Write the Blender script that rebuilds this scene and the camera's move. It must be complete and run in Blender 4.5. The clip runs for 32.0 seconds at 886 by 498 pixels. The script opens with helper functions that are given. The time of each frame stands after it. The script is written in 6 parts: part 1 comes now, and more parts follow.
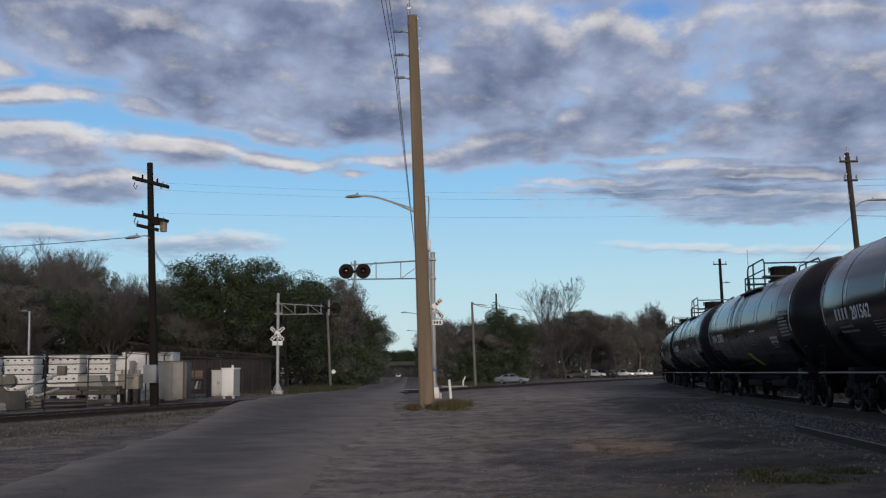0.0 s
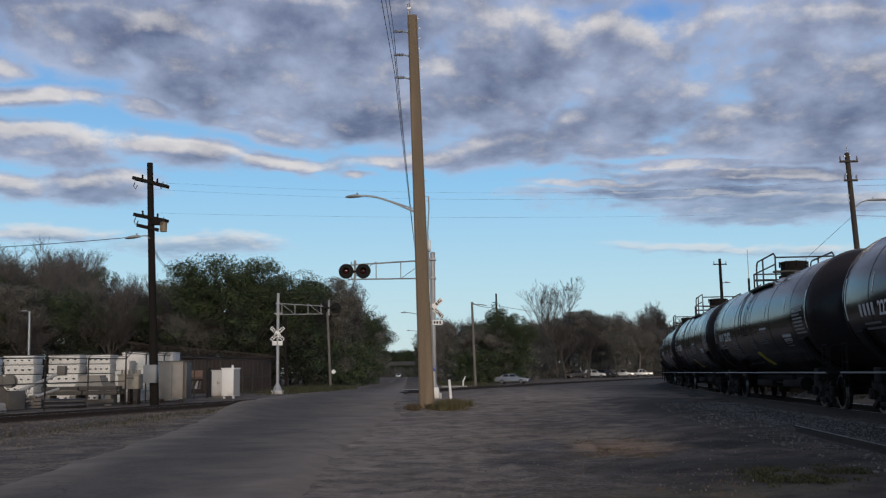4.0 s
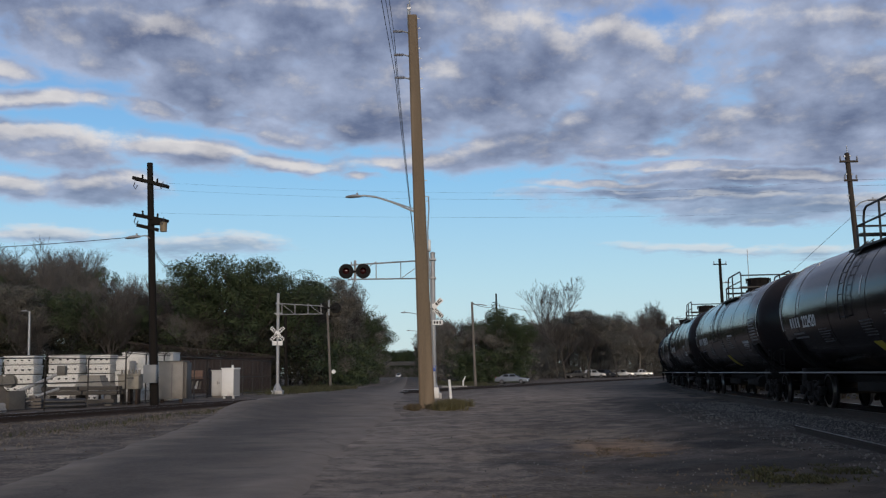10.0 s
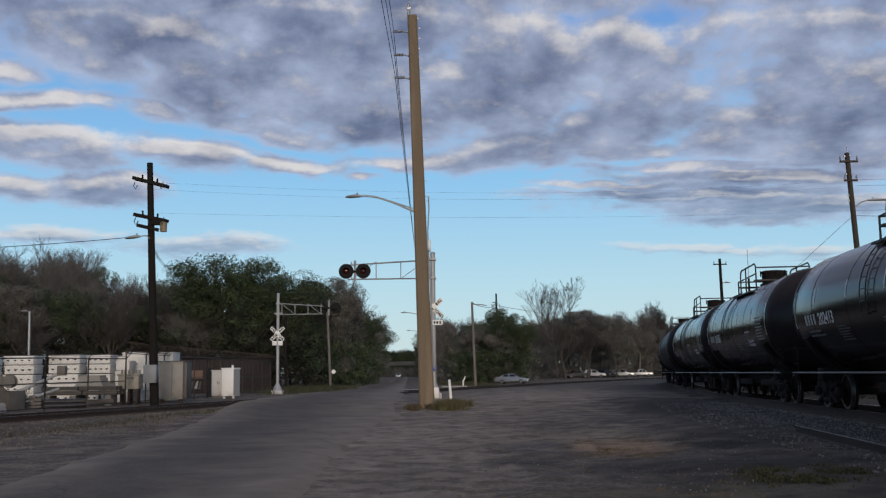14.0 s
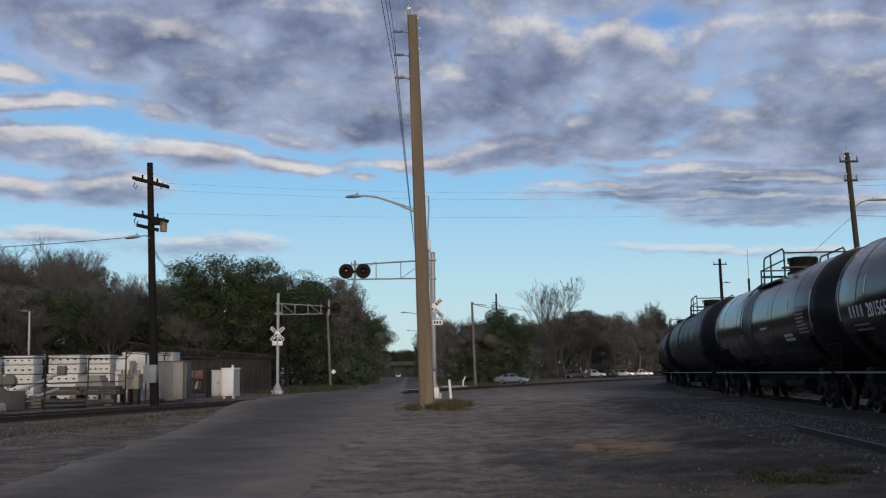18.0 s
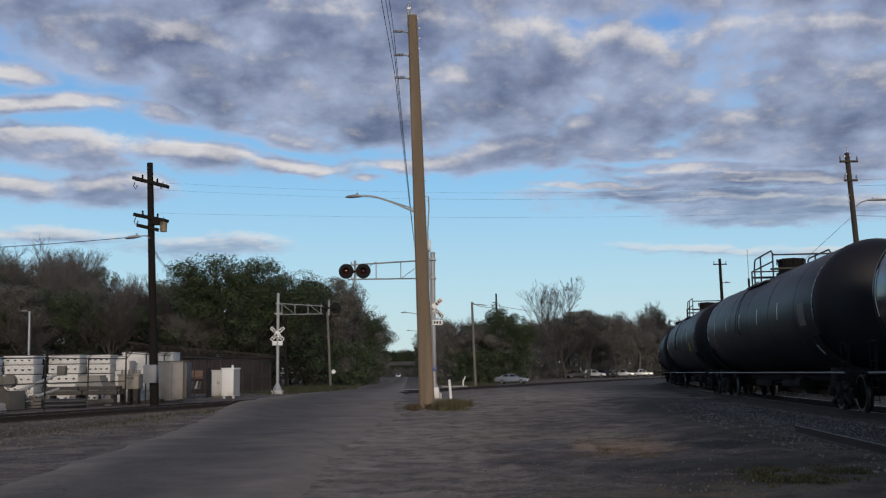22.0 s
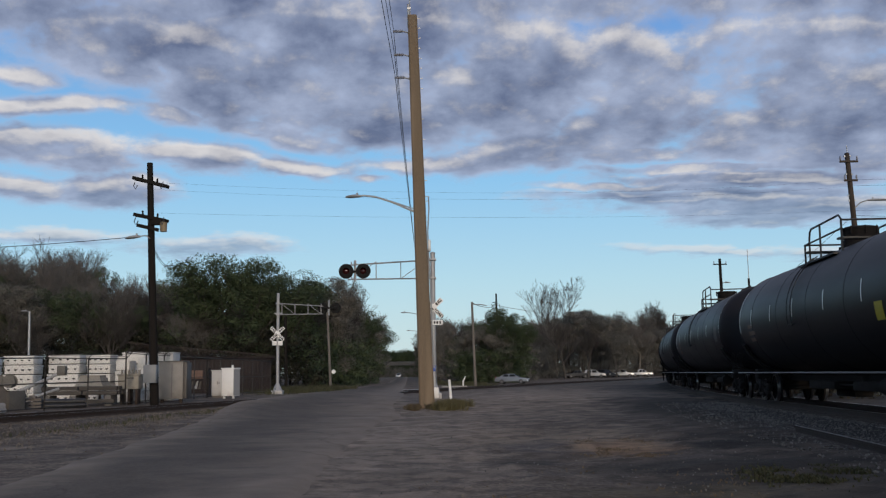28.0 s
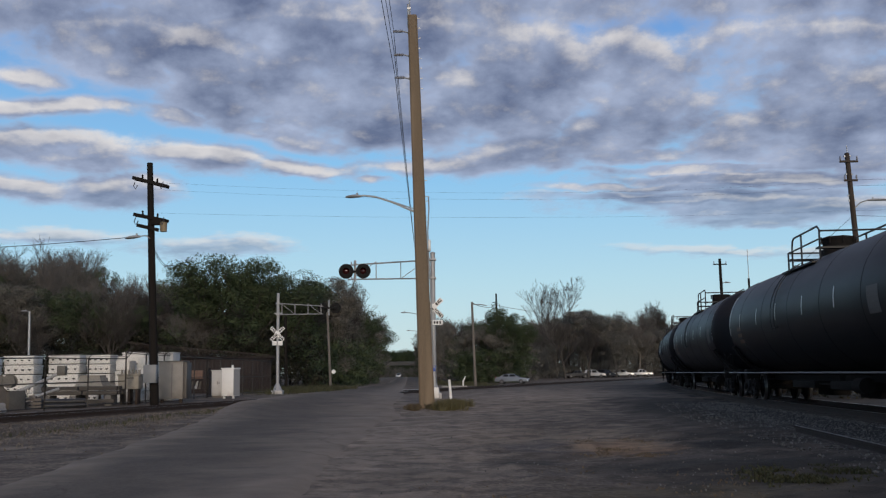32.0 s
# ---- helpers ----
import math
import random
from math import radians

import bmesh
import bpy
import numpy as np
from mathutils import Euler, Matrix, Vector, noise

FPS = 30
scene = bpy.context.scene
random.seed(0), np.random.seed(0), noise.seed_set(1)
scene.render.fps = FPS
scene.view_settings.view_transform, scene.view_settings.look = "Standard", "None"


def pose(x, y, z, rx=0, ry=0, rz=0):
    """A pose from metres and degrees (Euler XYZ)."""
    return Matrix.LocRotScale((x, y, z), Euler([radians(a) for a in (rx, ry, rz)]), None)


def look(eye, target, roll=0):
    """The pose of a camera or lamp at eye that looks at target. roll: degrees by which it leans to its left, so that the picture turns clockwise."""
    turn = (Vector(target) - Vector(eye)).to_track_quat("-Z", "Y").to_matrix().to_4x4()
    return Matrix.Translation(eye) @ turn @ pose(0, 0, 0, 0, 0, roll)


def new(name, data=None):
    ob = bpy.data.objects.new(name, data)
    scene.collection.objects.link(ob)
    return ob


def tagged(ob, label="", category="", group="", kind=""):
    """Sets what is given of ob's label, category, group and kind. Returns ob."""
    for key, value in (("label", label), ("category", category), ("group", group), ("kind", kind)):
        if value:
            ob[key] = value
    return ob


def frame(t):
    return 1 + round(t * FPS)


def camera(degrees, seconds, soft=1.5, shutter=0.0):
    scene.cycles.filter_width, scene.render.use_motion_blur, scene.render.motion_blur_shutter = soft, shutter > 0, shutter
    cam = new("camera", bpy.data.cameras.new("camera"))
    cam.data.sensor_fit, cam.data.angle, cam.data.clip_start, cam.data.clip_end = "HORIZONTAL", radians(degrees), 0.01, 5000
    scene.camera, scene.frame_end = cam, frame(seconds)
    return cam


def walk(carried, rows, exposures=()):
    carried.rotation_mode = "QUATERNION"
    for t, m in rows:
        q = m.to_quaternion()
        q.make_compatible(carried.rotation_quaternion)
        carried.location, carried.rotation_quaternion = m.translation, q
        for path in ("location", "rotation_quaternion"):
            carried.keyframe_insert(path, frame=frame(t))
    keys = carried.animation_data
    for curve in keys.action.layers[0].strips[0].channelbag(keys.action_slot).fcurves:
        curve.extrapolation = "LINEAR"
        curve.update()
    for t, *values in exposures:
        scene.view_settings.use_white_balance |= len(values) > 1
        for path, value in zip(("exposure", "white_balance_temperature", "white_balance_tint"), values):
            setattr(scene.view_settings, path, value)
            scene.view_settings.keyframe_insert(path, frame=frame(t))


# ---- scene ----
# camera on a tripod at eye height, a still shot
EYE = (0.0, 0.0, 1.5)
cam = camera(47.1, 32.0, soft=1.25)
VIEW = look(EYE, (0.0, 100.0, 1.5 + 100 * 0.12306), roll=-0.7)
walk(cam, [(0, VIEW), (32, VIEW)])

# ------------------------------------------------------------------ light
SUN_ELEV, SUN_AZ = 13.0, 172.0          # low sun behind the camera, azimuth clockwise from +y
world = bpy.data.worlds.new("sky")
scene.world = world
world.use_nodes = True
wn, wl = world.node_tree.nodes, world.node_tree.links
sky = wn.new("ShaderNodeTexSky")
sky.sky_type, sky.sun_disc = "NISHITA", False
sky.sun_elevation, sky.sun_rotation = radians(SUN_ELEV), radians(SUN_AZ)
sky.air_density, sky.dust_density, sky.ozone_density = 1.0, 0.6, 1.6
# evening air: pale near the horizon, deep blue overhead
up = wn.new("ShaderNodeSeparateXYZ")
wl.new(wn.new("ShaderNodeTexCoord").outputs["Generated"], up.inputs[0])
ramp = wn.new("ShaderNodeValToRGB")
stops = ramp.color_ramp.elements
stops[0].position, stops[0].color = 0.0, (5.4, 6.75, 7.1, 1)
stops[1].position, stops[1].color = 1.0, (0.9, 1.9, 5.0, 1)
for where, c in ((0.09, (4.05, 6.3, 7.6)), (0.2, (2.2, 5.0, 8.0)), (0.36, (1.2, 2.7, 6.4))):
    e = stops.new(where)
    e.color = (*c, 1)
wl.new(up.outputs[2], ramp.inputs[0])
hue = wn.new("ShaderNodeMix")
hue.data_type = "RGBA"
hue.inputs["Factor"].default_value = 0.85
wl.new(sky.outputs[0], hue.inputs["A"])
wl.new(ramp.outputs[0], hue.inputs["B"])
wl.new(hue.outputs["Result"], wn["Background"].inputs[0])
wn["Background"].inputs[1].default_value = 0.11

sun = new("sun", bpy.data.lights.new("sun", "SUN"))
sun.data.energy, sun.data.angle, sun.data.color = 1.9, radians(12), (1.0, 0.82, 0.64)
az, el = radians(SUN_AZ), radians(SUN_ELEV)
sun.matrix_world = look((math.sin(az) * math.cos(el) * 100, math.cos(az) * math.cos(el) * 100, math.sin(el) * 100), (0, 0, 0))


# ------------------------------------------------------------------ helpers
def smooth(a, b, x):
    t = min(1.0, max(0.0, (x - a) / (b - a)))
    return t * t * (3 - 2 * t)


def ground_z(x, y):
    """Height of the ground: it climbs a little to the crossing and the tracks."""
    open_yard = smooth(-8, -4, x) * (1 - smooth(6, 9, x))
    rise = smooth(22, 45, y) * (1 - open_yard) + smooth(38, 50, y) * open_yard
    z = 0.3 * rise + 0.15 * smooth(2, 7, x) * (1 - smooth(22, 45, y))
    z -= 0.3 * smooth(85, 130, y) * smooth(-2, 6, x) * (1 - smooth(190, 235, y))
    return z


def mesh_of(name, verts, faces, material=None, flat=True):
    me = bpy.data.meshes.new(name)
    me.from_pydata([tuple(v) for v in verts], [], [tuple(f) for f in faces])
    if material:
        me.materials.append(material)
    if not flat:
        me.polygons.foreach_set("use_smooth", [True] * len(me.polygons))
    me.update()
    return me


def finish(bm, name, material, crisp=35):
    me = bpy.data.meshes.new(name)
    bm.normal_update()
    for f in bm.faces:
        f.smooth = True
    for e in bm.edges:
        if len(e.link_faces) == 2 and e.calc_face_angle(0) > radians(crisp):
            e.smooth = False
    bm.to_mesh(me)
    bm.free()
    me.materials.append(material)
    return me


def part(name, bm, material, parent=None, label="", at=None):
    ob = new(name, finish(bm, name, material) if isinstance(bm, bmesh.types.BMesh) else bm)
    if parent is not None:
        ob.parent = parent
    if at is not None:
        ob.matrix_basis = at
    if label:
        tagged(ob, label)
    return ob


def thing(name, m, label, category, group="", kind=""):
    ob = new(name)
    ob.matrix_basis = m
    ob.empty_display_size = 0.3
    return tagged(ob, label, category, group, kind)


def box(bm, c, s, bevel=0.0, turn=None):
    """A box of size s round the point c, its edges rounded by bevel."""
    m = Matrix.Translation(c) @ (turn.to_4x4() if turn else Matrix()) @ Matrix.Diagonal((*s, 1))
    made = bmesh.ops.create_cube(bm, size=1, matrix=m)["verts"]
    if bevel:
        edges = list({e for v in made for e in v.link_edges})
        bmesh.ops.bevel(bm, geom=edges, offset=bevel, segments=2, profile=0.5, affect="EDGES")
    return bm


def rod(bm, a, b, r, r2=None, n=8, caps=True):
    """A round bar from a to b, tapering from r to r2."""
    a, b = Vector(a), Vector(b)
    m = Matrix.Translation((a + b) / 2) @ (b - a).to_track_quat("Z", "Y").to_matrix().to_4x4()
    bmesh.ops.create_cone(bm, cap_ends=caps, segments=n, radius1=r, radius2=r if r2 is None else r2, depth=(b - a).length, matrix=m)
    return bm


def pipe(bm, points, r, n=6):
    """A bent pipe through the points, one skin."""
    pts = [Vector(p) for p in points]
    rings = []
    up = Vector((0.13, 0.21, 0.97)).normalized()
    for i, p in enumerate(pts):
        d = (pts[min(i + 1, len(pts) - 1)] - pts[max(i - 1, 0)]).normalized()
        if abs(d.dot(up)) > 0.97:
            u = d.cross(Vector((1, 0, 0))).normalized()
        else:
            u = d.cross(up).normalized()
        w = d.cross(u)
        rings.append([bm.verts.new(p + (u * math.cos(k * math.tau / n) + w * math.sin(k * math.tau / n)) * r) for k in range(n)])
    for q0, q1 in zip(rings, rings[1:]):
        best = min(range(n), key=lambda o: sum((q0[k].co - q1[(k + o) % n].co).length for k in range(n)))
        for k in range(n):
            bm.faces.new((q0[k], q0[(k + 1) % n], q1[(k + 1 + best) % n], q1[(k + best) % n]))
    bm.faces.new(rings[0][::-1])
    bm.faces.new(rings[-1])
    return bm


def lathe(bm, profile, axis="y", n=24, centre=(0, 0, 0)):
    """Turns the profile (position along the axis, radius) round the axis."""
    rings = []
    for s, r in profile:
        ring = []
        for k in range(n):
            a, b = math.cos(k * math.tau / n) * r, math.sin(k * math.tau / n) * r
            v = {"x": (s, a, b), "y": (a, s, b), "z": (a, b, s)}[axis]
            ring.append(bm.verts.new(Vector(centre) + Vector(v)))
        rings.append(ring)
    for q0, q1 in zip(rings, rings[1:]):
        for k in range(n):
            bm.faces.new((q0[k], q0[(k + 1) % n], q1[(k + 1) % n], q1[k]))
    bm.faces.new(rings[0][::-1])
    bm.faces.new(rings[-1])
    bmesh.ops.recalc_face_normals(bm, faces=bm.faces[:])
    return bm


def bmn():
    return bmesh.new()


# ------------------------------------------------------------------ materials
def surf(name, c1, c2, rough=0.7, metal=0.0, scale=6.0, fine=60.0, bump=0.15, spread=0.12, c3=None, blotch=0.6, island=0.0, stretch=(1, 1, 1), coat=0.0, spec=0.5, tight=0.28):
    """A surface of two mixed colours, large blotches and fine grain, with worn gloss."""
    m = bpy.data.materials.new(name)
    m.use_nodes = True
    n, l = m.node_tree.nodes, m.node_tree.links
    b = n["Principled BSDF"]
    tc = n.new("ShaderNodeTexCoord")
    mp = n.new("ShaderNodeMapping")
    mp.inputs["Scale"].default_value = stretch
    l.new(tc.outputs["Object"], mp.inputs[0])
    big = n.new("ShaderNodeTexNoise")
    big.inputs["Scale"].default_value, big.inputs["Detail"].default_value = scale, 5
    tiny = n.new("ShaderNodeTexNoise")
    tiny.inputs["Scale"].default_value, tiny.inputs["Detail"].default_value = fine, 3
    for t in (big, tiny):
        l.new(mp.outputs[0], t.inputs["Vector"])
    add = n.new("ShaderNodeMath")
    add.operation = "MULTIPLY_ADD"
    l.new(big.outputs[0], add.inputs[0])
    add.inputs[1].default_value = blotch
    l.new(tiny.outputs[0], add.inputs[2])
    ramp = n.new("ShaderNodeMapRange")
    ramp.inputs["From Min"].default_value, ramp.inputs["From Max"].default_value = (1 + blotch) / 2 - tight, (1 + blotch) / 2 + tight
    l.new(add.outputs[0], ramp.inputs[0])
    fac = ramp.outputs[0]
    if island:
        ob = n.new("ShaderNodeObjectInfo")
        mx = n.new("ShaderNodeMath")
        mx.operation = "MULTIPLY_ADD"
        l.new(ob.outputs["Random"], mx.inputs[0])
        mx.inputs[1].default_value = island
        l.new(fac, mx.inputs[2])
        fac = mx.outputs[0]
    mix = n.new("ShaderNodeMix")
    mix.data_type = "RGBA"
    mix.inputs["A"].default_value, mix.inputs["B"].default_value = (*c1, 1), (*c2, 1)
    l.new(fac, mix.inputs["Factor"])
    colour = mix.outputs["Result"]
    if c3:
        st = n.new("ShaderNodeTexNoise")
        st.inputs["Scale"].default_value, st.inputs["Detail"].default_value = scale * 0.37, 6
        l.new(mp.outputs[0], st.inputs["Vector"])
        sr = n.new("ShaderNodeMapRange")
        sr.inputs["From Min"].default_value, sr.inputs["From Max"].default_value = 0.53, 0.68
        l.new(st.outputs[0], sr.inputs[0])
        m3 = n.new("ShaderNodeMix")
        m3.data_type = "RGBA"
        l.new(sr.outputs[0], m3.inputs["Factor"])
        l.new(colour, m3.inputs["A"])
        m3.inputs["B"].default_value = (*c3, 1)
        colour = m3.outputs["Result"]
    l.new(colour, b.inputs["Base Color"])
    rr = n.new("ShaderNodeMapRange")
    rr.inputs["To Min"].default_value, rr.inputs["To Max"].default_value = max(0.03, rough - spread), min(1, rough + spread)
    l.new(big.outputs[0], rr.inputs[0])
    l.new(rr.outputs[0], b.inputs["Roughness"])
    b.inputs["Metallic"].default_value = metal
    b.inputs["Specular IOR Level"].default_value = spec
    b.inputs["Coat Weight"].default_value = coat
    if bump:
        bp = n.new("ShaderNodeBump")
        bp.inputs["Strength"].default_value, bp.inputs["Distance"].default_value = bump, 0.02
        l.new(add.outputs[0], bp.inputs["Height"])
        l.new(bp.outputs[0], b.inputs["Normal"])
    return m


def plain(name, c, rough=0.5, metal=0.0):
    k = [v * 0.8 for v in c]
    return surf(name, c, k, rough, metal, 3, 40, 0.03, 0.08)


CONCRETE_POLE = surf("weathered_tan_pole", (0.115, 0.085, 0.055), (0.18, 0.135, 0.088), 0.85, 0, 1.2, 30, 0.3, c3=(0.2, 0.15, 0.1), stretch=(3, 3, 0.35))
DARK_WOOD = surf("creosoted_wood", (0.008, 0.007, 0.006), (0.018, 0.015, 0.013), 0.8, 0, 2, 40, 0.4, stretch=(4, 4, 0.3), spec=0.12)
GREY_WOOD = surf("grey_weathered_wood", (0.09, 0.08, 0.07), (0.17, 0.15, 0.13), 0.85, 0, 2, 40, 0.4, stretch=(4, 4, 0.3))
GALV = surf("galvanised_steel", (0.3, 0.31, 0.32), (0.42, 0.43, 0.44), 0.5, 0.6, 5, 50, 0.05)
ALU = surf("dull_aluminium_paint", (0.27, 0.275, 0.28), (0.38, 0.385, 0.39), 0.55, 0.3, 4, 40, 0.05, c3=(0.3, 0.29, 0.28))
WHITE = surf("white_paint", (0.68, 0.68, 0.66), (0.8, 0.8, 0.78), 0.6, 0, 3, 40, 0.08, c3=(0.55, 0.53, 0.5))
BLACK = surf("black_paint", (0.012, 0.012, 0.013), (0.025, 0.025, 0.026), 0.5, 0, 4, 40, 0.05)
FLAT_BLACK = surf("flat_black_disc", (0.004, 0.004, 0.004), (0.008, 0.008, 0.008), 0.7, 0, 5, 40, 0.02, spec=0.2)
WIRE = plain("wire_black", (0.03, 0.03, 0.035), 0.6)
PORCELAIN = plain("insulator_grey", (0.25, 0.26, 0.3), 0.3)
RED_LENS = plain("red_lens", (0.03, 0.003, 0.003), 0.2)
RUST = surf("rusty_steel", (0.028, 0.021, 0.018), (0.055, 0.038, 0.03), 0.75, 0.4, 5, 50, 0.2)
RAIL_TOP = surf("worn_rail", (0.25, 0.24, 0.24), (0.4, 0.39, 0.38), 0.3, 0.9, 4, 40, 0.02)
TIE = surf("old_sleeper", (0.03, 0.025, 0.022), (0.075, 0.062, 0.05), 0.9, 0, 4, 50, 0.5, island=0.5, stretch=(0.4, 4, 4))


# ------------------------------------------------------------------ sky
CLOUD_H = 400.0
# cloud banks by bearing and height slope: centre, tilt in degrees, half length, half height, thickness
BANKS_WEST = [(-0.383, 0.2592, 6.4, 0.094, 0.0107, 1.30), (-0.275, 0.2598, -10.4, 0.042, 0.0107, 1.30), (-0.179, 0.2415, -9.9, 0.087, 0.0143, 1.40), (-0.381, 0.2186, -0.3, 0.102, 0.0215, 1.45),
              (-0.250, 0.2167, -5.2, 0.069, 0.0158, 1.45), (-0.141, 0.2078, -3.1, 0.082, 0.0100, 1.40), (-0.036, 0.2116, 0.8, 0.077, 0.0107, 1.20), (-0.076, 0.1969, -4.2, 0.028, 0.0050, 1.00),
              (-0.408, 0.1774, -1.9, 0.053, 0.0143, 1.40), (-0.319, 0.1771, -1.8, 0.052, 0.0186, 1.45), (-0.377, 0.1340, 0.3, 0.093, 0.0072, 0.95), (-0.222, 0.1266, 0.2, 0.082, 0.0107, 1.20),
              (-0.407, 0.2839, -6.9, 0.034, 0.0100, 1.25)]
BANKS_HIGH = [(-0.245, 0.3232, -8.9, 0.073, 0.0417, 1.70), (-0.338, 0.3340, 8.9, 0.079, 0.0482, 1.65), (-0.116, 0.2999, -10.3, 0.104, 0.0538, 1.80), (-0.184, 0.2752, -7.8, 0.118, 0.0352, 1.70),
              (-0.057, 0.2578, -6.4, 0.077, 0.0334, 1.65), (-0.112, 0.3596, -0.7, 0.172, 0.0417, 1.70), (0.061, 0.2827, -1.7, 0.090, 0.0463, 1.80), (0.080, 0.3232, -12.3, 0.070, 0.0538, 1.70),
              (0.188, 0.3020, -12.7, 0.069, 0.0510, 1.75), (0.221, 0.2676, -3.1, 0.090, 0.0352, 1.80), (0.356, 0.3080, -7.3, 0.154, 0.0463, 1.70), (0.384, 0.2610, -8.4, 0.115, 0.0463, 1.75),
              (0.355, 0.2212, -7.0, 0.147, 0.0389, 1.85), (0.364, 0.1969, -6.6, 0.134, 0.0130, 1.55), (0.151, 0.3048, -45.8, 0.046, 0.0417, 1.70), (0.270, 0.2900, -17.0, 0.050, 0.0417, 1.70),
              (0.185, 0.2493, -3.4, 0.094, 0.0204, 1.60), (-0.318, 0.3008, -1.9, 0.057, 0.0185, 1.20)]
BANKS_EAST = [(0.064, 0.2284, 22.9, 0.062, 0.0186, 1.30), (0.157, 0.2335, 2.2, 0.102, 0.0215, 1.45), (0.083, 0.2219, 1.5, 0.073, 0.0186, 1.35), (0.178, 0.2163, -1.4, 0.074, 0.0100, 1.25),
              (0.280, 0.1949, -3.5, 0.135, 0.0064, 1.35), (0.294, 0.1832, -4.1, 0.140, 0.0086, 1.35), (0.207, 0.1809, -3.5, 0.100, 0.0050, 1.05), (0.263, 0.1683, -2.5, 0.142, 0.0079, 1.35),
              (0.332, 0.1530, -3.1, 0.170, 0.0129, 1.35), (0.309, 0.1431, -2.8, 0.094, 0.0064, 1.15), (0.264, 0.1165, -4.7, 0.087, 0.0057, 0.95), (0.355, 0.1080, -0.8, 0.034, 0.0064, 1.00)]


def cloud_material():
    m = bpy.data.materials.new("cloud_deck")
    m.use_nodes = True
    n, l = m.node_tree.nodes, m.node_tree.links
    n.remove(n["Principled BSDF"])
    out = n["Material Output"]

    def math_node(op, *vals, clamp=False):
        q = n.new("ShaderNodeMath")
        q.operation, q.use_clamp = op, clamp
        for i, v in enumerate(vals):
            if isinstance(v, (int, float)):
                q.inputs[i].default_value = v
            else:
                l.new(v, q.inputs[i])
        return q.outputs[0]

    def vec(op, a, b):
        q = n.new("ShaderNodeVectorMath")
        q.operation = op
        for i, v in enumerate((a, b)):
            if v is None:
                continue
            if isinstance(v, tuple):
                q.inputs[i].default_value = v
            else:
                l.new(v, q.inputs[i])
        return q.outputs["Value"] if op == "LENGTH" else q.outputs["Vector"]

    tc = n.new("ShaderNodeTexCoord").outputs["Object"]
    sp = n.new("ShaderNodeSeparateXYZ")
    l.new(tc, sp.inputs[0])
    bearing = math_node("ARCTAN2", sp.outputs[0], sp.outputs[1])
    slope = math_node("DIVIDE", CLOUD_H, math_node("MAXIMUM", vec("LENGTH", tc, None), 60.0))
    # the deck goes on overhead and behind; low down behind the eye the sky is clear
    back = n.new("ShaderNodeMapRange")
    back.inputs["From Min"].default_value, back.inputs["From Max"].default_value = 1330, 1050
    back.inputs["To Min"].default_value, back.inputs["To Max"].default_value = -1.0, 0.75
    l.new(sp.outputs[1], back.inputs[0])
    clear = n.new("ShaderNodeMapRange")
    clear.inputs["From Min"].default_value, clear.inputs["From Max"].default_value = -1500, -900
    l.new(sp.outputs[1], clear.inputs[0])
    deck = math_node("ADD", back.outputs[0], math_node("MULTIPLY_ADD", clear.outputs[0], 1.6, -1.6))

    def fbm(v, scale, detail, rough):
        q = n.new("ShaderNodeTexNoise")
        q.inputs["Scale"].default_value, q.inputs["Detail"].default_value, q.inputs["Roughness"].default_value = scale, detail, rough
        l.new(v, q.inputs["Vector"])
        return q

    def density(a, e):
        """Thickness of the cloud at a bearing and a height slope."""
        p = n.new("ShaderNodeCombineXYZ")
        l.new(a, p.inputs[0])
        l.new(e, p.inputs[1])
        g = n.new("ShaderNodeCombineXYZ")
        l.new(a, g.inputs[0])
        l.new(math_node("MULTIPLY", math_node("LOGARITHM", e, math.e), 0.42), g.inputs[1])
        g = g.outputs[0]
        bend = vec("MULTIPLY", vec("SUBTRACT", fbm(g, 7.0, 3, 0.5).outputs["Color"], (0.5, 0.5, 0.5)), (0.04, 0.018, 0))
        curl = vec("MULTIPLY", vec("SUBTRACT", fbm(g, 24.0, 3, 0.55).outputs["Color"], (0.5, 0.5, 0.5)), (0.024, 0.015, 0))
        q = vec("ADD", p.outputs[0], vec("ADD", bend, curl))
        field = None
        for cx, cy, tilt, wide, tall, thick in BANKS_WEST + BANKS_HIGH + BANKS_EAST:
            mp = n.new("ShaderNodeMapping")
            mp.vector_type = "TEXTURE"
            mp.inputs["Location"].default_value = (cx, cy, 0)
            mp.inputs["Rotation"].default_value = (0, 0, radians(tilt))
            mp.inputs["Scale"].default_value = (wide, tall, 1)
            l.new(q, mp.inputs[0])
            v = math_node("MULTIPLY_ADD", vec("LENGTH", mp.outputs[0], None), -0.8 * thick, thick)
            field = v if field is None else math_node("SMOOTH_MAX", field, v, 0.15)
        field = math_node("MINIMUM", math_node("MAXIMUM", math_node("MAXIMUM", field, deck), -0.6), 0.85)
        wide = fbm(vec("ADD", g, (3.1, 1.7, 0.4)), 9.0, 8, 0.6)
        lump = fbm(vec("ADD", g, curl), 34.0, 5, 0.55)
        return math_node("ADD", field, math_node("ADD", math_node("MULTIPLY_ADD", wide.outputs[0], 2.3, -1.15), math_node("MULTIPLY_ADD", lump.outputs[0], 0.72, -0.36)))

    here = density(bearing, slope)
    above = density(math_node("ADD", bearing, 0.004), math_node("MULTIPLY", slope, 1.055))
    cover = n.new("ShaderNodeMapRange")
    cover.interpolation_type = "SMOOTHSTEP"
    cover.inputs["From Min"].default_value, cover.inputs["From Max"].default_value = -0.1, 0.7
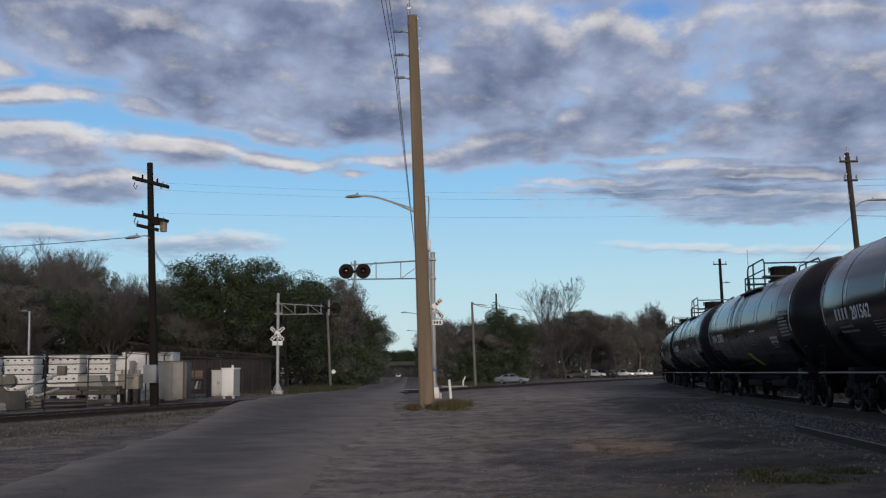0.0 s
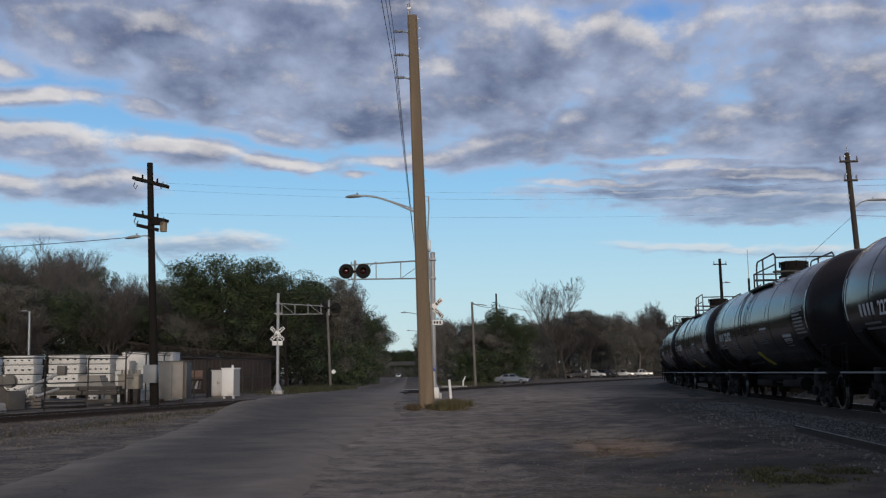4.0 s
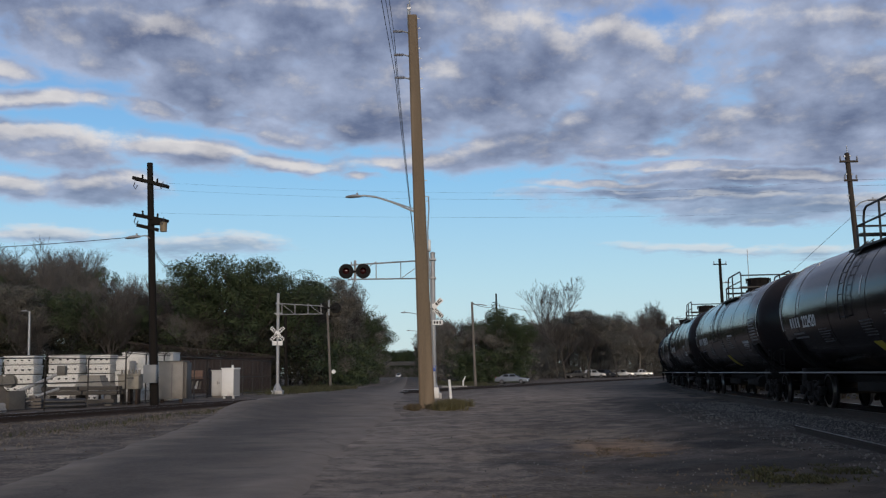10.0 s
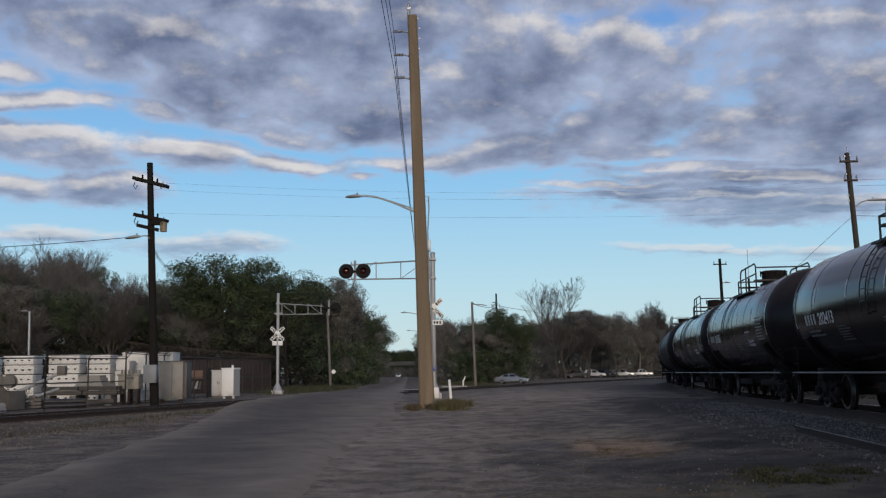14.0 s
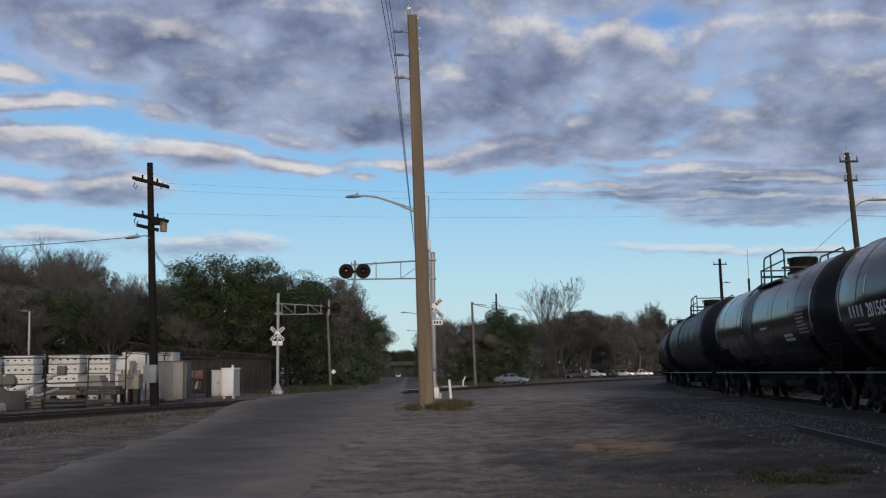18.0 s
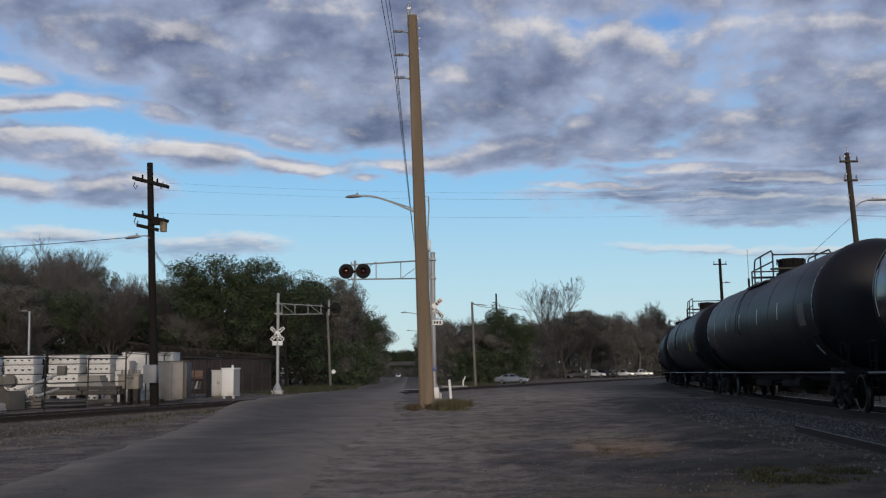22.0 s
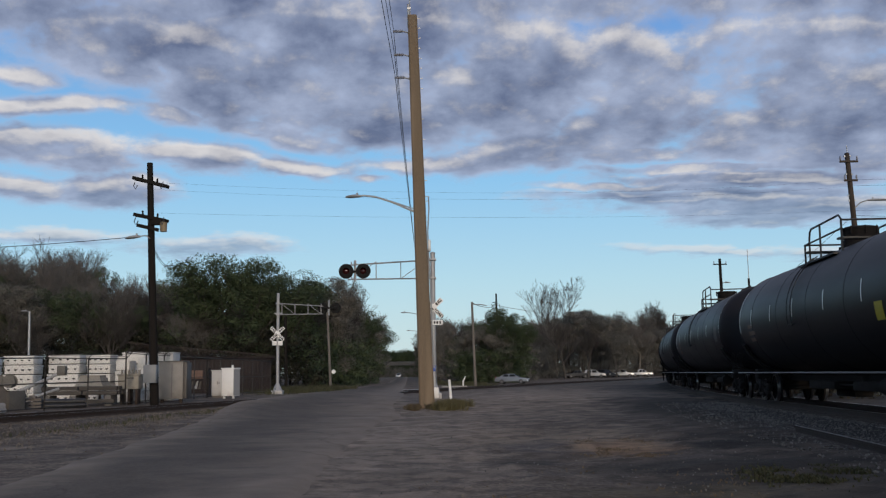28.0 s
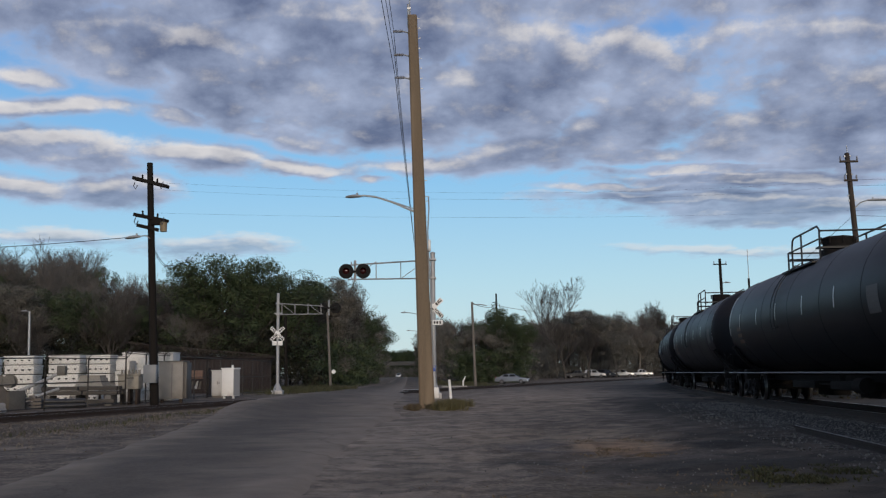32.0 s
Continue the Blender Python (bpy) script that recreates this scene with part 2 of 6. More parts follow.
    cover.inputs["To Max"].default_value = 0.97
    l.new(here, cover.inputs[0])
    lit = n.new("ShaderNodeMapRange")
    lit.interpolation_type = "SMOOTHSTEP"
    lit.inputs["From Min"].default_value, lit.inputs["From Max"].default_value = -0.03, 0.78
    l.new(math_node("SUBTRACT", here, above), lit.inputs[0])
    deep = n.new("ShaderNodeMapRange")
    deep.inputs["From Min"].default_value, deep.inputs["From Max"].default_value = 0.2, 1.28
    l.new(here, deep.inputs[0])
    # billows: thick and thin places within the deck
    puffs = n.new("ShaderNodeCombineXYZ")
    l.new(bearing, puffs.inputs[0])
    l.new(math_node("MULTIPLY", math_node("LOGARITHM", slope, math.e), 0.4), puffs.inputs[1])
    billow = math_node("MULTIPLY_ADD", fbm(puffs.outputs[0], 15.0, 3, 0.45).outputs[0], 1.6, -0.82)
    tone = math_node("ADD", deep.outputs[0], billow, clamp=True)
    base = n.new("ShaderNodeMix")
    base.data_type = "RGBA"
    base.inputs["A"].default_value, base.inputs["B"].default_value = (0.41, 0.475, 0.64, 1), (0.128, 0.16, 0.264, 1)
    l.new(tone, base.inputs["Factor"])
    col = n.new("ShaderNodeMix")
    col.data_type = "RGBA"
    col.inputs["B"].default_value = (0.8, 0.76, 0.73, 1)
    l.new(math_node("MULTIPLY", lit.outputs[0], math_node("MULTIPLY_ADD", tone, -0.5, 1.0)), col.inputs["Factor"])
    l.new(base.outputs["Result"], col.inputs["A"])
    em, tr, mx = n.new("ShaderNodeEmission"), n.new("ShaderNodeBsdfTransparent"), n.new("ShaderNodeMixShader")
    l.new(col.outputs["Result"], em.inputs[0])
    # the farthest banks fade in the air
    sep = n.new("ShaderNodeSeparateXYZ")
    l.new(tc, sep.inputs[0])
    fade = n.new("ShaderNodeMapRange")
    fade.inputs["From Min"].default_value, fade.inputs["From Max"].default_value = 2000, 3300
    fade.inputs["To Min"].default_value, fade.inputs["To Max"].default_value = 1.0, 0.6
    l.new(sep.outputs[1], fade.inputs[0])
    l.new(math_node("MULTIPLY", cover.outputs[0], fade.outputs[0]), mx.inputs[0])
    l.new(tr.outputs[0], mx.inputs[1])
    l.new(em.outputs[0], mx.inputs[2])
    l.new(mx.outputs[0], out.inputs["Surface"])
    return m


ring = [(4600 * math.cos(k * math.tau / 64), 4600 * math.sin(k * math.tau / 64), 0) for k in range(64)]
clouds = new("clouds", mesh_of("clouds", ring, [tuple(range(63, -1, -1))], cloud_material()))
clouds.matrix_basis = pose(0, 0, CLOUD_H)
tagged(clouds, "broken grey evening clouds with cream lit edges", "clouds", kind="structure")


# ------------------------------------------------------------------ ground
def roughen(m, colour, scale, low, crack):
    """Lumpy mid-sized mottling and fine dark cracks."""
    n, l = m.node_tree.nodes, m.node_tree.links
    tc = n.new("ShaderNodeTexCoord").outputs["Object"]
    nz = n.new("ShaderNodeTexNoise")
    nz.inputs["Scale"].default_value, nz.inputs["Detail"].default_value, nz.inputs["Roughness"].default_value = scale, 9, 0.72
    l.new(tc, nz.inputs["Vector"])
    r = n.new("ShaderNodeMapRange")
    r.inputs["From Min"].default_value, r.inputs["From Max"].default_value = 0.33, 0.67
    r.inputs["To Min"].default_value, r.inputs["To Max"].default_value = low, 2 - low
    l.new(nz.outputs[0], r.inputs[0])
    bend = n.new("ShaderNodeVectorMath")
    bend.operation = "MULTIPLY_ADD"
    l.new(nz.outputs["Color"], bend.inputs[0])
    bend.inputs[1].default_value = (1.6, 1.6, 0)
    l.new(tc, bend.inputs[2])
    vo = n.new("ShaderNodeTexVoronoi")
    vo.feature, vo.inputs["Scale"].default_value = "DISTANCE_TO_EDGE", crack
    l.new(bend.outputs[0], vo.inputs["Vector"])
    cr = n.new("ShaderNodeMapRange")
    cr.inputs["From Min"].default_value, cr.inputs["From Max"].default_value = 0.0015, 0.007
    cr.inputs["To Min"].default_value = 0.75
    l.new(vo.outputs["Distance"], cr.inputs[0])
    mul = n.new("ShaderNodeMath")
    mul.operation = "MULTIPLY"
    l.new(r.outputs[0], mul.inputs[0])
    l.new(cr.outputs[0], mul.inputs[1])
    clod = n.new("ShaderNodeTexNoise")
    clod.inputs["Scale"].default_value, clod.inputs["Detail"].default_value, clod.inputs["Roughness"].default_value = 1.7, 7, 0.62
    l.new(tc, clod.inputs["Vector"])
    cm = n.new("ShaderNodeMapRange")
    cm.inputs["From Min"].default_value, cm.inputs["From Max"].default_value = 0.42, 0.53
    cm.inputs["To Min"].default_value, cm.inputs["To Max"].default_value = 1 - 1.25 * (1 - low), 1 + 0.3 * (1 - low)
    l.new(clod.outputs[0], cm.inputs[0])
    both = n.new("ShaderNodeMath")
    both.operation = "MULTIPLY"
    l.new(mul.outputs[0], both.inputs[0])
    l.new(cm.outputs[0], both.inputs[1])
    mx = n.new("ShaderNodeMix")
    mx.data_type, mx.blend_type = "RGBA", "MULTIPLY"
    mx.inputs["Factor"].default_value = 1.0
    l.new(colour, mx.inputs["A"])
    l.new(both.outputs[0], mx.inputs["B"])
    l.new(mx.outputs["Result"], m.node_tree.nodes["Principled BSDF"].inputs["Base Color"])


def ground_material():
    m = surf("gravel_and_dirt", (0.066, 0.052, 0.041), (0.172, 0.138, 0.108), 0.92, 0, 0.8, 14, 0.9, c3=(0.094, 0.075, 0.059), blotch=1.1, spec=0.2, tight=0.17)
    n, l = m.node_tree.nodes, m.node_tree.links
    b = n["Principled BSDF"]
    colour = b.inputs["Base Color"].links[0].from_socket
    tc = n.new("ShaderNodeTexCoord").outputs["Object"]

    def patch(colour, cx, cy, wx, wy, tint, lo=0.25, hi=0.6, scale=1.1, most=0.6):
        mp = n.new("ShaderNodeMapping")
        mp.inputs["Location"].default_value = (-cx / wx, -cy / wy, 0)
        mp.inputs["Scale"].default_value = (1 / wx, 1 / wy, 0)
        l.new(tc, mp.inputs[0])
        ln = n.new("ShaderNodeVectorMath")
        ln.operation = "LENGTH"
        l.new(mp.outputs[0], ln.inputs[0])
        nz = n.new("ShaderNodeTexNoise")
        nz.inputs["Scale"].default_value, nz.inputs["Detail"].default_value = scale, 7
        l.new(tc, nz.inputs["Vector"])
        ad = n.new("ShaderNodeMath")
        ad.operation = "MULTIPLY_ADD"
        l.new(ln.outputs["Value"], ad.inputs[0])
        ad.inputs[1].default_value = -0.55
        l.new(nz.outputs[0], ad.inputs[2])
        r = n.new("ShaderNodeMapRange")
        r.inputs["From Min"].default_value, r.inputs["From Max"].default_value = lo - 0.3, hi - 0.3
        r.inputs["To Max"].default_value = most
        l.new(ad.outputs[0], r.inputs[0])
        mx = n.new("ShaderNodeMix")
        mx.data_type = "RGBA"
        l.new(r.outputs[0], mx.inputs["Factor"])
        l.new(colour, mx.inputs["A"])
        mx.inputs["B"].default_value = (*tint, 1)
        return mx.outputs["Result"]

    # worn old paving of the yard, darker ground beside and beyond the rails, dry grass
    colour = patch(colour, 5, 50, 9, 30, (0.26, 0.207, 0.16), 0.2, 0.8, 0.5, 0.8)
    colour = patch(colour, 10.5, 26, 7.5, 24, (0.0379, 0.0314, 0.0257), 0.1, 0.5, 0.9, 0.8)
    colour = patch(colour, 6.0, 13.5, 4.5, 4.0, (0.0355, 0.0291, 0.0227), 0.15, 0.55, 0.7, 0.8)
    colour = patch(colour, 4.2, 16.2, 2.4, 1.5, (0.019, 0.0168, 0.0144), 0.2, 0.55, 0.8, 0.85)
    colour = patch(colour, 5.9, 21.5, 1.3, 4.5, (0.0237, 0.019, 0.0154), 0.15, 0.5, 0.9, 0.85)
    colour = patch(colour, 3.5, 20.8, 1.05, 2.4, (0.23, 0.15, 0.09), 0.2, 0.5, 1.6, 0.8)
    colour = patch(colour, 1.75, 23.0, 0.75, 3.4, (0.06, 0.055, 0.055), 0.25, 0.4, 0.9, 0.7)
    colour = patch(colour, 1.3, 17.8, 0.8, 1.1, (0.03, 0.026, 0.022), 0.2, 0.5, 1.5, 0.8)
    colour = patch(colour, 5.4, 20.2, 0.7, 0.9, (0.018, 0.016, 0.014), 0.2, 0.5, 1.5, 0.9)
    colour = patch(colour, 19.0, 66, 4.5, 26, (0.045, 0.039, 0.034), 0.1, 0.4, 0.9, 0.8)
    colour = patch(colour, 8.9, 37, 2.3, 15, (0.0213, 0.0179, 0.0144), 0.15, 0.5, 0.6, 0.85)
    colour = patch(colour, 3.0, 13.0, 2.2, 1.1, (0.106, 0.084, 0.0463), 0.25, 0.7, 3)
    colour = patch(colour, -2.6, 26, 2.0, 8, (0.225, 0.176, 0.126), 0.25, 0.7, 0.8)
    colour = patch(colour, 1.5, 25, 5, 5, (0.213, 0.165, 0.119), 0.25, 0.7, 0.6)
    colour = patch(colour, -1.2, 26, 2.4, 19, (0.225, 0.182, 0.143), 0.15, 0.7, 0.5, 0.85)
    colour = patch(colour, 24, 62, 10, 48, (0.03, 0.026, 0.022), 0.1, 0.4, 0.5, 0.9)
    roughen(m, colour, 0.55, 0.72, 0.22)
    return m


def axis_lines(lo, hi, fine_lo, fine_hi, step, grow):
    out = list(np.arange(fine_lo, fine_hi + 1e-6, step))
    d = step
    while out[-1] < hi:
        d *= grow
        out.append(out[-1] + d)
    d = step
    while out[0] > lo:
        d *= grow
        out.insert(0, out[0] - d)
    return out


gx = axis_lines(-3500, 3500, -9, 12, 0.28, 1.09)
gy = axis_lines(-3000, 4000, 9, 36, 0.28, 1.05)
verts, faces = [], []
for y in gy:
    for x in gx:
        rough = 0.045 * (noise.noise((x * 0.35, y * 0.35, 0)) + 0.5 * noise.noise((x * 1.1, y * 1.1, 4)))
        if 9 < y < 60 and -1.5 < x < 12:
            # trodden dirt: low clods and scrapes away from the paving
            mud = smooth(-1.2, 1.0, x) * (1 - smooth(24, 44, y))
            rough += mud * (0.05 * noise.noise((x * 1.3, y * 0.9, 8)) + 0.035 * noise.noise((x * 3.1, y * 2.3, 5)) - 0.03 * abs(noise.noise((x * 0.8 + y * 0.3, y * 0.5, 2))))
        verts.append((x, y, ground_z(x, y) + (rough if abs(x) < 40 and y < 90 else 0) - 0.02))
w = len(gx)
for j in range(len(gy) - 1):
    for i in range(w - 1):
        faces.append((j * w + i, j * w + i + 1, (j + 1) * w + i + 1, (j + 1) * w + i))
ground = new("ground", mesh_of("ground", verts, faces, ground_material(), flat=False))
tagged(ground, "bare gravel and dirt yard with dry grass patches", "ground", kind="structure")

ASPHALT = surf("old_asphalt", (0.058, 0.047, 0.038), (0.108, 0.088, 0.07), 0.88, 0, 0.45, 26, 0.5, c3=(0.13, 0.105, 0.083), blotch=1.0, spec=0.25, tight=0.2)


def dusty_edges(m):
    """Brown dust blown over a road from its edges."""
    n, l = m.node_tree.nodes, m.node_tree.links
    b = n["Principled BSDF"]
    colour = b.inputs["Base Color"].links[0].from_socket
    at = n.new("ShaderNodeAttribute")
    at.attribute_name = "dust"
    nz = n.new("ShaderNodeTexNoise")
    nz.inputs["Scale"].default_value, nz.inputs["Detail"].default_value = 0.7, 7
    l.new(n.new("ShaderNodeTexCoord").outputs["Object"], nz.inputs["Vector"])
    ad = n.new("ShaderNodeMath")
    ad.operation = "MULTIPLY_ADD"
    l.new(nz.outputs[0], ad.inputs[0])
    ad.inputs[1].default_value = 1.1
    l.new(at.outputs["Fac"], ad.inputs[2])
    r = n.new("ShaderNodeMapRange")
    r.inputs["From Min"].default_value, r.inputs["From Max"].default_value = 0.75, 1.4
    l.new(ad.outputs[0], r.inputs[0])
    mx = n.new("ShaderNodeMix")
    mx.data_type = "RGBA"
    l.new(r.outputs[0], mx.inputs["Factor"])
    l.new(colour, mx.inputs["A"])
    mx.inputs["B"].default_value = (0.185, 0.15, 0.118, 1)
    roughen(m, mx.outputs["Result"], 0.35, 0.93, 0.16)


dusty_edges(ASPHALT)


def arc(x0, y0, psi, k, s0):
    """A track's centre line: straight to s0, then a curve; gives x, y and the bearing at s."""
    def at(s):
        if s <= s0:
            return x0 + s * math.sin(psi), y0 + s * math.cos(psi), psi
        q = psi + k * (s - s0)
        return (x0 + s0 * math.sin(psi) + (math.cos(psi) - math.cos(q)) / k, y0 + s0 * math.cos(psi) + (math.sin(q) - math.sin(psi)) / k, q)
    return at


TRAIN_LINE = arc(8.969, 0, 0.0814, 0.0018, 21.8)
CROSS_LINE = arc(-13.3, 30.2, 0.262, 0.00085, 0.0)
RAIL_Z = 0.47


def beside(line, s, off):
    x, y, q = line(s)
    return x + off * math.cos(q), y - off * math.sin(q), q


def road_edges(y):
    if y < 44:
        left, right = -5.3 - 0.087 * max(y, -10), -1.75 + 0.03 * max(0, -y)
    else:
        left, right = -9.1 + 0.005 * (min(y, 150) - 44) - 0.04 * max(0, y - 150), -1.75 - 0.035 * (y - 44)
    return left, right


verts, faces = [], []
ys = [-120, -80, -50, -30, -18, -10, -5] + [-2 + 0.7 * i for i in range(116)]
while ys[-1] < 900:
    ys.append(ys[-1] + (ys[-1] - ys[-2]) * 1.06)
NX = 14
for y in ys:
    le, ri = road_edges(y)
    le += 0.35 * noise.noise((y * 0.4, 1, 0))
    ri += (0.9 if y < 42 else 0.25) * noise.noise((y * 0.12, 7, 0))
    for i in range(NX + 1):
        x = le + (ri - le) * i / NX
        edge = min(i, NX - i)
        lift = 0.13 * smooth(5.5, 2.5, abs(y - (30.2 + (x + 13.3) / math.tan(0.29)) - 6) * math.sin(0.29)) if y < 90 else 0
        verts.append((x, y, ground_z(x, y) + lift + (0.055 if edge > 1 else 0.03 if edge else -0.12) + 0.015 * noise.noise((x * 0.5, y * 0.3, 2))))
for j in range(len(ys) - 1):
    for i in range(NX):
        a = j * (NX + 1) + i
        faces.append((a, a + 1, a + NX + 2, a + NX + 1))
road_me = mesh_of("road", verts, faces, ASPHALT, flat=False)
dust = road_me.attributes.new("dust", "FLOAT", "POINT")
dust.data.foreach_set("value", [max(1 - min(1.0, k % (NX + 1) / (NX * 0.36)), 1 - min(1.0, (NX - k % (NX + 1)) / (NX * 0.6))) for k in range(len(verts))])
road = new("road", road_me)
tagged(road, "worn grey asphalt road leading over the crossing", "road", kind="structure")

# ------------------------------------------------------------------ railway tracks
# the main track's ballast is darker than the crossing track's
DARK_BALLAST = surf("dark_ballast", (0.012, 0.011, 0.01), (0.04, 0.036, 0.033), 0.9, 0, 7, 45, 0.9, blotch=1.2, spec=0.2)
BALLAST = surf("ballast_stone", (0.036, 0.029, 0.023), (0.115, 0.096, 0.077), 0.9, 0, 7, 45, 0.9, blotch=1.2, spec=0.3)


def sweep(line, s0, s1, step, section, closed=True):
    """A section of (offset, height) pairs drawn along a line."""
    verts, faces, n = [], [], len(section)
    count = max(1, int((s1 - s0) / step))
    for i in range(count + 1):
        s = s0 + (s1 - s0) * i / count
        for off, z in section:
            x, y, _ = beside(line, s, off)
            verts.append((x, y, z))
    for i in range(count):
        for k in range(n if closed else n - 1):
            a, b2 = i * n + k, i * n + (k + 1) % n
            faces.append((a, b2, b2 + n, a + n))
    if closed:
        faces += [tuple(range(n - 1, -1, -1)), tuple(count * n + k for k in range(n))]
    return verts, faces


RAIL_SECTION = [(-0.07, -0.17), (0.07, -0.17), (0.07, -0.155), (0.012, -0.135), (0.012, -0.045), (0.036, -0.035), (0.034, 0.0), (-0.034, 0.0), (-0.036, -0.035), (-0.012, -0.045), (-0.012, -0.135), (-0.07, -0.155)]
sleeper_bm = box(bmn(), (0, 0, -0.09), (2.55, 0.23, 0.18), 0.012)
SLEEPER = finish(sleeper_bm, "sleeper", TIE)


def track(name, line, s0, s1, top, ties, label, bed=True, stone=None):
    root = thing(name, pose(0, 0, 0), label, "railway track", kind="structure")
    if bed:
        foot = top - 0.36
        sec = [(-3.1, foot - 0.12), (-1.7, top - 0.19), (-0.75, top - 0.2), (0.75, top - 0.2), (1.7, top - 0.19), (3.1, foot - 0.12)]
        part("ballast", mesh_of("ballast", *sweep(line, s0, s1, 2.0, sec, False), stone or BALLAST, flat=False), None, root)
    for off in (-0.7525, 0.7525):
        r = part("rail", mesh_of("rail", *sweep(line, s0, s1, 3.0, [(off + a, top + b) for a, b in RAIL_SECTION]), RUST), None, root)
        v, f = sweep(line, s0, s1, 3.0, [(off - 0.026, top + 0.001), (off + 0.026, top + 0.001)], False)
        part("running_surface", mesh_of("running_surface", v, f, RAIL_TOP), None, r, "rail head worn bright by wheels")
    for s in ties:
        x, y, q = line(s)
        part("sleeper", SLEEPER, None, root, at=pose(x, y, top - 0.165, 0, 0, -math.degrees(q) + random.uniform(-1.5, 1.5)))
    return root


track("railway_track_main", TRAIN_LINE, -12, 190, RAIL_Z, np.arange(2, 70, 0.52), "rusty rails on dark ballast under the tank train", stone=DARK_BALLAST)
track("railway_track_crossing", CROSS_LINE, -28, 190, 0.43, [s for s in np.arange(-6, 60, 0.52) if not 17 < s < 41], "single rusty track crossing the road")
siding = arc(6.77, 8.0, 0.114, 0.004, 30.0)
track("railway_track_siding", siding, -4, 14.6, 0.29, np.arange(0, 12, 0.6), "half-buried disused siding in gravel", bed=False)


# ------------------------------------------------------------------ the tank train
def tank_paint(name, c1, c2, rough, streak, spec=0.5):
    m = surf(name, c1, c2, rough, 0, 0.8, 25, 0.06, 0.07, c3=streak, stretch=(1, 0.35, 2.5), spec=spec)
    return m


GLOSSY = tank_paint("black_tank_paint_glossy", (0.014, 0.012, 0.0125), (0.026, 0.0225, 0.0235), 0.16, (0.014, 0.014, 0.016), 0.15)
DULL = tank_paint("black_tank_paint_dull", (0.0074, 0.0071, 0.0094), (0.0132, 0.0126, 0.0158), 0.46, (0.0145, 0.0135, 0.0135), 0.2)
FRAME = surf("grimy_underframe", (0.008, 0.0072, 0.0068), (0.018, 0.0158, 0.0148), 0.85, 0, 4, 40, 0.2, spec=0.15)
GRIME = surf("oily_spill", (0.008, 0.008, 0.008), (0.014, 0.013, 0.013), 0.45, 0, 3, 30, 0.1)
WHEEL = surf("wheel_steel", (0.005, 0.0044, 0.004), (0.011, 0.0095, 0.0085), 0.8, 0, 6, 40, 0.1, spec=0.12)
TREAD = surf("bright_tread", (0.28, 0.28, 0.28), (0.4, 0.4, 0.4), 0.32, 1.0, 4, 40, 0.02)
STENCIL = surf("faded_white_stencil", (0.3, 0.3, 0.3), (0.5, 0.5, 0.5), 0.6, 0, 8, 60, 0)
BRIGHT = surf("white_stencil", (0.5, 0.5, 0.5), (0.65, 0.65, 0.65), 0.6, 0, 8, 60, 0)
STENCIL_FAINT = surf("rubbed_grey_stencil", (0.06, 0.06, 0.06), (0.15, 0.15, 0.15), 0.6, 0, 8, 60, 0)
STENCIL_GREY = surf("worn_grey_stencil", (0.1, 0.1, 0.1), (0.28, 0.28, 0.28), 0.6, 0, 8, 60, 0)
STENCIL_DIM = surf("grimy_brown_stencil", (0.12, 0.075, 0.05), (0.17, 0.11, 0.08), 0.6, 0, 8, 60, 0)
REFLECT = surf("white_reflective_strip", (0.65, 0.65, 0.62), (0.85, 0.85, 0.82), 0.4, 0, 8, 60, 0)
YELLOW = surf("dirty_yellow_panel", (0.32, 0.27, 0.02), (0.5, 0.42, 0.03), 0.5, 0, 4, 50, 0.02, c3=(0.15, 0.13, 0.04))
HANDRAIL = surf("light_grey_rail", (0.12, 0.12, 0.12), (0.25, 0.25, 0.25), 0.5, 0.2, 6, 50, 0.02)
WALKWAY = surf("grating", (0.015, 0.015, 0.015), (0.03, 0.03, 0.03), 0.6, 0.3, 9, 60, 0.2)


def on_tank(me, r, zc, y0, z0):
    """Lays a flat mesh (u to the right, v up) on the near side of a tank."""
    phi0 = math.asin(max(-1, min(1, (z0 - zc) / r)))
    for v in me.vertices:
        u, w, d = v.co
        phi = phi0 + w / r
        q = r + 0.004 + d
        v.co = (-q * math.cos(phi), y0 - u, zc + q * math.sin(phi))
    me.update()
    return me


def plate(pieces, name, material, r, zc, y0, z0, thick=0.004):
    """Small rectangles (u, v, width, height, slant) laid on a tank."""
    verts, faces = [], []
    for u, v, w, h, sl in pieces:
        nv = max(1, int(h / 0.12))
        for i in range(nv + 1):
            f = i / nv
            k = u + sl * f
            verts += [(k, v + h * f, 0), (k + w, v + h * f, 0), (k + w, v + h * f, thick), (k, v + h * f, thick)]
        b = len(verts) - 4 * (nv + 1)
        for i in range(nv):
            p = b + 4 * i
            for a in range(4):
                c = (a + 1) % 4
                faces.append((p + a, p + c, p + 4 + c, p + 4 + a))
        faces += [(b + 3, b + 2, b + 1, b), (b + 4 * nv, b + 4 * nv + 1, b + 4 * nv + 2, b + 4 * nv + 3)]
    return on_tank(mesh_of(name, verts, faces, material), r, zc, y0, z0)


GLYPHS = {}


def glyph(text, size):
    """A flat letter shape, made once."""
    if (text, size) not in GLYPHS:
        cu = bpy.data.curves.new("lettering", "FONT")
        cu.body, cu.size, cu.extrude, cu.resolution_u, cu.offset = text, size / 0.7, 0.002, 2, 0.008
        ob = new("lettering", cu)
        bpy.context.view_layer.update()
        GLYPHS[(text, size)] = bpy.data.meshes.new_from_object(ob.evaluated_get(bpy.context.evaluated_depsgraph_get()))
        bpy.data.objects.remove(ob)
    return GLYPHS[(text, size)]


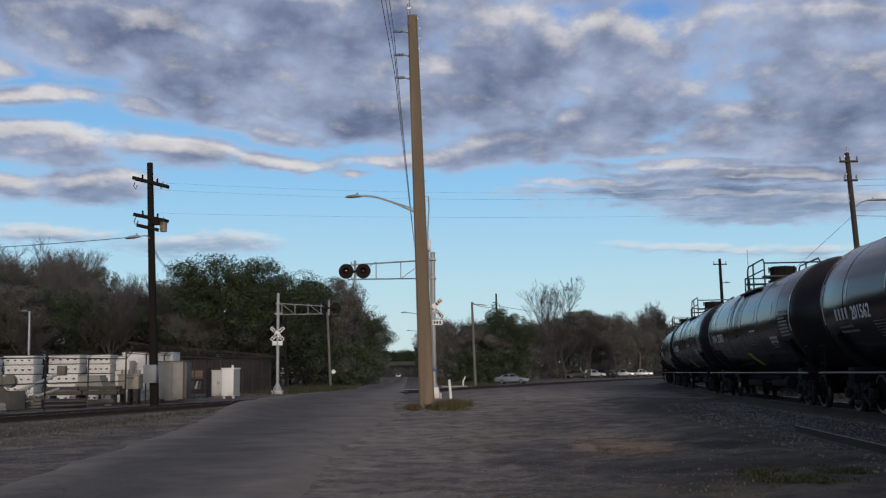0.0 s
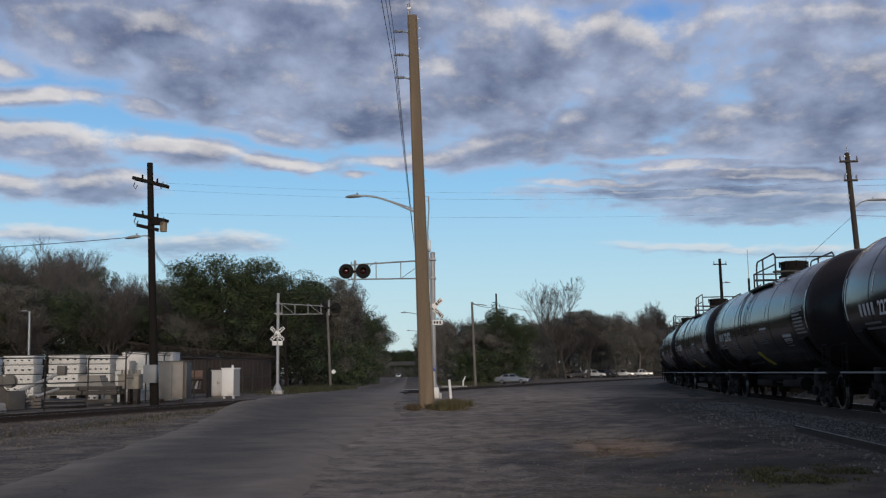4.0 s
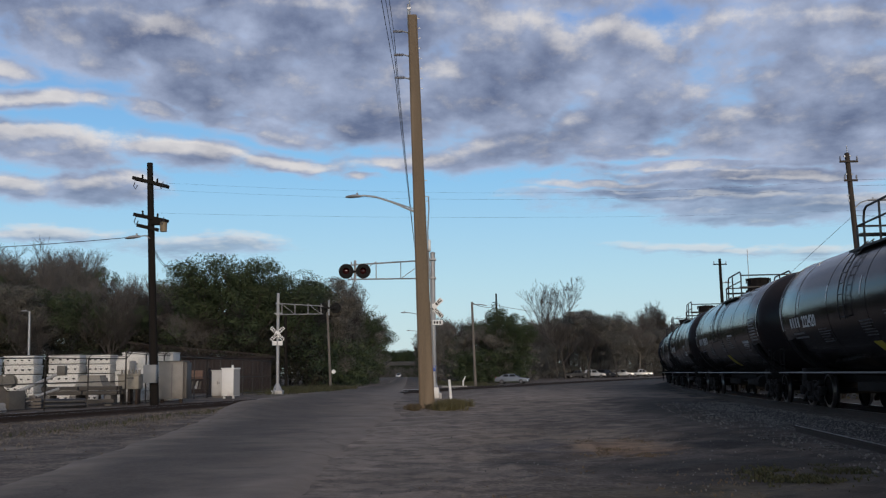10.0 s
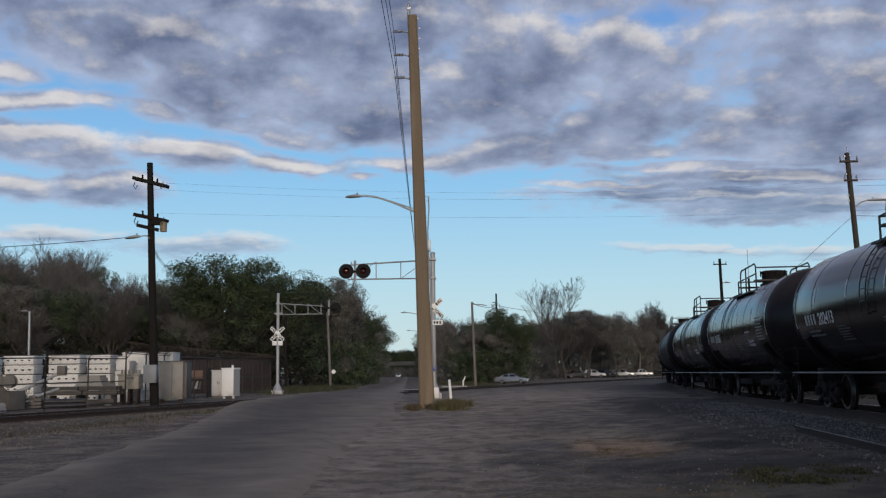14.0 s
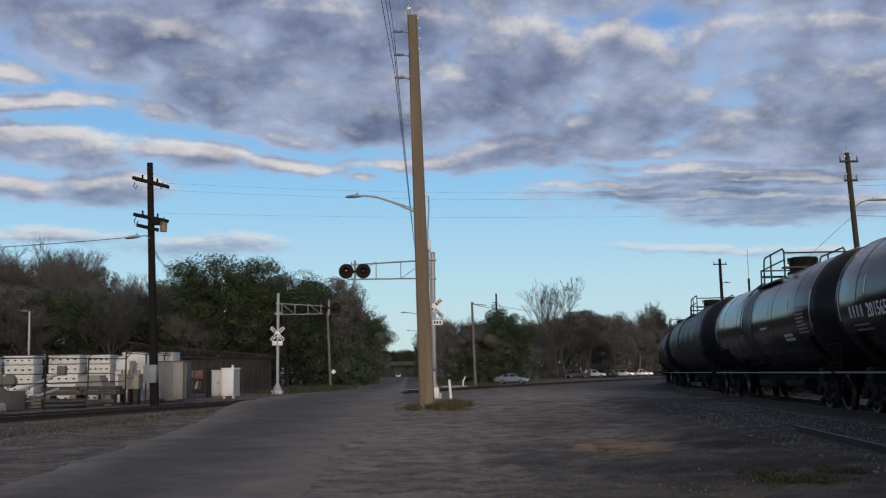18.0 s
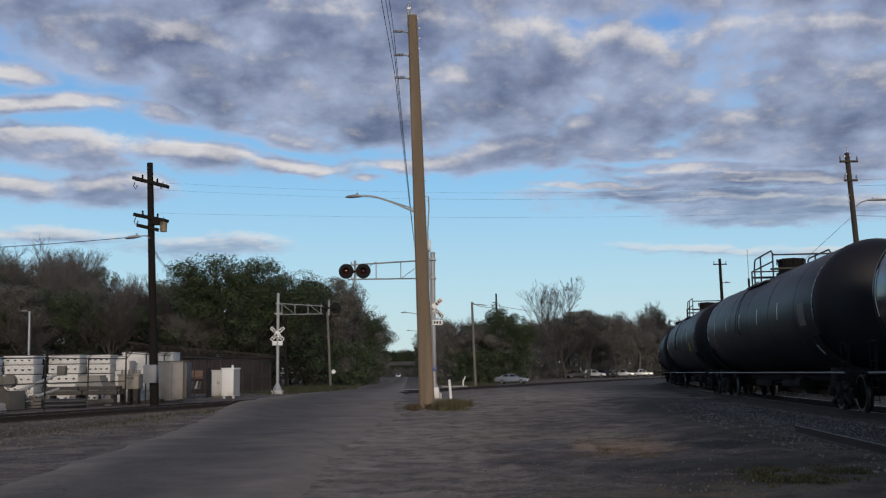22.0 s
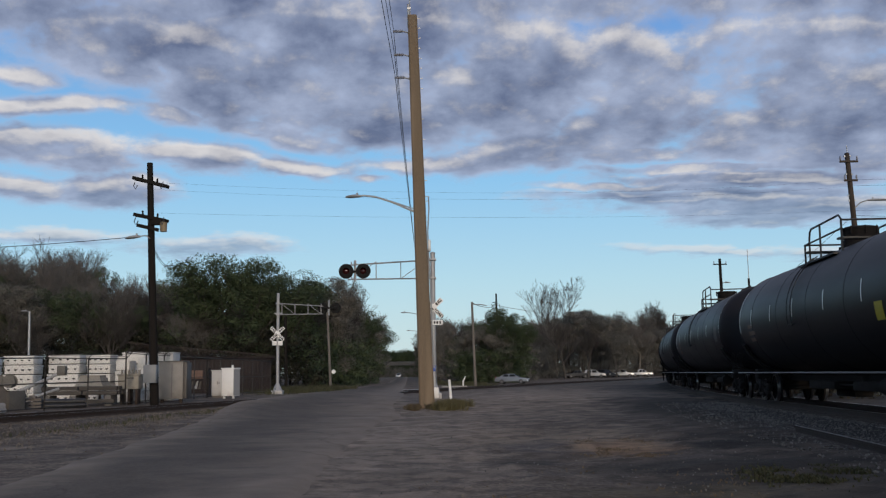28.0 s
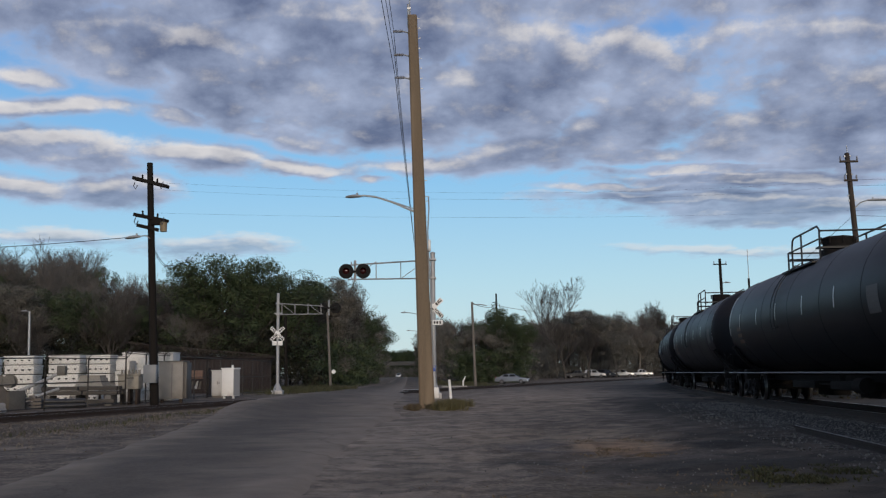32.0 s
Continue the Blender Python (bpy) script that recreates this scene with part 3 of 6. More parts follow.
def lettering(text, size, material, r, zc, y0, z0, root):
    """Digits on the near side of a tank, each a part of its own."""
    step = max(v.co.x for v in glyph("00", size).vertices) - max(v.co.x for v in glyph("0", size).vertices)
    for i, c in enumerate(text):
        me = glyph(c, size).copy()
        me.transform(Matrix.Translation((i * step, 0, 0)))
        me.materials.clear()
        me.materials.append(material)
        part("digit", on_tank(me, r, zc, y0, z0), None, root, "white stencilled digit of the wagon number")


def shared(parts_made, key, maker):
    if key not in parts_made:
        parts_made[key] = maker()
    return parts_made[key]


def wheelset_mesh():
    bm = bmn()
    for sx in (-1, 1):
        x = 0.7525 * sx
        o = sx
        lathe(bm, [(x - 0.07 * o, 0.08), (x - 0.07 * o, 0.20), (x - 0.045 * o, 0.40), (x - 0.095 * o, 0.425), (x - 0.095 * o, 0.485), (x - 0.055 * o, 0.487), (x - 0.03 * o, 0.46), (x + 0.06 * o, 0.452), (x + 0.06 * o, 0.39), (x + 0.02 * o, 0.36), (x + 0.02 * o, 0.2), (x + 0.08 * o, 0.14), (x + 0.08 * o, 0.08)], "x", 28)
        for k in range(3):
            a = k * math.tau / 3
            box(bm, (x + 0.075 * o, 0.27 * math.cos(a), 0.27 * math.sin(a)), (0.012, 0.09, 0.05), 0, Euler((a, 0, 0)).to_matrix())
    lathe(bm, [(-1.05, 0.07), (-0.68, 0.085), (0.68, 0.085), (1.05, 0.07)], "x", 12)
    for f in bm.faces:
        c = f.calc_center_median()
        if 0.72 < abs(c.x) < 0.83 and 0.44 < math.hypot(c.y, c.z) < 0.47 or 0.80 < abs(c.x) < 0.82 and math.hypot(c.y, c.z) > 0.4:
            f.material_index = 1
    me = finish(bm, "wheelset", WHEEL)
    me.materials.append(TREAD)
    return me


def side_frame_mesh():
    bm = bmn()
    for sy in (-1, 1):
        box(bm, (0, 0.89 * sy, 0.46), (0.16, 0.36, 0.26), 0.03)
        box(bm, (0, 0.62 * sy, 0.62), (0.14, 0.55, 0.13), 0.02, Euler((radians(14 * sy), 0, 0)).to_matrix())
        box(bm, (0, 0.55 * sy, 0.30), (0.14, 0.62, 0.12), 0.02, Euler((radians(-24 * sy), 0, 0)).to_matrix())
        box(bm, (0, 0.29 * sy, 0.42), (0.16, 0.1, 0.5), 0.02)
        rod(bm, (-0.1, 0.89 * sy, 0.457), (0.1, 0.89 * sy, 0.457), 0.11, n=14)
    box(bm, (0, 0, 0.24), (0.17, 0.62, 0.1), 0.02)
    box(bm, (0, 0, 0.66), (0.15, 0.9, 0.1), 0.02)
    for k in (-0.14, 0, 0.14):
        rod(bm, (0, k, 0.28), (0, k, 0.62), 0.055, n=8)
    return finish(bm, "side_frame", FRAME)


MESHES = {}
WHEELS = []


FORE = {"gloss": 0.7, "short": 0.3, "oily": -0.15, "dull": 0.9}


def tank_car(name, s_centre, kind, number=None, label=""):
    """One tank wagon: kind 'gloss' (short, shiny) or 'dull' (long)."""
    spec = {"gloss": (1.6, 2.58, 15.1, 18.2), "short": (1.6, 2.58, 12.4, 15.4), "oily": (1.6, 2.58, 15.2, 18.4), "dull": (1.67, 2.64, 17.5, 21.9)}[kind]
    r, zc, shell, pitch = spec
    paint = DULL if kind == "dull" else GLOSSY
    root = thing(name, pose(0, 0, 0), label, "tank wagon", "wagons of the tank train")
    h, end = shell / 2, pitch / 2 - 0.45
    top = zc + r
    deck = top - 0.32
    fore = FORE[kind]      # how far the platform sits ahead of the middle

    def tank():
        prof = []
        for i in range(9):
            a = i / 8 * math.pi / 2
            prof.append((-h - 0.62 * math.cos(a), max(0.01, r * math.sin(a) ** 0.8)))
        prof += [(-h + q * shell / 6, r) for q in range(1, 6)]
        for i in range(9):
            a = (8 - i) / 8 * math.pi / 2
            prof.append((h + 0.62 * math.cos(a), max(0.01, r * math.sin(a) ** 0.8)))
        return finish(lathe(bmn(), prof, "y", 56, (0, 0, zc)), "tank", paint, 60)
    part("tank", shared(MESHES, kind + "tank", tank), None, root, "dull black steel barrel" if kind == "dull" else "glossy black steel barrel")

    def band(y, w, rr):
        return finish(lathe(bmn(), [(y - w / 2, r - 0.02), (y - w / 2, r + rr), (y + w / 2, r + rr), (y + w / 2, r - 0.02)], "y", 56, (0, 0, zc)), "seam_band", paint)
    for i in range(-2, 3):
        part("seam_band", shared(MESHES, f"{kind}band{i}", lambda: band(i * shell / 5.2, 0.035, 0.006)), None, root)
    for sy in (-1, 1):
        part("seam_band", shared(MESHES, f"{kind}end{sy}", lambda: band(sy * h, 0.06, 0.01)), None, root)

    # top platform with its rail, and the manway
    def platform():
        bm = bmn()
        for sx in (-1, 1):
            box(bm, (sx * 0.98, -0.15, deck - 0.02), (0.34, 3.5, 0.05))
            for y in (-1.7, -0.15, 1.4):
                box(bm, (sx * 1.0, y, deck - 0.12), (0.06, 0.06, 0.24))
        for y in (-1.75, 1.45):
            box(bm, (0, y, top + 0.05), (1.9, 0.34, 0.05))
        return finish(bm, "platform", WALKWAY)
    part("platform", shared(MESHES, kind + "platform", platform), None, root, "dark grating walkway round the manway", at=pose(0, fore, 0))

    zt, zm = deck + 0.97, deck + 0.6
    rx, y0, y1 = 0.93, -1.95, 1.6

    def guard(sx):
        return finish(pipe(bmn(), [(sx * rx, 1.1, deck - 0.1), (sx * rx, 1.1, zt - 0.28), (sx * rx, 1.02, zt - 0.08), (sx * rx, 0.85, zt), (sx * rx, y0 + 0.2, zt), (sx * rx, y0, zt - 0.12), (sx * rx, y0, deck - 0.1)], 0.028), "guard_rail", BLACK)

    def bar(a, b2, rr):
        return finish(rod(bmn(), a, b2, rr), "guard_bar", BLACK)
    for sx in (-1, 1):
        part("guard_rail", shared(MESHES, f"{kind}guard{sx}", lambda: guard(sx)), None, root, "black bent-pipe safety rail", at=pose(0, fore, 0))
        part("guard_bar", shared(MESHES, f"{kind}mid{sx}", lambda: bar((sx * rx, y0, zm), (sx * rx, y1, zm), 0.026)), None, root, at=pose(0, fore, 0))
        for y, z in ((0.0, zt), (y1, zm)):
            part("guard_post", shared(MESHES, f"{kind}post{sx}{y}", lambda: bar((sx * rx, y, deck - 0.1), (sx * rx, y, z), 0.028)), None, root, at=pose(0, fore, 0))
    for y, z in ((y0, zt - 0.15), (y1, zm)):
        part("guard_bar", shared(MESHES, f"{kind}cross{y}{z}", lambda: bar((-rx, y, z), (rx, y, z), 0.026)), None, root, at=pose(0, fore, 0))

    def manway():
        bm = bmn()
        lathe(bm, [(top - 0.15, 0.5), (top + 0.02, 0.5), (top + 0.02, 0.43), (top + 0.42, 0.43), (top + 0.42, 0.46), (top + 0.47, 0.46), (top + 0.5, 0.4), (top + 0.53, 0.05)], "z", 26, (0, -0.45, 0))
        for k in range(8):
            a = k * math.tau / 8
            rod(bm, (0.47 * math.cos(a), 0.47 * math.sin(a) - 0.45, top + 0.3), (0.47 * math.cos(a), 0.47 * math.sin(a) - 0.45, top + 0.5), 0.025, n=6)
        return finish(bm, "manway", FRAME)
    part("manway", shared(MESHES, kind + "manway", manway), None, root, "round dark manway housing", at=pose(0, fore, 0))

    def valve():
        bm = bmn()
        lathe(bm, [(top - 0.1, 0.2), (top + 0.12, 0.2), (top + 0.12, 0.14), (top + 0.28, 0.14), (top + 0.3, 0.05)], "z", 14, (0, 0.85, 0))
        rod(bm, (0.3, 0.7, top - 0.1), (0.3, 0.7, top + 0.25), 0.07, n=10)
        return finish(bm, "safety_valve", FRAME)
    part("safety_valve", shared(MESHES, kind + "valve", valve), None, root, at=pose(0, fore, 0))

    def ladder():
        bm = bmn()
        for y in (1.25, 1.65):
            pipe(bm, [(-(r + 0.09) * math.cos(a), y, zc + (r + 0.09) * math.sin(a)) for a in (radians(q) for q in range(-14, 62, 8))], 0.015)
        for q in range(-12, 60, 9):
            a = radians(q)
            rod(bm, (-(r + 0.09) * math.cos(a), 1.25, zc + (r + 0.09) * math.sin(a)), (-(r + 0.09) * math.cos(a), 1.65, zc + (r + 0.09) * math.sin(a)), 0.012, n=6)
        for q in (-12, 56):
            a = radians(q)
            for y in (1.25, 1.65):
                rod(bm, (-(r - 0.02) * math.cos(a), y, zc + (r - 0.02) * math.sin(a)), (-(r + 0.1) * math.cos(a), y, zc + (r + 0.1) * math.sin(a)), 0.02, n=6)
        return finish(bm, "ladder", BLACK)
    part("ladder", shared(MESHES, kind + "ladder", ladder), None, root, "black curved side ladder")

    # frame
    def sill():
        bm = bmn()
        for sx in (-1, 1):
            box(bm, (sx * 0.17, 0, 0.83), (0.1, 2 * end, 0.3), 0.01)
        for sy in (-1, 1):
            box(bm, (0, sy * (end - 0.35), 0.94), (2.8, 0.9, 0.06), 0.01)
            box(bm, (0, sy * (end - 1.9), 0.9), (2.4, 0.5, 0.34), 0.02)
        return finish(bm, "underframe", FRAME)
    part("underframe", shared(MESHES, kind + "sill", sill), None, root)

    def cradle(sy):
        bm = bmn()
        y = sy * (end - 1.9)
        seg = [(-(r + 0.03) * math.cos(radians(a)), y, zc - (r + 0.03) * math.sin(radians(a))) for a in range(25, 156, 10)]
        cut = []
        for x, _, z in seg:
            out = Vector((x, 0, z - zc)).normalized() * 0.08
            cut.append([bm.verts.new((x + o * out.x, y + e, z + o * out.z)) for o, e in ((0, -0.21), (1, -0.21), (1, 0.21), (0, 0.21))])
        for q0, q1 in zip(cut, cut[1:]):
            for k in range(4):
                bm.faces.new((q0[k], q0[(k + 1) % 4], q1[(k + 1) % 4], q1[k]))
        bm.faces.new(cut[0])
        bm.faces.new(cut[-1][::-1])
        bmesh.ops.recalc_face_normals(bm, faces=bm.faces[:])
        return finish(bm, "cradle", FRAME)
    for sy in (-1, 1):
        part("cradle", shared(MESHES, f"{kind}cradle{sy}", lambda: cradle(sy)), None, root)

    def hand(sx):
        bm = bmn()
        pipe(bm, [(sx * 1.44, -end + 0.05, 0.95), (sx * 1.44, 0, 0.95), (sx * 1.44, end - 0.05, 0.95)], 0.022)
        return finish(bm, "side_handrail", HANDRAIL)

    brackets = int(2 * end / 2.6)
    for sx in (-1, 1):
        part("side_handrail", shared(MESHES, f"{kind}hand{sx}", lambda: hand(sx)), None, root, "light grey handrail along the frame")
        for i in range(brackets + 1):
            y = -end + 0.3 + (2 * end - 0.6) * i / brackets
            part("bracket", shared(MESHES, f"bracket{sx}", lambda: finish(rod(bmn(), (sx * 1.44, 0, 0.95), (sx * 0.2, 0, 0.88), 0.025, n=6), "bracket", FRAME)), None, root, at=pose(0, y, 0))

    def end_ladder(sx, sy):
        bm = bmn()
        y = sy * (end - 0.25)
        for dy in (-0.22, 0.22):
            rod(bm, (sx * 1.38, y + dy, 0.3), (sx * 1.38, y + dy, 1.7), 0.012, n=6)
        for z in (0.35, 0.62, 0.9, 1.2, 1.65):
            rod(bm, (sx * 1.38, y - 0.22, z), (sx * 1.38, y + 0.22, z), 0.011, n=6)
        return finish(bm, "end_ladder", FRAME)
    for sx in (-1, 1):
        for sy in (-1, 1):
            part("end_ladder", shared(MESHES, f"{kind}el{sx}{sy}", lambda: end_ladder(sx, sy)), None, root)

    def end_rail(sy):
        bm = bmn()
        y = sy * (end - 0.1)
        pipe(bm, [(-1.3, y, 0.95), (-1.3, y, 1.55), (-1.2, y, 1.65), (1.2, y, 1.65), (1.3, y, 1.55), (1.3, y, 0.95)], 0.016)
        return finish(bm, "end_rail", FRAME)

    def coupler(sy):
        bm = bmn()
        y = sy * end
        box(bm, (0, y + sy * 0.2, 0.86), (0.2, 0.5, 0.2), 0.03)
        box(bm, (0, y + sy * 0.46, 0.86), (0.36, 0.2, 0.3), 0.05)
        pipe(bm, [(0.35, y, 0.7), (0.35, y + sy * 0.25, 0.45), (0.3, y + sy * 0.45, 0.6)], 0.025)
        return finish(bm, "coupler", RUST)
    for sy in (-1, 1):
        part("end_rail", shared(MESHES, f"{kind}er{sy}", lambda: end_rail(sy)), None, root)
        part("coupler", shared(MESHES, f"{kind}cp{sy}", lambda: coupler(sy)), None, root)

    def outlet():
        bm = bmn()
        lathe(bm, [(0.55, 0.14), (0.62, 0.14), (0.62, 0.3), (0.9, 0.34)], "z", 16)
        box(bm, (0, 0.5, 0.62), (0.5, 0.5, 0.08), 0.02)
        pipe(bm, [(-0.6, -3.5, 0.62), (-0.6, 0.4, 0.62), (-0.6, 3.8, 0.62)], 0.03)
        lathe(bm, [(-3.9, 0.02), (-3.85, 0.2), (-3.2, 0.2), (-3.15, 0.02)], "y", 14, (-0.75, 0, 0.62))
        return finish(bm, "bottom_outlet", FRAME)
    for y in (-1.9, 2.3):
        part("brake_rigging", shared(MESHES, f"{kind}brake{y}", lambda: finish(box(box(bmn(), (0, y, 0.6), (1.5, 2.6, 0.22), 0.03), (0.15, y, 0.42), (0.5, 1.7, 0.3), 0.04), "brake_rigging", FRAME)), None, root, "dark brake gear slung under the sill")
    part("bottom_outlet", shared(MESHES, kind + "outlet", outlet), None, root)

    # bogies
    for sy in (-1, 1):
        bog = part("bogie", shared(MESHES, "bolster", lambda: finish(box(bmn(), (0, 0, 0.56), (2.2, 0.34, 0.24), 0.03), "bolster", FRAME)), None, root, at=pose(0, sy * (end - 1.9), 0))
        for sx in (-1, 1):
            part("side_frame", shared(MESHES, "side_frame", side_frame_mesh), None, bog, at=pose(sx * 0.99, 0, 0))
        for ya in (-0.89, 0.89):
            wh = part("wheelset", shared(MESHES, "wheelset", wheelset_mesh), None, bog, "steel wheels with bright treads", at=pose(0, ya, 0.457))
            WHEELS.append((wh, ya))

    # markings
    rows = []
    def block(u, v, n, w, hgt=0.05, gap=0.085):
        for i in range(n):
            rows.append((u + 0.02 * i, v - gap * i, w * random.uniform(0.7, 1.0), hgt, 0))
    y_far = h - (0.95 if kind == "gloss" else 0.75)
    if kind == "dull":
        block(0, 0.06, 3, 0.9, 0.13, 0.22)
        part("stencil", plate(rows, "stencil", STENCIL_DIM, r, zc, y_far - 0.6, zc - 0.3), None, root, "grimy brown stencilled lettering")
        for u in (1.9, 4.6, 7.3, 10.4, 13.4):
            part("reflective_strip", shared(MESHES, f"{kind}strip{u}", lambda: plate([(u, 0, 0.06, 0.5, 0)], "reflective_strip", REFLECT, r, zc, h, zc - 0.15)), None, root, "white vertical reflective strip")
        for sy in (-1, 1):
            part("end_stripe", plate([(0, 0, 0.07, 1.5, 0)], "end_stripe", REFLECT, r, zc, sy * (h - 0.05), zc - 0.35), None, root, "curved white end stripe")
        part("data_panel", plate([(0, 0, 0.75, 0.6, 0.0)], "data_panel", surf("dusty_panel", (0.07, 0.064, 0.058), (0.12, 0.11, 0.1), 0.7), r, zc, -h + 1.6, zc - 0.45), None, root, "faded rectangular data panel")
        part("placard", plate([(0, 0, 0.14, 0.3, 0)], "placard", STENCIL, r, zc, -h + 1.0, zc - 1.2), None, root, "small pale placard")
        if number == "yellow":
            part("hazard_panel", plate([(0, 0, 0.5, 0.4, 0.1)], "hazard_panel", YELLOW, r, zc, -h + 3.4, zc - 0.6), None, root, "dirty yellow panel")
    else:
        if number:
            lettering(number, 0.3, BRIGHT, r, zc, y_far - 1.3, zc - 0.42, root)
            rows.append((0.1, 0.0, 0.2, 0.26, 0)), rows.append((0.36, 0.0, 0.2, 0.26, 0)), rows.append((0.62, 0.0, 0.2, 0.26, 0)), rows.append((0.88, 0.0, 0.2, 0.26, 0))
            for q in rows:
                part("owner_mark", plate([(q[0] + 0.02, 0.02, 0.14, 0.27, 0)], "owner_mark", STENCIL, r, zc, y_far, zc - 0.42), None, root, "white stencilled mark")
        rows = []
        blocks = [(0.2, -0.3, 2, 1.3, 0.05, 0.12), (2.6, -0.25, 6, 1.0, 0.024, 0.07), (5.9, -0.2, 6, 0.9, 0.024, 0.07), (7.6, -0.05, 6, 1.2, 0.026, 0.075), (8.0, 0.02, 1, 1.0, 0.06, 0.1)]
        blocks += [(shell - 2.5, 0.42, 8, 1.15, 0.045, 0.1), (shell - 4.2, -0.32, 2, 1.2, 0.085, 0.13)]
        if kind == "gloss":
            blocks.append((10.9, -0.25, 5, 1.1, 0.035, 0.09))
        for i, b2 in enumerate(blocks):
            if b2[0] + b2[3] > shell - 0.9:
                continue
            def stencil():
                rows.clear()
                block(*b2)
                return plate(rows, "stencil", STENCIL if i in (4, 6) else STENCIL_GREY if i == 5 else STENCIL_FAINT, r, zc, y_far, zc - 0.3)
            tagged(part("stencil", shared(MESHES, f"{kind}stencil{i}", stencil), None, root, "rows of small white stencilled text"), kind="stuff")
        for u in (2.0, 4.6, 7.2, 9.9) + ((12.6,) if shell > 13 else ()):
            part("reflective_strip", shared(MESHES, f"{kind}strip{u}", lambda: plate([(u, 0, 0.045, 0.42, 0)], "reflective_strip", REFLECT, r, zc, h, zc + 0.1)), None, root, "thin white reflective strip")
        for sy in (-1, 1):
            part("end_stripe", shared(MESHES, f"{kind}stripe{sy}", lambda: plate([(0, 0, 0.035, 1.0, 0)], "end_stripe", REFLECT, r, zc, sy * (h - 0.1), zc - 0.45)), None, root, "thin curved white end stripe")
        if kind == "gloss":
            part("hazard_panel", plate([(0, 0, 0.52, 0.62, -0.4)], "hazard_panel", YELLOW, r, zc, 0.1, zc - 1.36), None, root, "slanted yellow panel low on the barrel")
        if kind == "oily":
            v, f = [], []
            for i in range(25):
                phi = radians(-50 + i * 100 / 24)
                half = 0.5 + 0.25 * noise.noise((i * 0.6, 3, 0)) + 0.3 * smooth(60, 0, abs(math.degrees(phi)))
                for q in range(9):
                    y = 1.0 - half + 2 * half * q / 8
                    v.append((-(r + 0.012) * math.cos(phi), y, zc + (r + 0.012) * math.sin(phi)))
            for i in range(24):
                for q in range(8):
                    a = i * 9 + q
                    f.append((a, a + 9, a + 10, a + 1))
            part("spill", mesh_of("spill", v, f, GRIME, flat=False), None, root, "dark oily spill down the middle of the barrel")
    root["s"] = s_centre
    return root


SHINY = "glossy black tank wagon with yellow panel and white stencils"
MATT = "long dull black tank wagon with white reflective strips"
CARS = []
CAR_LIST = [(0.4, "gloss", None), (18.55, "gloss", "201562"), (36.7, "gloss", "222423"), (54.95, "gloss", "222422"), (72.7, "gloss", "222420"), (91.1, "gloss", "202413"),
            (108.1, "short", "201565"), (123.6, "oily", None), (145.2, "dull", None), (167.4, "dull", "yellow"), (189.4, "dull", None), (211.4, "dull", None),
            (233.3, "dull", None), (255.2, "dull", None), (277.1, "dull", None), (299.0, "dull", None)]
for s_mid, kind, number in CAR_LIST:
    text = {"gloss": SHINY, "short": "short glossy black tank wagon", "oily": "glossy black tank wagon with an oily spill", "dull": MATT}[kind]
    s_mid -= FORE[kind]
    CARS.append((tank_car("tank_wagon", s_mid, kind, number, text), s_mid))
SPEED = 4.994


# ------------------------------------------------------------------ poles
def wire(name, points, r, sag=0.0, label="thin black overhead wire", n=16):
    """A cable through the given ends, hanging a little between them."""
    bm = bmn()
    pts = []
    for a, b in zip(points, points[1:]):
        a, b = Vector(a), Vector(b)
        for i in range(n):
            f = i / n
            p = a.lerp(b, f)
            p.z -= 4 * sag * f * (1 - f)
            pts.append(p)
    pts.append(Vector(points[-1]))
    pipe(bm, pts, r, 4)
    return tagged(new(name, finish(bm, name, WIRE)), label, "wire")


def street_lamp_head(bm, p, d, size=0.75):
    """A flat cobra head at p pointing along d."""
    p, d = Vector(p), Vector(d).normalized()
    side = d.cross(Vector((0, 0, 1))).normalized()
    up = side.cross(d)
    rings = []
    for f, w, top, low in ((0.0, 0.045, 0.04, 0.04), (0.12, 0.07, 0.06, 0.05), (0.4, 0.15, 0.085, 0.06), (0.75, 0.17, 0.075, 0.065), (1.02, 0.13, 0.045, 0.05), (1.15, 0.05, 0.01, 0.03)):
        c = p + d * size * f
        rings.append([bm.verts.new(c + side * w * math.cos(k * math.tau / 12) + up * (top if k < 6 else low) * math.sin(k * math.tau / 12)) for k in range(12)])
    for q0, q1 in zip(rings, rings[1:]):
        for k in range(12):
            bm.faces.new((q0[k], q0[(k + 1) % 12], q1[(k + 1) % 12], q1[k]))
    bm.faces.new(rings[0][::-1])
    bm.faces.new(rings[-1])
    rod(bm, p + d * size * 0.3 + Vector((0, 0, 0.04)), p + d * size * 0.3 + Vector((0, 0, 0.15)), 0.045, n=8)


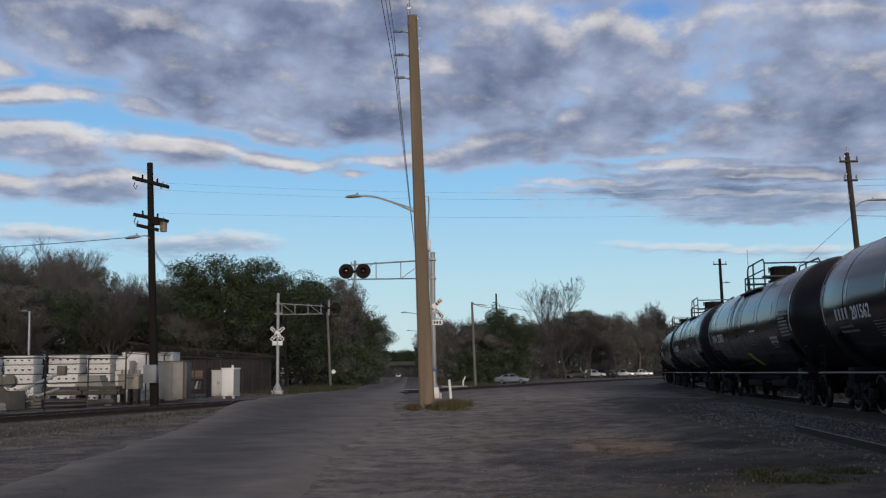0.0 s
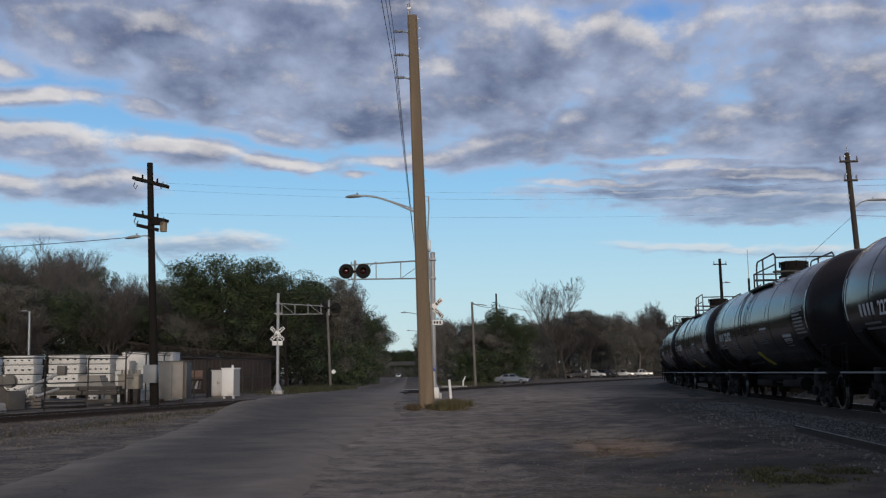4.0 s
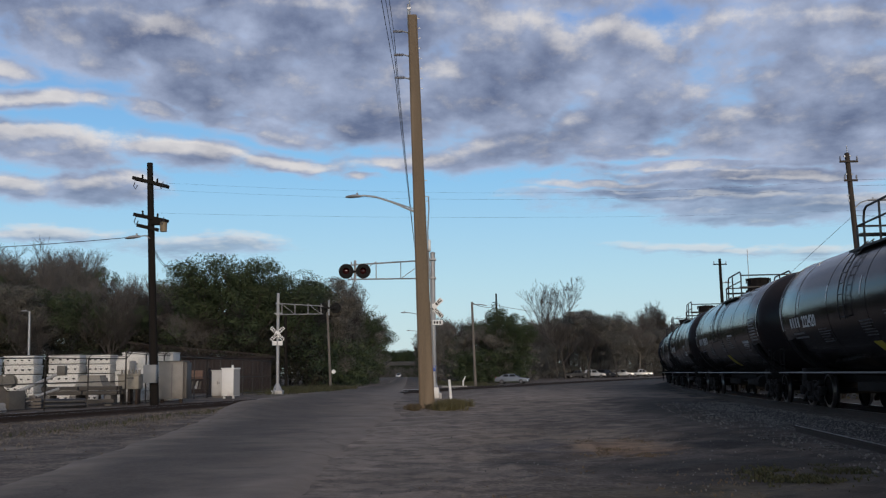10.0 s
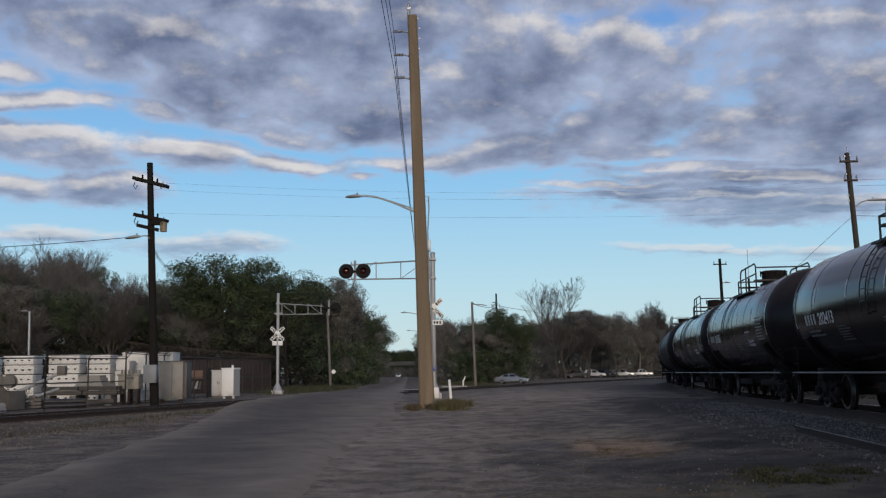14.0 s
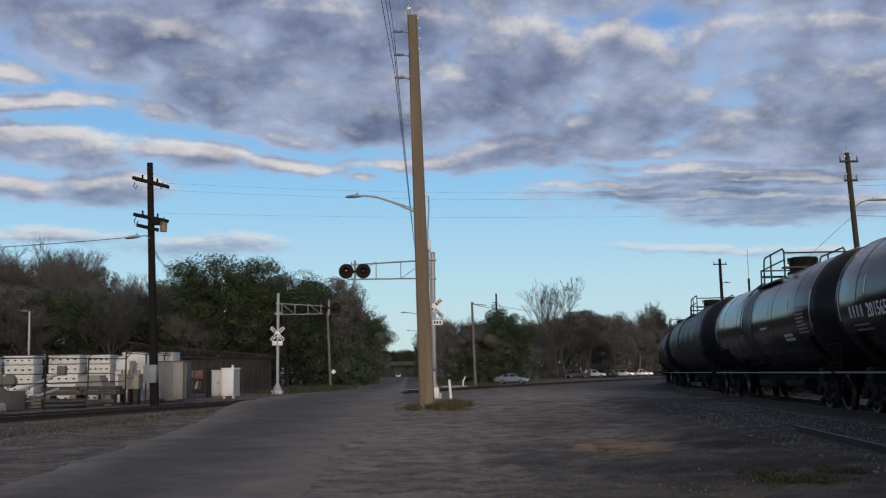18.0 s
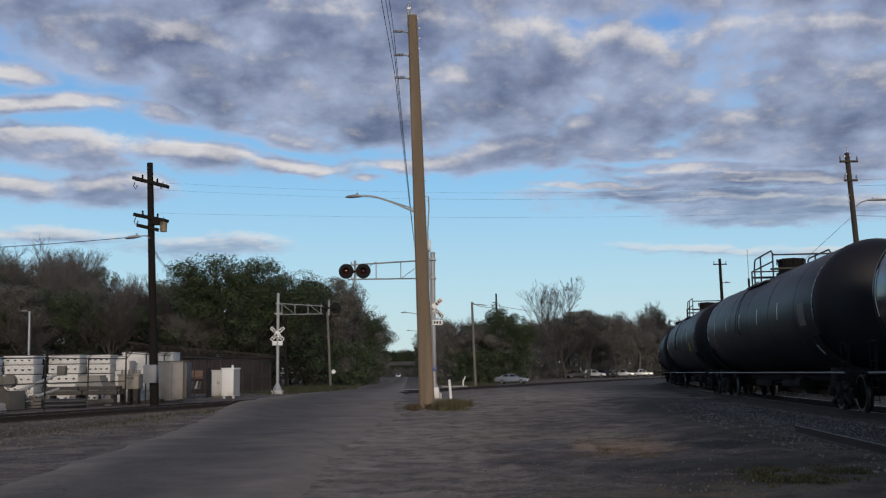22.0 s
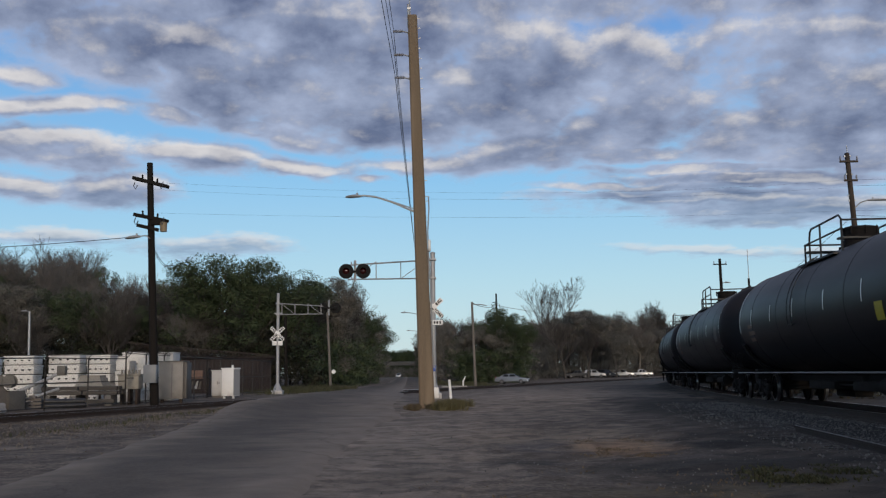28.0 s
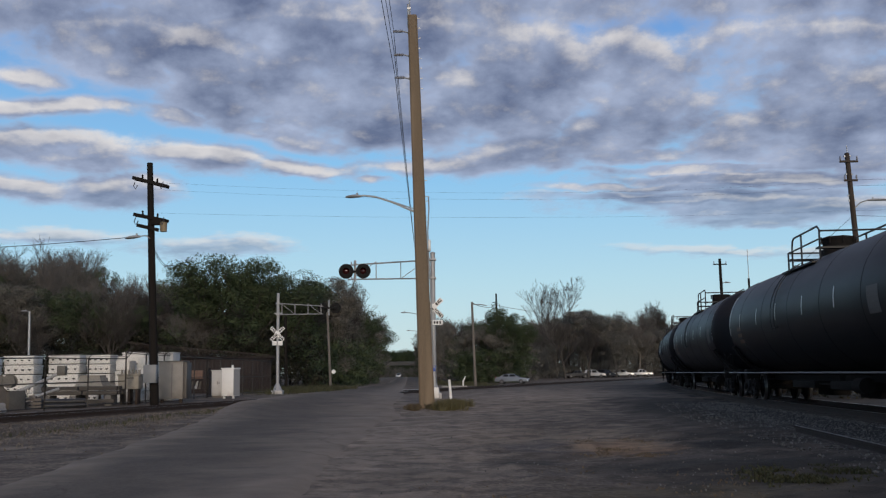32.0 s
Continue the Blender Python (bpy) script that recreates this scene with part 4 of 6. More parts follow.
def main_pole():
    base, top = Vector((-0.75, 43.4, ground_z(-0.75, 43.4) - 0.05)), Vector((-1.22, 43.0, 17.1))
    root = thing("utility_pole", Matrix.Translation(base), "tall leaning tan concrete utility pole in a grass patch", "utility pole")
    def at(f):
        return (top - base) * f
    bm = bmn()
    secs = [(0, 0.33), (0.1, 0.31), (0.4, 0.27), (0.75, 0.235), (1.0, 0.205)]
    rings = []
    for f, r in secs:
        c = at(f)
        rings.append([bm.verts.new(c + Vector((sx * r, sy * r, 0)) ) for sx, sy in ((-1, -0.75), (-0.75, -1), (0.75, -1), (1, -0.75), (1, 0.75), (0.75, 1), (-0.75, 1), (-1, 0.75))])
    for q0, q1 in zip(rings, rings[1:]):
        for k in range(8):
            bm.faces.new((q0[k], q0[(k + 1) % 8], q1[(k + 1) % 8], q1[k]))
    bm.faces.new(rings[-1])
    part("shaft", bm, CONCRETE_POLE, root, "square tapered tan shaft")
    rod_bm = bmn()
    c = at(1.0)
    rod(rod_bm, c + Vector((-0.18, 0, -0.5)), c + Vector((-0.18, 0, 0.55)), 0.05)
    rod(rod_bm, c + Vector((-0.1, 0, -0.1)), c + Vector((-0.12, 0, 0.75)), 0.03)
    box(rod_bm, c + Vector((-0.14, 0, 0.35)), (0.16, 0.1, 0.08))
    part("pole_top_pin", rod_bm, GALV, root, "steel pin insulator bracket on the top")
    for h in (16.42, 15.37, 14.35):
        p = at((h - base.z) / (top.z - base.z))
        bm = bmn()
        rod(bm, p + Vector((-0.2, 0, -0.07)), p + Vector((-0.45, 0, 0.0)), 0.035)
        ins = part("insulator_bracket", bm, GALV, root)
        bm = bmn()
        prof = []
        for i in range(6):
            prof += [(-0.45 - i * 0.075, 0.05), (-0.47 - i * 0.075, 0.085), (-0.5 - i * 0.075, 0.05)]
        lathe(bm, prof, "x", 10)
        part("insulator", bm, PORCELAIN, ins, "grey ribbed post insulator", at=Matrix.Translation(p))
    for i in range(14):
        h = 17 - i * 0.45 if i < 8 else 12.5 - (i - 8) * 0.9
        p = at((h - base.z) / (top.z - base.z))
        part("climbing_step", box(bmn(), p + Vector((0.27 + 0.012 * i * 0.3, 0, 0)), (0.1, 0.03, 0.03)), GALV, root)
    bm = bmn()
    p = at((8.42 - base.z) / (top.z - base.z))
    pipe(bm, [p + Vector((-0.2, -0.1, 0.0)), p + Vector((-1.2, -0.1, 0.45)), p + Vector((-1.9, -0.1, 0.68)), p + Vector((-2.4, -0.1, 0.74)), p + Vector((-2.65, -0.1, 0.72))], 0.045, 8)
    pipe(bm, [p + Vector((-0.2, -0.1, 0.12)), p + Vector((-1.2, -0.1, 0.47))], 0.025, 6)
    arm = part("lamp_arm", bm, GALV, root, "bent steel lamp arm")
    bm = bmn()
    street_lamp_head(bm, p + Vector((-2.5, -0.1, 0.72)), (-1, 0, -0.04), 0.6)
    part("lamp_head", bm, ALU, arm, "flat grey street lamp head")
    bm = bmn()
    pipe(bm, [at(0.53) + Vector((0.27, 0, 0)), at(0.53) + Vector((0.4, 0, 0)), at(0.50) + Vector((0.4, 0, 0)), at(0.44) + Vector((0.31, 0, 0)), at(0.1) + Vector((0.36, 0, 0))], 0.03)
    box(bm, at(0.405) + Vector((0.35, -0.05, 0)), (0.14, 0.18, 0.5), 0.02)
    part("riser_conduit", bm, GALV, root, "grey cable riser with a small box")
    return base, top


POLE_BASE, POLE_TOP = main_pole()
for i, h in enumerate((16.42, 15.37, 14.35)):
    f = (h - POLE_BASE.z) / (POLE_TOP.z - POLE_BASE.z)
    p = POLE_BASE.lerp(POLE_TOP, f) + Vector((-0.85, 0, 0.08))
    wire("power_wire", [(-1.9 - 0.1 * i, -8, h + 0.6), p], 0.013, 0.4)
    wire("power_wire", [p, (-2.6 + 0.04 * i, 90, 13.6 - 0.45 * i)], 0.014, 0.15)


def wood_pole(name, base, top, r0, r1, material, label, group=""):
    base, top = Vector(base), Vector(top)
    root = thing(name, Matrix.Translation(base), label, "utility pole", group)
    bm = rod(bmn(), (0, 0, -0.2), top - base, r0, r1, 14)
    part("shaft", bm, material, root)
    return root, top - base


def left_pole():
    root, d = wood_pole("utility_pole", (-12.6, 44.6, 0.28), (-13.05, 44.6, 11.02), 0.2, 0.13, DARK_WOOD, "dark wooden utility pole with crossarms and a street lamp")
    def at(z):
        return d * (z / d.z)
    for z, w, off, tilt in ((9.85, 1.6, 0.02, -15), (8.25, 1.5, 0.0, -12), (7.8, 1.0, -0.1, -14)):
        p = at(z)
        arm = part("crossarm", box(bmn(), p + Vector((off, -0.17, 0)), (w, 0.11, 0.15), 0.01, Euler((0, radians(-tilt), 0)).to_matrix()), DARK_WOOD, root)
        if z > 8:
            box_bm = box(bmn(), p + Vector((off, 0.17, 0.02)), (w, 0.11, 0.15), 0.01, Euler((0, radians(-tilt), 0)).to_matrix())
            part("crossarm", box_bm, DARK_WOOD, root)
            for x in (-0.32, 0.34):
                bm = lathe(bmn(), [(0, 0.03), (0.06, 0.05), (0.1, 0.03), (0.14, 0.05), (0.18, 0.02)], "z", 8, p + Vector((x + off, -0.17, 0.07 + x * math.tan(radians(tilt)))))
                part("pin_insulator", bm, DARK_WOOD, arm)
            for x in (-0.62, 0.62):
                bm = bmn()
                pipe(bm, [p + Vector((x, -0.2, 0)), p + Vector((x * 1.05, -0.3, -0.2)), p + Vector((x * 0.92, -0.3, -0.35)), p + Vector((x * 0.8, -0.22, -0.15))], 0.02)
                part("jumper_wire", bm, WIRE, arm)
    p = at(7.95)
    bm = lathe(bmn(), [(-0.3, 0.03), (-0.28, 0.15), (0.12, 0.16), (0.16, 0.1), (0.22, 0.04)], "z", 14, p + Vector((0.58, -0.1, -0.05)))
    part("transformer", bm, surf("faded_tan_tank", (0.16, 0.12, 0.07), (0.25, 0.19, 0.11), 0.6), root, "small tan pole transformer")
    part("transformer_bracket", box(bmn(), p + Vector((0.25, -0.1, 0.12)), (0.4, 0.24, 0.3), 0.02), DARK_WOOD, root)
    bm = bmn()
    p = at(7.4)
    pipe(bm, [p + Vector((0, -0.12, -0.1)), p + Vector((-0.2, -0.2, 0.05)), p + Vector((-0.45, -0.25, 0.0))], 0.025)
    arm = part("lamp_arm", bm, GALV, root)
    bm = bmn()
    street_lamp_head(bm, p + Vector((-0.4, -0.25, 0.0)), (-1, 0, -0.1), 0.6)
    part("lamp_head", bm, ALU, arm, "grey oval street lamp head")
    bm = box(bmn(), (-0.12, -0.32, 1.38), (0.56, 0.28, 0.78), 0.02)
    part("control_box", bm, surf("grey_enamel", (0.13, 0.14, 0.15), (0.19, 0.2, 0.21), 0.5, 0, 4, 40, 0.04), root, "grey steel control box")
    return root


left_pole()


# ------------------------------------------------------------------ woods
BARK = surf("grey_bark", (0.035, 0.03, 0.026), (0.075, 0.066, 0.058), 0.9, 0, 2, 25, 0.5, stretch=(3, 3, 0.5))
PALE_BARK = surf("pale_bark", (0.085, 0.076, 0.067), (0.15, 0.135, 0.12), 0.9, 0, 2, 25, 0.4, stretch=(3, 3, 0.5))



def leaf_material(name, a, b):
    m = surf(name, a, b, 0.7, 0, 0.6, 9, 0, 0.1, island=0.25, blotch=1.0, spec=0.2, tight=0.5)
    return m


EVERGREEN = leaf_material("dark_evergreen_leaf", (0.036, 0.053, 0.026), (0.088, 0.115, 0.057))
OLIVE = leaf_material("olive_leaf", (0.105, 0.102, 0.088), (0.2, 0.186, 0.158))
BROWN = leaf_material("brown_winter_twig", (0.05, 0.042, 0.034), (0.11, 0.09, 0.07))


def grow(rng, height, levels, spread, bare, forks=(1, 1, 2)):
    """Branches of a tree: (start, end, radius, radius) and the tips."""
    out, tips = [], []

    def limb(p, d, length, r, lev):
        n = 3
        for i in range(n):
            q = p + d * (length / n)
            r2 = r * (0.82 if lev else 0.86)
            out.append((p, q, r, r2))
            p, r = q, r2
            d = (d + Vector((rng.uniform(-1, 1), rng.uniform(-1, 1), rng.uniform(-0.4, 0.7))) * 0.16).normalized()
            if lev < levels and (i > 0 or lev > 0):
                for _ in range(1 if lev == 0 else rng.choice(forks)):
                    a = rng.uniform(0, math.tau)
                    side = Vector((math.cos(a), math.sin(a), rng.uniform(0.25, 0.9))).normalized()
                    limb(p, (d * (1 - spread) + side * spread).normalized(), length * rng.uniform(0.5, 0.72), r * 0.62, lev + 1)
        if lev >= levels - 1:
            tips.append(p)
        if lev < levels:
            for _ in range(2):
                a = rng.uniform(0, math.tau)
                side = Vector((math.cos(a), math.sin(a), rng.uniform(0.2, 0.8))).normalized()
                limb(p, (d * 0.6 + side * 0.4).normalized(), length * rng.uniform(0.5, 0.7), r * 0.7, lev + 1)
        else:
            tips.append(p)
    limb(Vector((0, 0, -0.3)), Vector((rng.uniform(-0.05, 0.05), rng.uniform(-0.05, 0.05), 1)).normalized(), height * (0.42 if bare else 0.5), height * 0.02, 0)
    return out, tips


def branch_mesh(name, segs, material, floor_r=0.012):
    verts, faces = [], []
    for p, q, r, r2 in segs:
        d = (q - p).normalized()
        u = d.orthogonal().normalized()
        w = d.cross(u)
        n = 6 if r > 0.1 else 3
        b = len(verts)
        for c, rr in ((p, max(r, floor_r)), (q, max(r2, floor_r))):
            for k in range(n):
                verts.append(c + (u * math.cos(k * math.tau / n) + w * math.sin(k * math.tau / n)) * rr)
        for k in range(n):
            faces.append((b + k, b + (k + 1) % n, b + n + (k + 1) % n, b + n + k))
    return mesh_of(name, verts, faces, material, flat=False)


def leaves_mesh(name, rng, centres, radii, per, size, material, squash=0.7):
    """Clumps of small leaves round the centres, thicker at the skin."""
    c = np.repeat(np.array(centres), per, axis=0)
    rr = np.repeat(np.array(radii), per)
    n = len(c)
    d = rng.normal(size=(n, 3))
    d /= np.linalg.norm(d, axis=1)[:, None]
    rad = rr * rng.uniform(0.35, 1.05, n) ** 0.5
    p = c + d * rad[:, None] * np.array([1, 1, squash])
    a = rng.normal(size=(n, 3))
    b = rng.normal(size=(n, 3))
    a /= np.linalg.norm(a, axis=1)[:, None]
    out = d * np.array([1, 1, 1.2]) + np.array([0, 0, 0.25]) + rng.normal(0, 0.3, (n, 3))
    out /= np.linalg.norm(out, axis=1)[:, None]
    b -= a * (a * b).sum(1)[:, None]
    b /= np.linalg.norm(b, axis=1)[:, None]
    b *= np.where((np.cross(a, b) * out).sum(1) < 0, -1.0, 1.0)[:, None]
    s = size * rng.uniform(0.6, 1.3, n)[:, None]
    v = np.stack([p - a * s, p - b * s * 0.45, p + a * s, p + b * s * 0.45], 1).reshape(-1, 3)
    me = bpy.data.meshes.new(name)
    me.vertices.add(4 * n)
    me.vertices.foreach_set("co", v.ravel().astype(np.float32))
    me.loops.add(4 * n)
    me.loops.foreach_set("vertex_index", np.arange(4 * n, dtype=np.int32))
    me.polygons.add(n)
    me.polygons.foreach_set("loop_start", np.arange(0, 4 * n, 4, dtype=np.int32))
    me.materials.append(material)
    me.update(calc_edges=True)
    # each leaf takes the light as a piece of its clump's round skin
    me.polygons.foreach_set("use_smooth", np.ones(n, dtype=bool))
    me.normals_split_custom_set_from_vertices(np.repeat(out, 4, axis=0))
    return me


def make_tree(kind, seed, levels=5, spread=0.5, forks=(1, 1, 2)):
    """A tree of about 10 m: 'green', 'olive' or 'bare'."""
    rng, nrng = random.Random(seed), np.random.default_rng(seed)
    bare = kind == "bare"
    segs, tips = grow(rng, 10, levels if bare else 3, spread, bare, forks)
    hi = max(q.z for _, q, _, _ in segs)
    k = 10 / hi
    segs = [(p * k, q * k, r * k, r2 * k) for p, q, r, r2 in segs]
    tips = [t * k for t in tips]
    bark = PALE_BARK if bare and seed % 2 else BARK
    thin = 0.035 if bare else 0.0
    trunk = branch_mesh("trunk", [q for q in segs if q[2] >= thin], bark)
    if bare:
        crown = branch_mesh("crown", [q for q in segs if q[2] < thin], bark, 0.0065)
    else:
        mat = EVERGREEN if kind == "green" else OLIVE
        some = rng.sample(tips, min(len(tips), 90))
        low = [Vector((rng.uniform(-2.4, 2.4), rng.uniform(-2.4, 2.4), rng.uniform(1.0, 6.0))) for _ in range(22)]
        cs = [tuple(t) for t in some + low]
        crown = leaves_mesh("crown", nrng, cs, [rng.uniform(0.55, 1.25) for _ in cs], 330, 0.066, mat)
    return trunk, crown


TREES = {(k, i): make_tree(k, i + 10 * j) for j, k in enumerate(("green", "olive", "bare")) for i in range(4 if k != "green" else 5)}
TREES[("bare", 8)] = make_tree("bare", 44, 5, 0.42, (0, 1, 1))
TREES[("bare", 9)] = make_tree("bare", 46, 5, 0.42, (0, 1, 1))
TREE_TEXT = {"green": "dense dark evergreen tree at the wood's edge", "olive": "dull olive-brown leafy tree in the wood", "bare": "leafless grey-brown winter tree"}


def tree(kind, i, x, y, h, wide=1.0, turn=0.0):
    trunk, crown = TREES[(kind, i)]
    root = thing("tree", Matrix.LocRotScale((x, y, ground_z(x, y) - 0.1), Euler((0, 0, turn)), (h / 10 * wide, h / 10 * wide, h / 10)), TREE_TEXT[kind], "tree", "woods")
    part("trunk", trunk, None, root)
    part("crown", crown, None, root)


rng = random.Random(5)


def wood(n, spots, kinds, heights):
    for _ in range(n):
        x, y = spots()
        k = rng.choice(kinds)
        h = heights(x, y) * rng.uniform(0.82, 1.05) * (1.18 if k == "bare" else 0.86 if k == "olive" else 0.95)
        tree(k, rng.randrange(4), x, y, h, rng.uniform(0.85, 1.2), rng.uniform(0, 6.28))


def left_edge(y):
    return -14.5 - 0.036 * (y - 44)


# left wood: big evergreens near the road, mixed bare wood further off
for x, y, h, wd, k, i in [(-24.0, 104, 13.0, 1.2, "green", 0), (-27.0, 108, 11.2, 1.0, "green", 1), (-20.0, 102, 12.5, 1.15, "green", 2), (-17.0, 104, 11.9, 1.1, "green", 3),
                          (-32, 110, 9.3, 1.0, "green", 4), (-14.4, 108, 11.0, 1.0, "green", 4), (-13.4, 118, 12.0, 1.0, "olive", 1), (-13.6, 121, 13.0, 0.9, "bare", 0), (-12.8, 132, 13.4, 0.9, "bare", 2), (-18.5, 112, 12.8, 1.0, "bare", 0), (-15.0, 114, 12.4, 1.0, "bare", 2)]:
    tree(k, i, x, y, h, wd, i * 1.3)
wood(56, lambda: (rng.uniform(-64, -30), rng.uniform(103, 150)), ("olive", "bare", "bare", "bare", "green"), lambda x, y: y * (0.12 - 0.027 * smooth(-0.37, -0.31, x / y)))
wood(26, lambda: (rng.uniform(-40, -15), rng.uniform(115, 140)), ("olive", "bare", "bare"), lambda x, y: 11.0)
def road_side():
    y = rng.uniform(130, 330)
    return left_edge(y) + 2.2 * smooth(140, 200, y) - rng.uniform(0, 9), y
wood(34, road_side, ("olive", "bare", "green"), lambda x, y: 11 + 0.018 * (y - 130))


# slim bare trees along the front of the wood
wood(9, lambda: (rng.uniform(-60, -14), rng.uniform(99, 103)), ('bare',), lambda x, y: 8.5)
for k, i, x, y, h in (('olive', 1, -12.6, 136, 10.8), ('green', 2, -13.0, 152, 10.5), ('bare', 1, -13.4, 160, 12.5), ('olive', 2, -14.6, 180, 11), ('green', 3, -16.2, 205, 11.5), ('bare', 3, -16.8, 214, 13.5), ('olive', 3, -18.4, 240, 13)):
    tree(k, i, x + 0.8, y, h, 1.12, y)


# right wood beyond the car park
def right_side():
    a = rng.uniform(-0.004, 0.24)
    y = rng.uniform(195, 300) + 420 * max(0, a - 0.08)
    return a * y, y
wood(62, right_side, ("olive", "olive", "bare", "bare", "olive"), lambda x, y: 0.045 * y + 1.5)
wood(30, lambda: (rng.uniform(30, 110), rng.uniform(290, 340)), ("olive", "bare"), lambda x, y: 15)
def verge():
    y = rng.uniform(150, 420)
    return -1.75 - 0.035 * (y - 44) + rng.uniform(2.5, 9), y
wood(30, verge, ("olive", "green", "bare"), lambda x, y: 9.5)
tree("bare", 8, 24.2, 258, 25.0, 1.0, 0.4)
tree("bare", 9, 30.8, 261, 26.0, 1.0, 2.0)
tree("bare", 8, 27.6, 266, 24.5, 0.95, 2.9)
tree("green", 0, 11.5, 196, 12.5, 0.9, 0.4)
for k, i, x, y, h, wd in (("green", 1, 10.0, 168, 12.6, 0.75), ("green", 3, 7.0, 171, 10.3, 1.0), ("olive", 0, 3.6, 168, 9.0, 1.0), ("green", 2, 12.6, 172, 9.6, 1.0), ("olive", 1, 9.0, 166, 8.4, 1.1),
                        ("olive", 2, 17.0, 194, 10.8, 1.15), ("olive", 1, 20.5, 196, 11.6, 1.2), ("olive", 3, 24.0, 197, 12.6, 1.2), ("olive", 2, 27.2, 199, 12.6, 1.2), ("olive", 0, 30.5, 201, 13.2, 1.2),
                        ("olive", 1, 33.0, 206, 12.0, 1.1), ("olive", 0, 36.5, 222, 11.5, 1.1), ("olive", 2, 41.0, 240, 12.0, 1.2), ("olive", 3, 47.0, 252, 12.5, 1.2)):
    f = 1.25 if x > 16 else 1.0
    tree(k, i, x * f, y * f, (h - 1.5) * f + 1.5, wd, x * 1.7)
for i, x, y, h in ((0, 37.0, 230, 16.5), (3, 43.0, 245, 17.5), (1, 49.5, 258, 19.0), (2, 55.0, 268, 21.0), (0, 60.0, 280, 22.5)):
    tree("bare", i, x * 1.2, y * 1.2, h * 1.1, 0.8, x)


def thicket(name, points, height, material, label, seed, per=110, size=0.2):
    nrng = np.random.default_rng(seed)
    cs, rs = [], []
    for (x0, y0), (x1, y1), n in points:
        for _ in range(n):
            f = nrng.uniform()
            x, y = x0 + (x1 - x0) * f + nrng.uniform(-2, 2), y0 + (y1 - y0) * f + nrng.uniform(-2, 5)
            cs.append((x, y, ground_z(x, y) + nrng.uniform(0.1, height)))
            rs.append(nrng.uniform(0.5, 1.4))
    ob = new(name, leaves_mesh(name, nrng, cs, [q * size / 0.2 for q in rs], per, size * 0.65, material, 0.9))
    return tagged(ob, label, "undergrowth", kind="stuff")


# leaf colour darkened here to stand in for the wood's shaded interior
thicket("undergrowth", [((-66, 108), (-13, 100), 620), ((-70, 125), (-20, 122), 420)], 5.5, leaf_material("shade_toned_brush_leaf", (0.02, 0.02, 0.013), (0.046, 0.044, 0.028)), "tangled undergrowth below the trees, darkened as if in shade", 3)
thicket("undergrowth", [((-11.6, 112), (-11.6, 158), 170)], 5, EVERGREEN, "dark green brush at the roadside", 14)
thicket("undergrowth", [((-13, 100), (-24, 330), 320)], 6, EVERGREEN, "dark roadside undergrowth", 4)
thicket("undergrowth", [((-2, 190), (24, 235), 330), ((24, 240), (62, 300), 420), ((0, 215), (30, 260), 300), ((30, 265), (75, 330), 300)], 7, OLIVE, "brown-green undergrowth behind the car park", 6)
thicket("undergrowth", [((-50, 500), (20, 496), 1300)], 11.5, EVERGREEN, "dark far trees beyond the overpass", 8, 220, 0.4)
thicket("undergrowth", [((-30, 462), (-8, 462), 160)], 4, OLIVE, "dark scrub below the overpass", 9, 60, 0.3)
thicket("undergrowth", [((3, 196), (19, 204), 220)], 7, OLIVE, "brown brush before the bare trees", 11)
thicket("undergrowth", [((1.5, 163), (13, 166), 190)], 5, EVERGREEN, "dark green brush behind the parked sedan", 12, 130, 0.2)
# scrub added beyond the train so gaps under the wagons read dark
thicket("undergrowth", [((17.5, 40), (20.0, 60), 110), ((20.0, 60), (30.8, 112), 420)], 1.5, bpy.data.materials["shade_toned_brush_leaf"], "low scrub added along the far side of the train, coloured dark", 15, 90, 0.13)
thicket("undergrowth", [((50, 270), (110, 310), 260)], 7, BROWN, "brown winter scrub far off", 7)


# ------------------------------------------------------------------ crossing signals
def crossbuck(root, c, lettered=True):
    """Two crossed white boards at c, facing the camera."""
    for k, a in enumerate((45, -45)):
        turn = Euler((0, radians(a), 0)).to_matrix()
        b = part("crossbuck_board", box(bmn(), c + Vector((0, -0.02 * k, 0)), (1.22, 0.014, 0.23), 0.003, turn), WHITE, root, "white reflective board")
        if lettered:
            for word, off in ((("RAIL", -0.36), ("ROAD", 0.36)) if k == 0 else (("CROSS", -0.34), ("ING", 0.38))):
                cu = bpy.data.curves.new("words", "FONT")
                cu.body, cu.size, cu.extrude, cu.align_x, cu.align_y = word, 0.21, 0.001, "CENTER", "CENTER"
                cu.offset = 0.012
                ob = new("words", cu)
                bpy.context.view_layer.update()
                me = bpy.data.meshes.new_from_object(ob.evaluated_get(bpy.context.evaluated_depsgraph_get()))
                bpy.data.objects.remove(ob)
                me.materials.clear()
                me.materials.append(BLACK)
                m = Matrix.Translation(c + Vector((0, -0.02 * k - 0.01, 0))) @ turn.to_4x4() @ Matrix.Translation((off, 0, 0)) @ Euler((radians(90), 0, 0)).to_matrix().to_4x4()
                me.transform(m)
                part("words", me, None, b, "black words on the board")


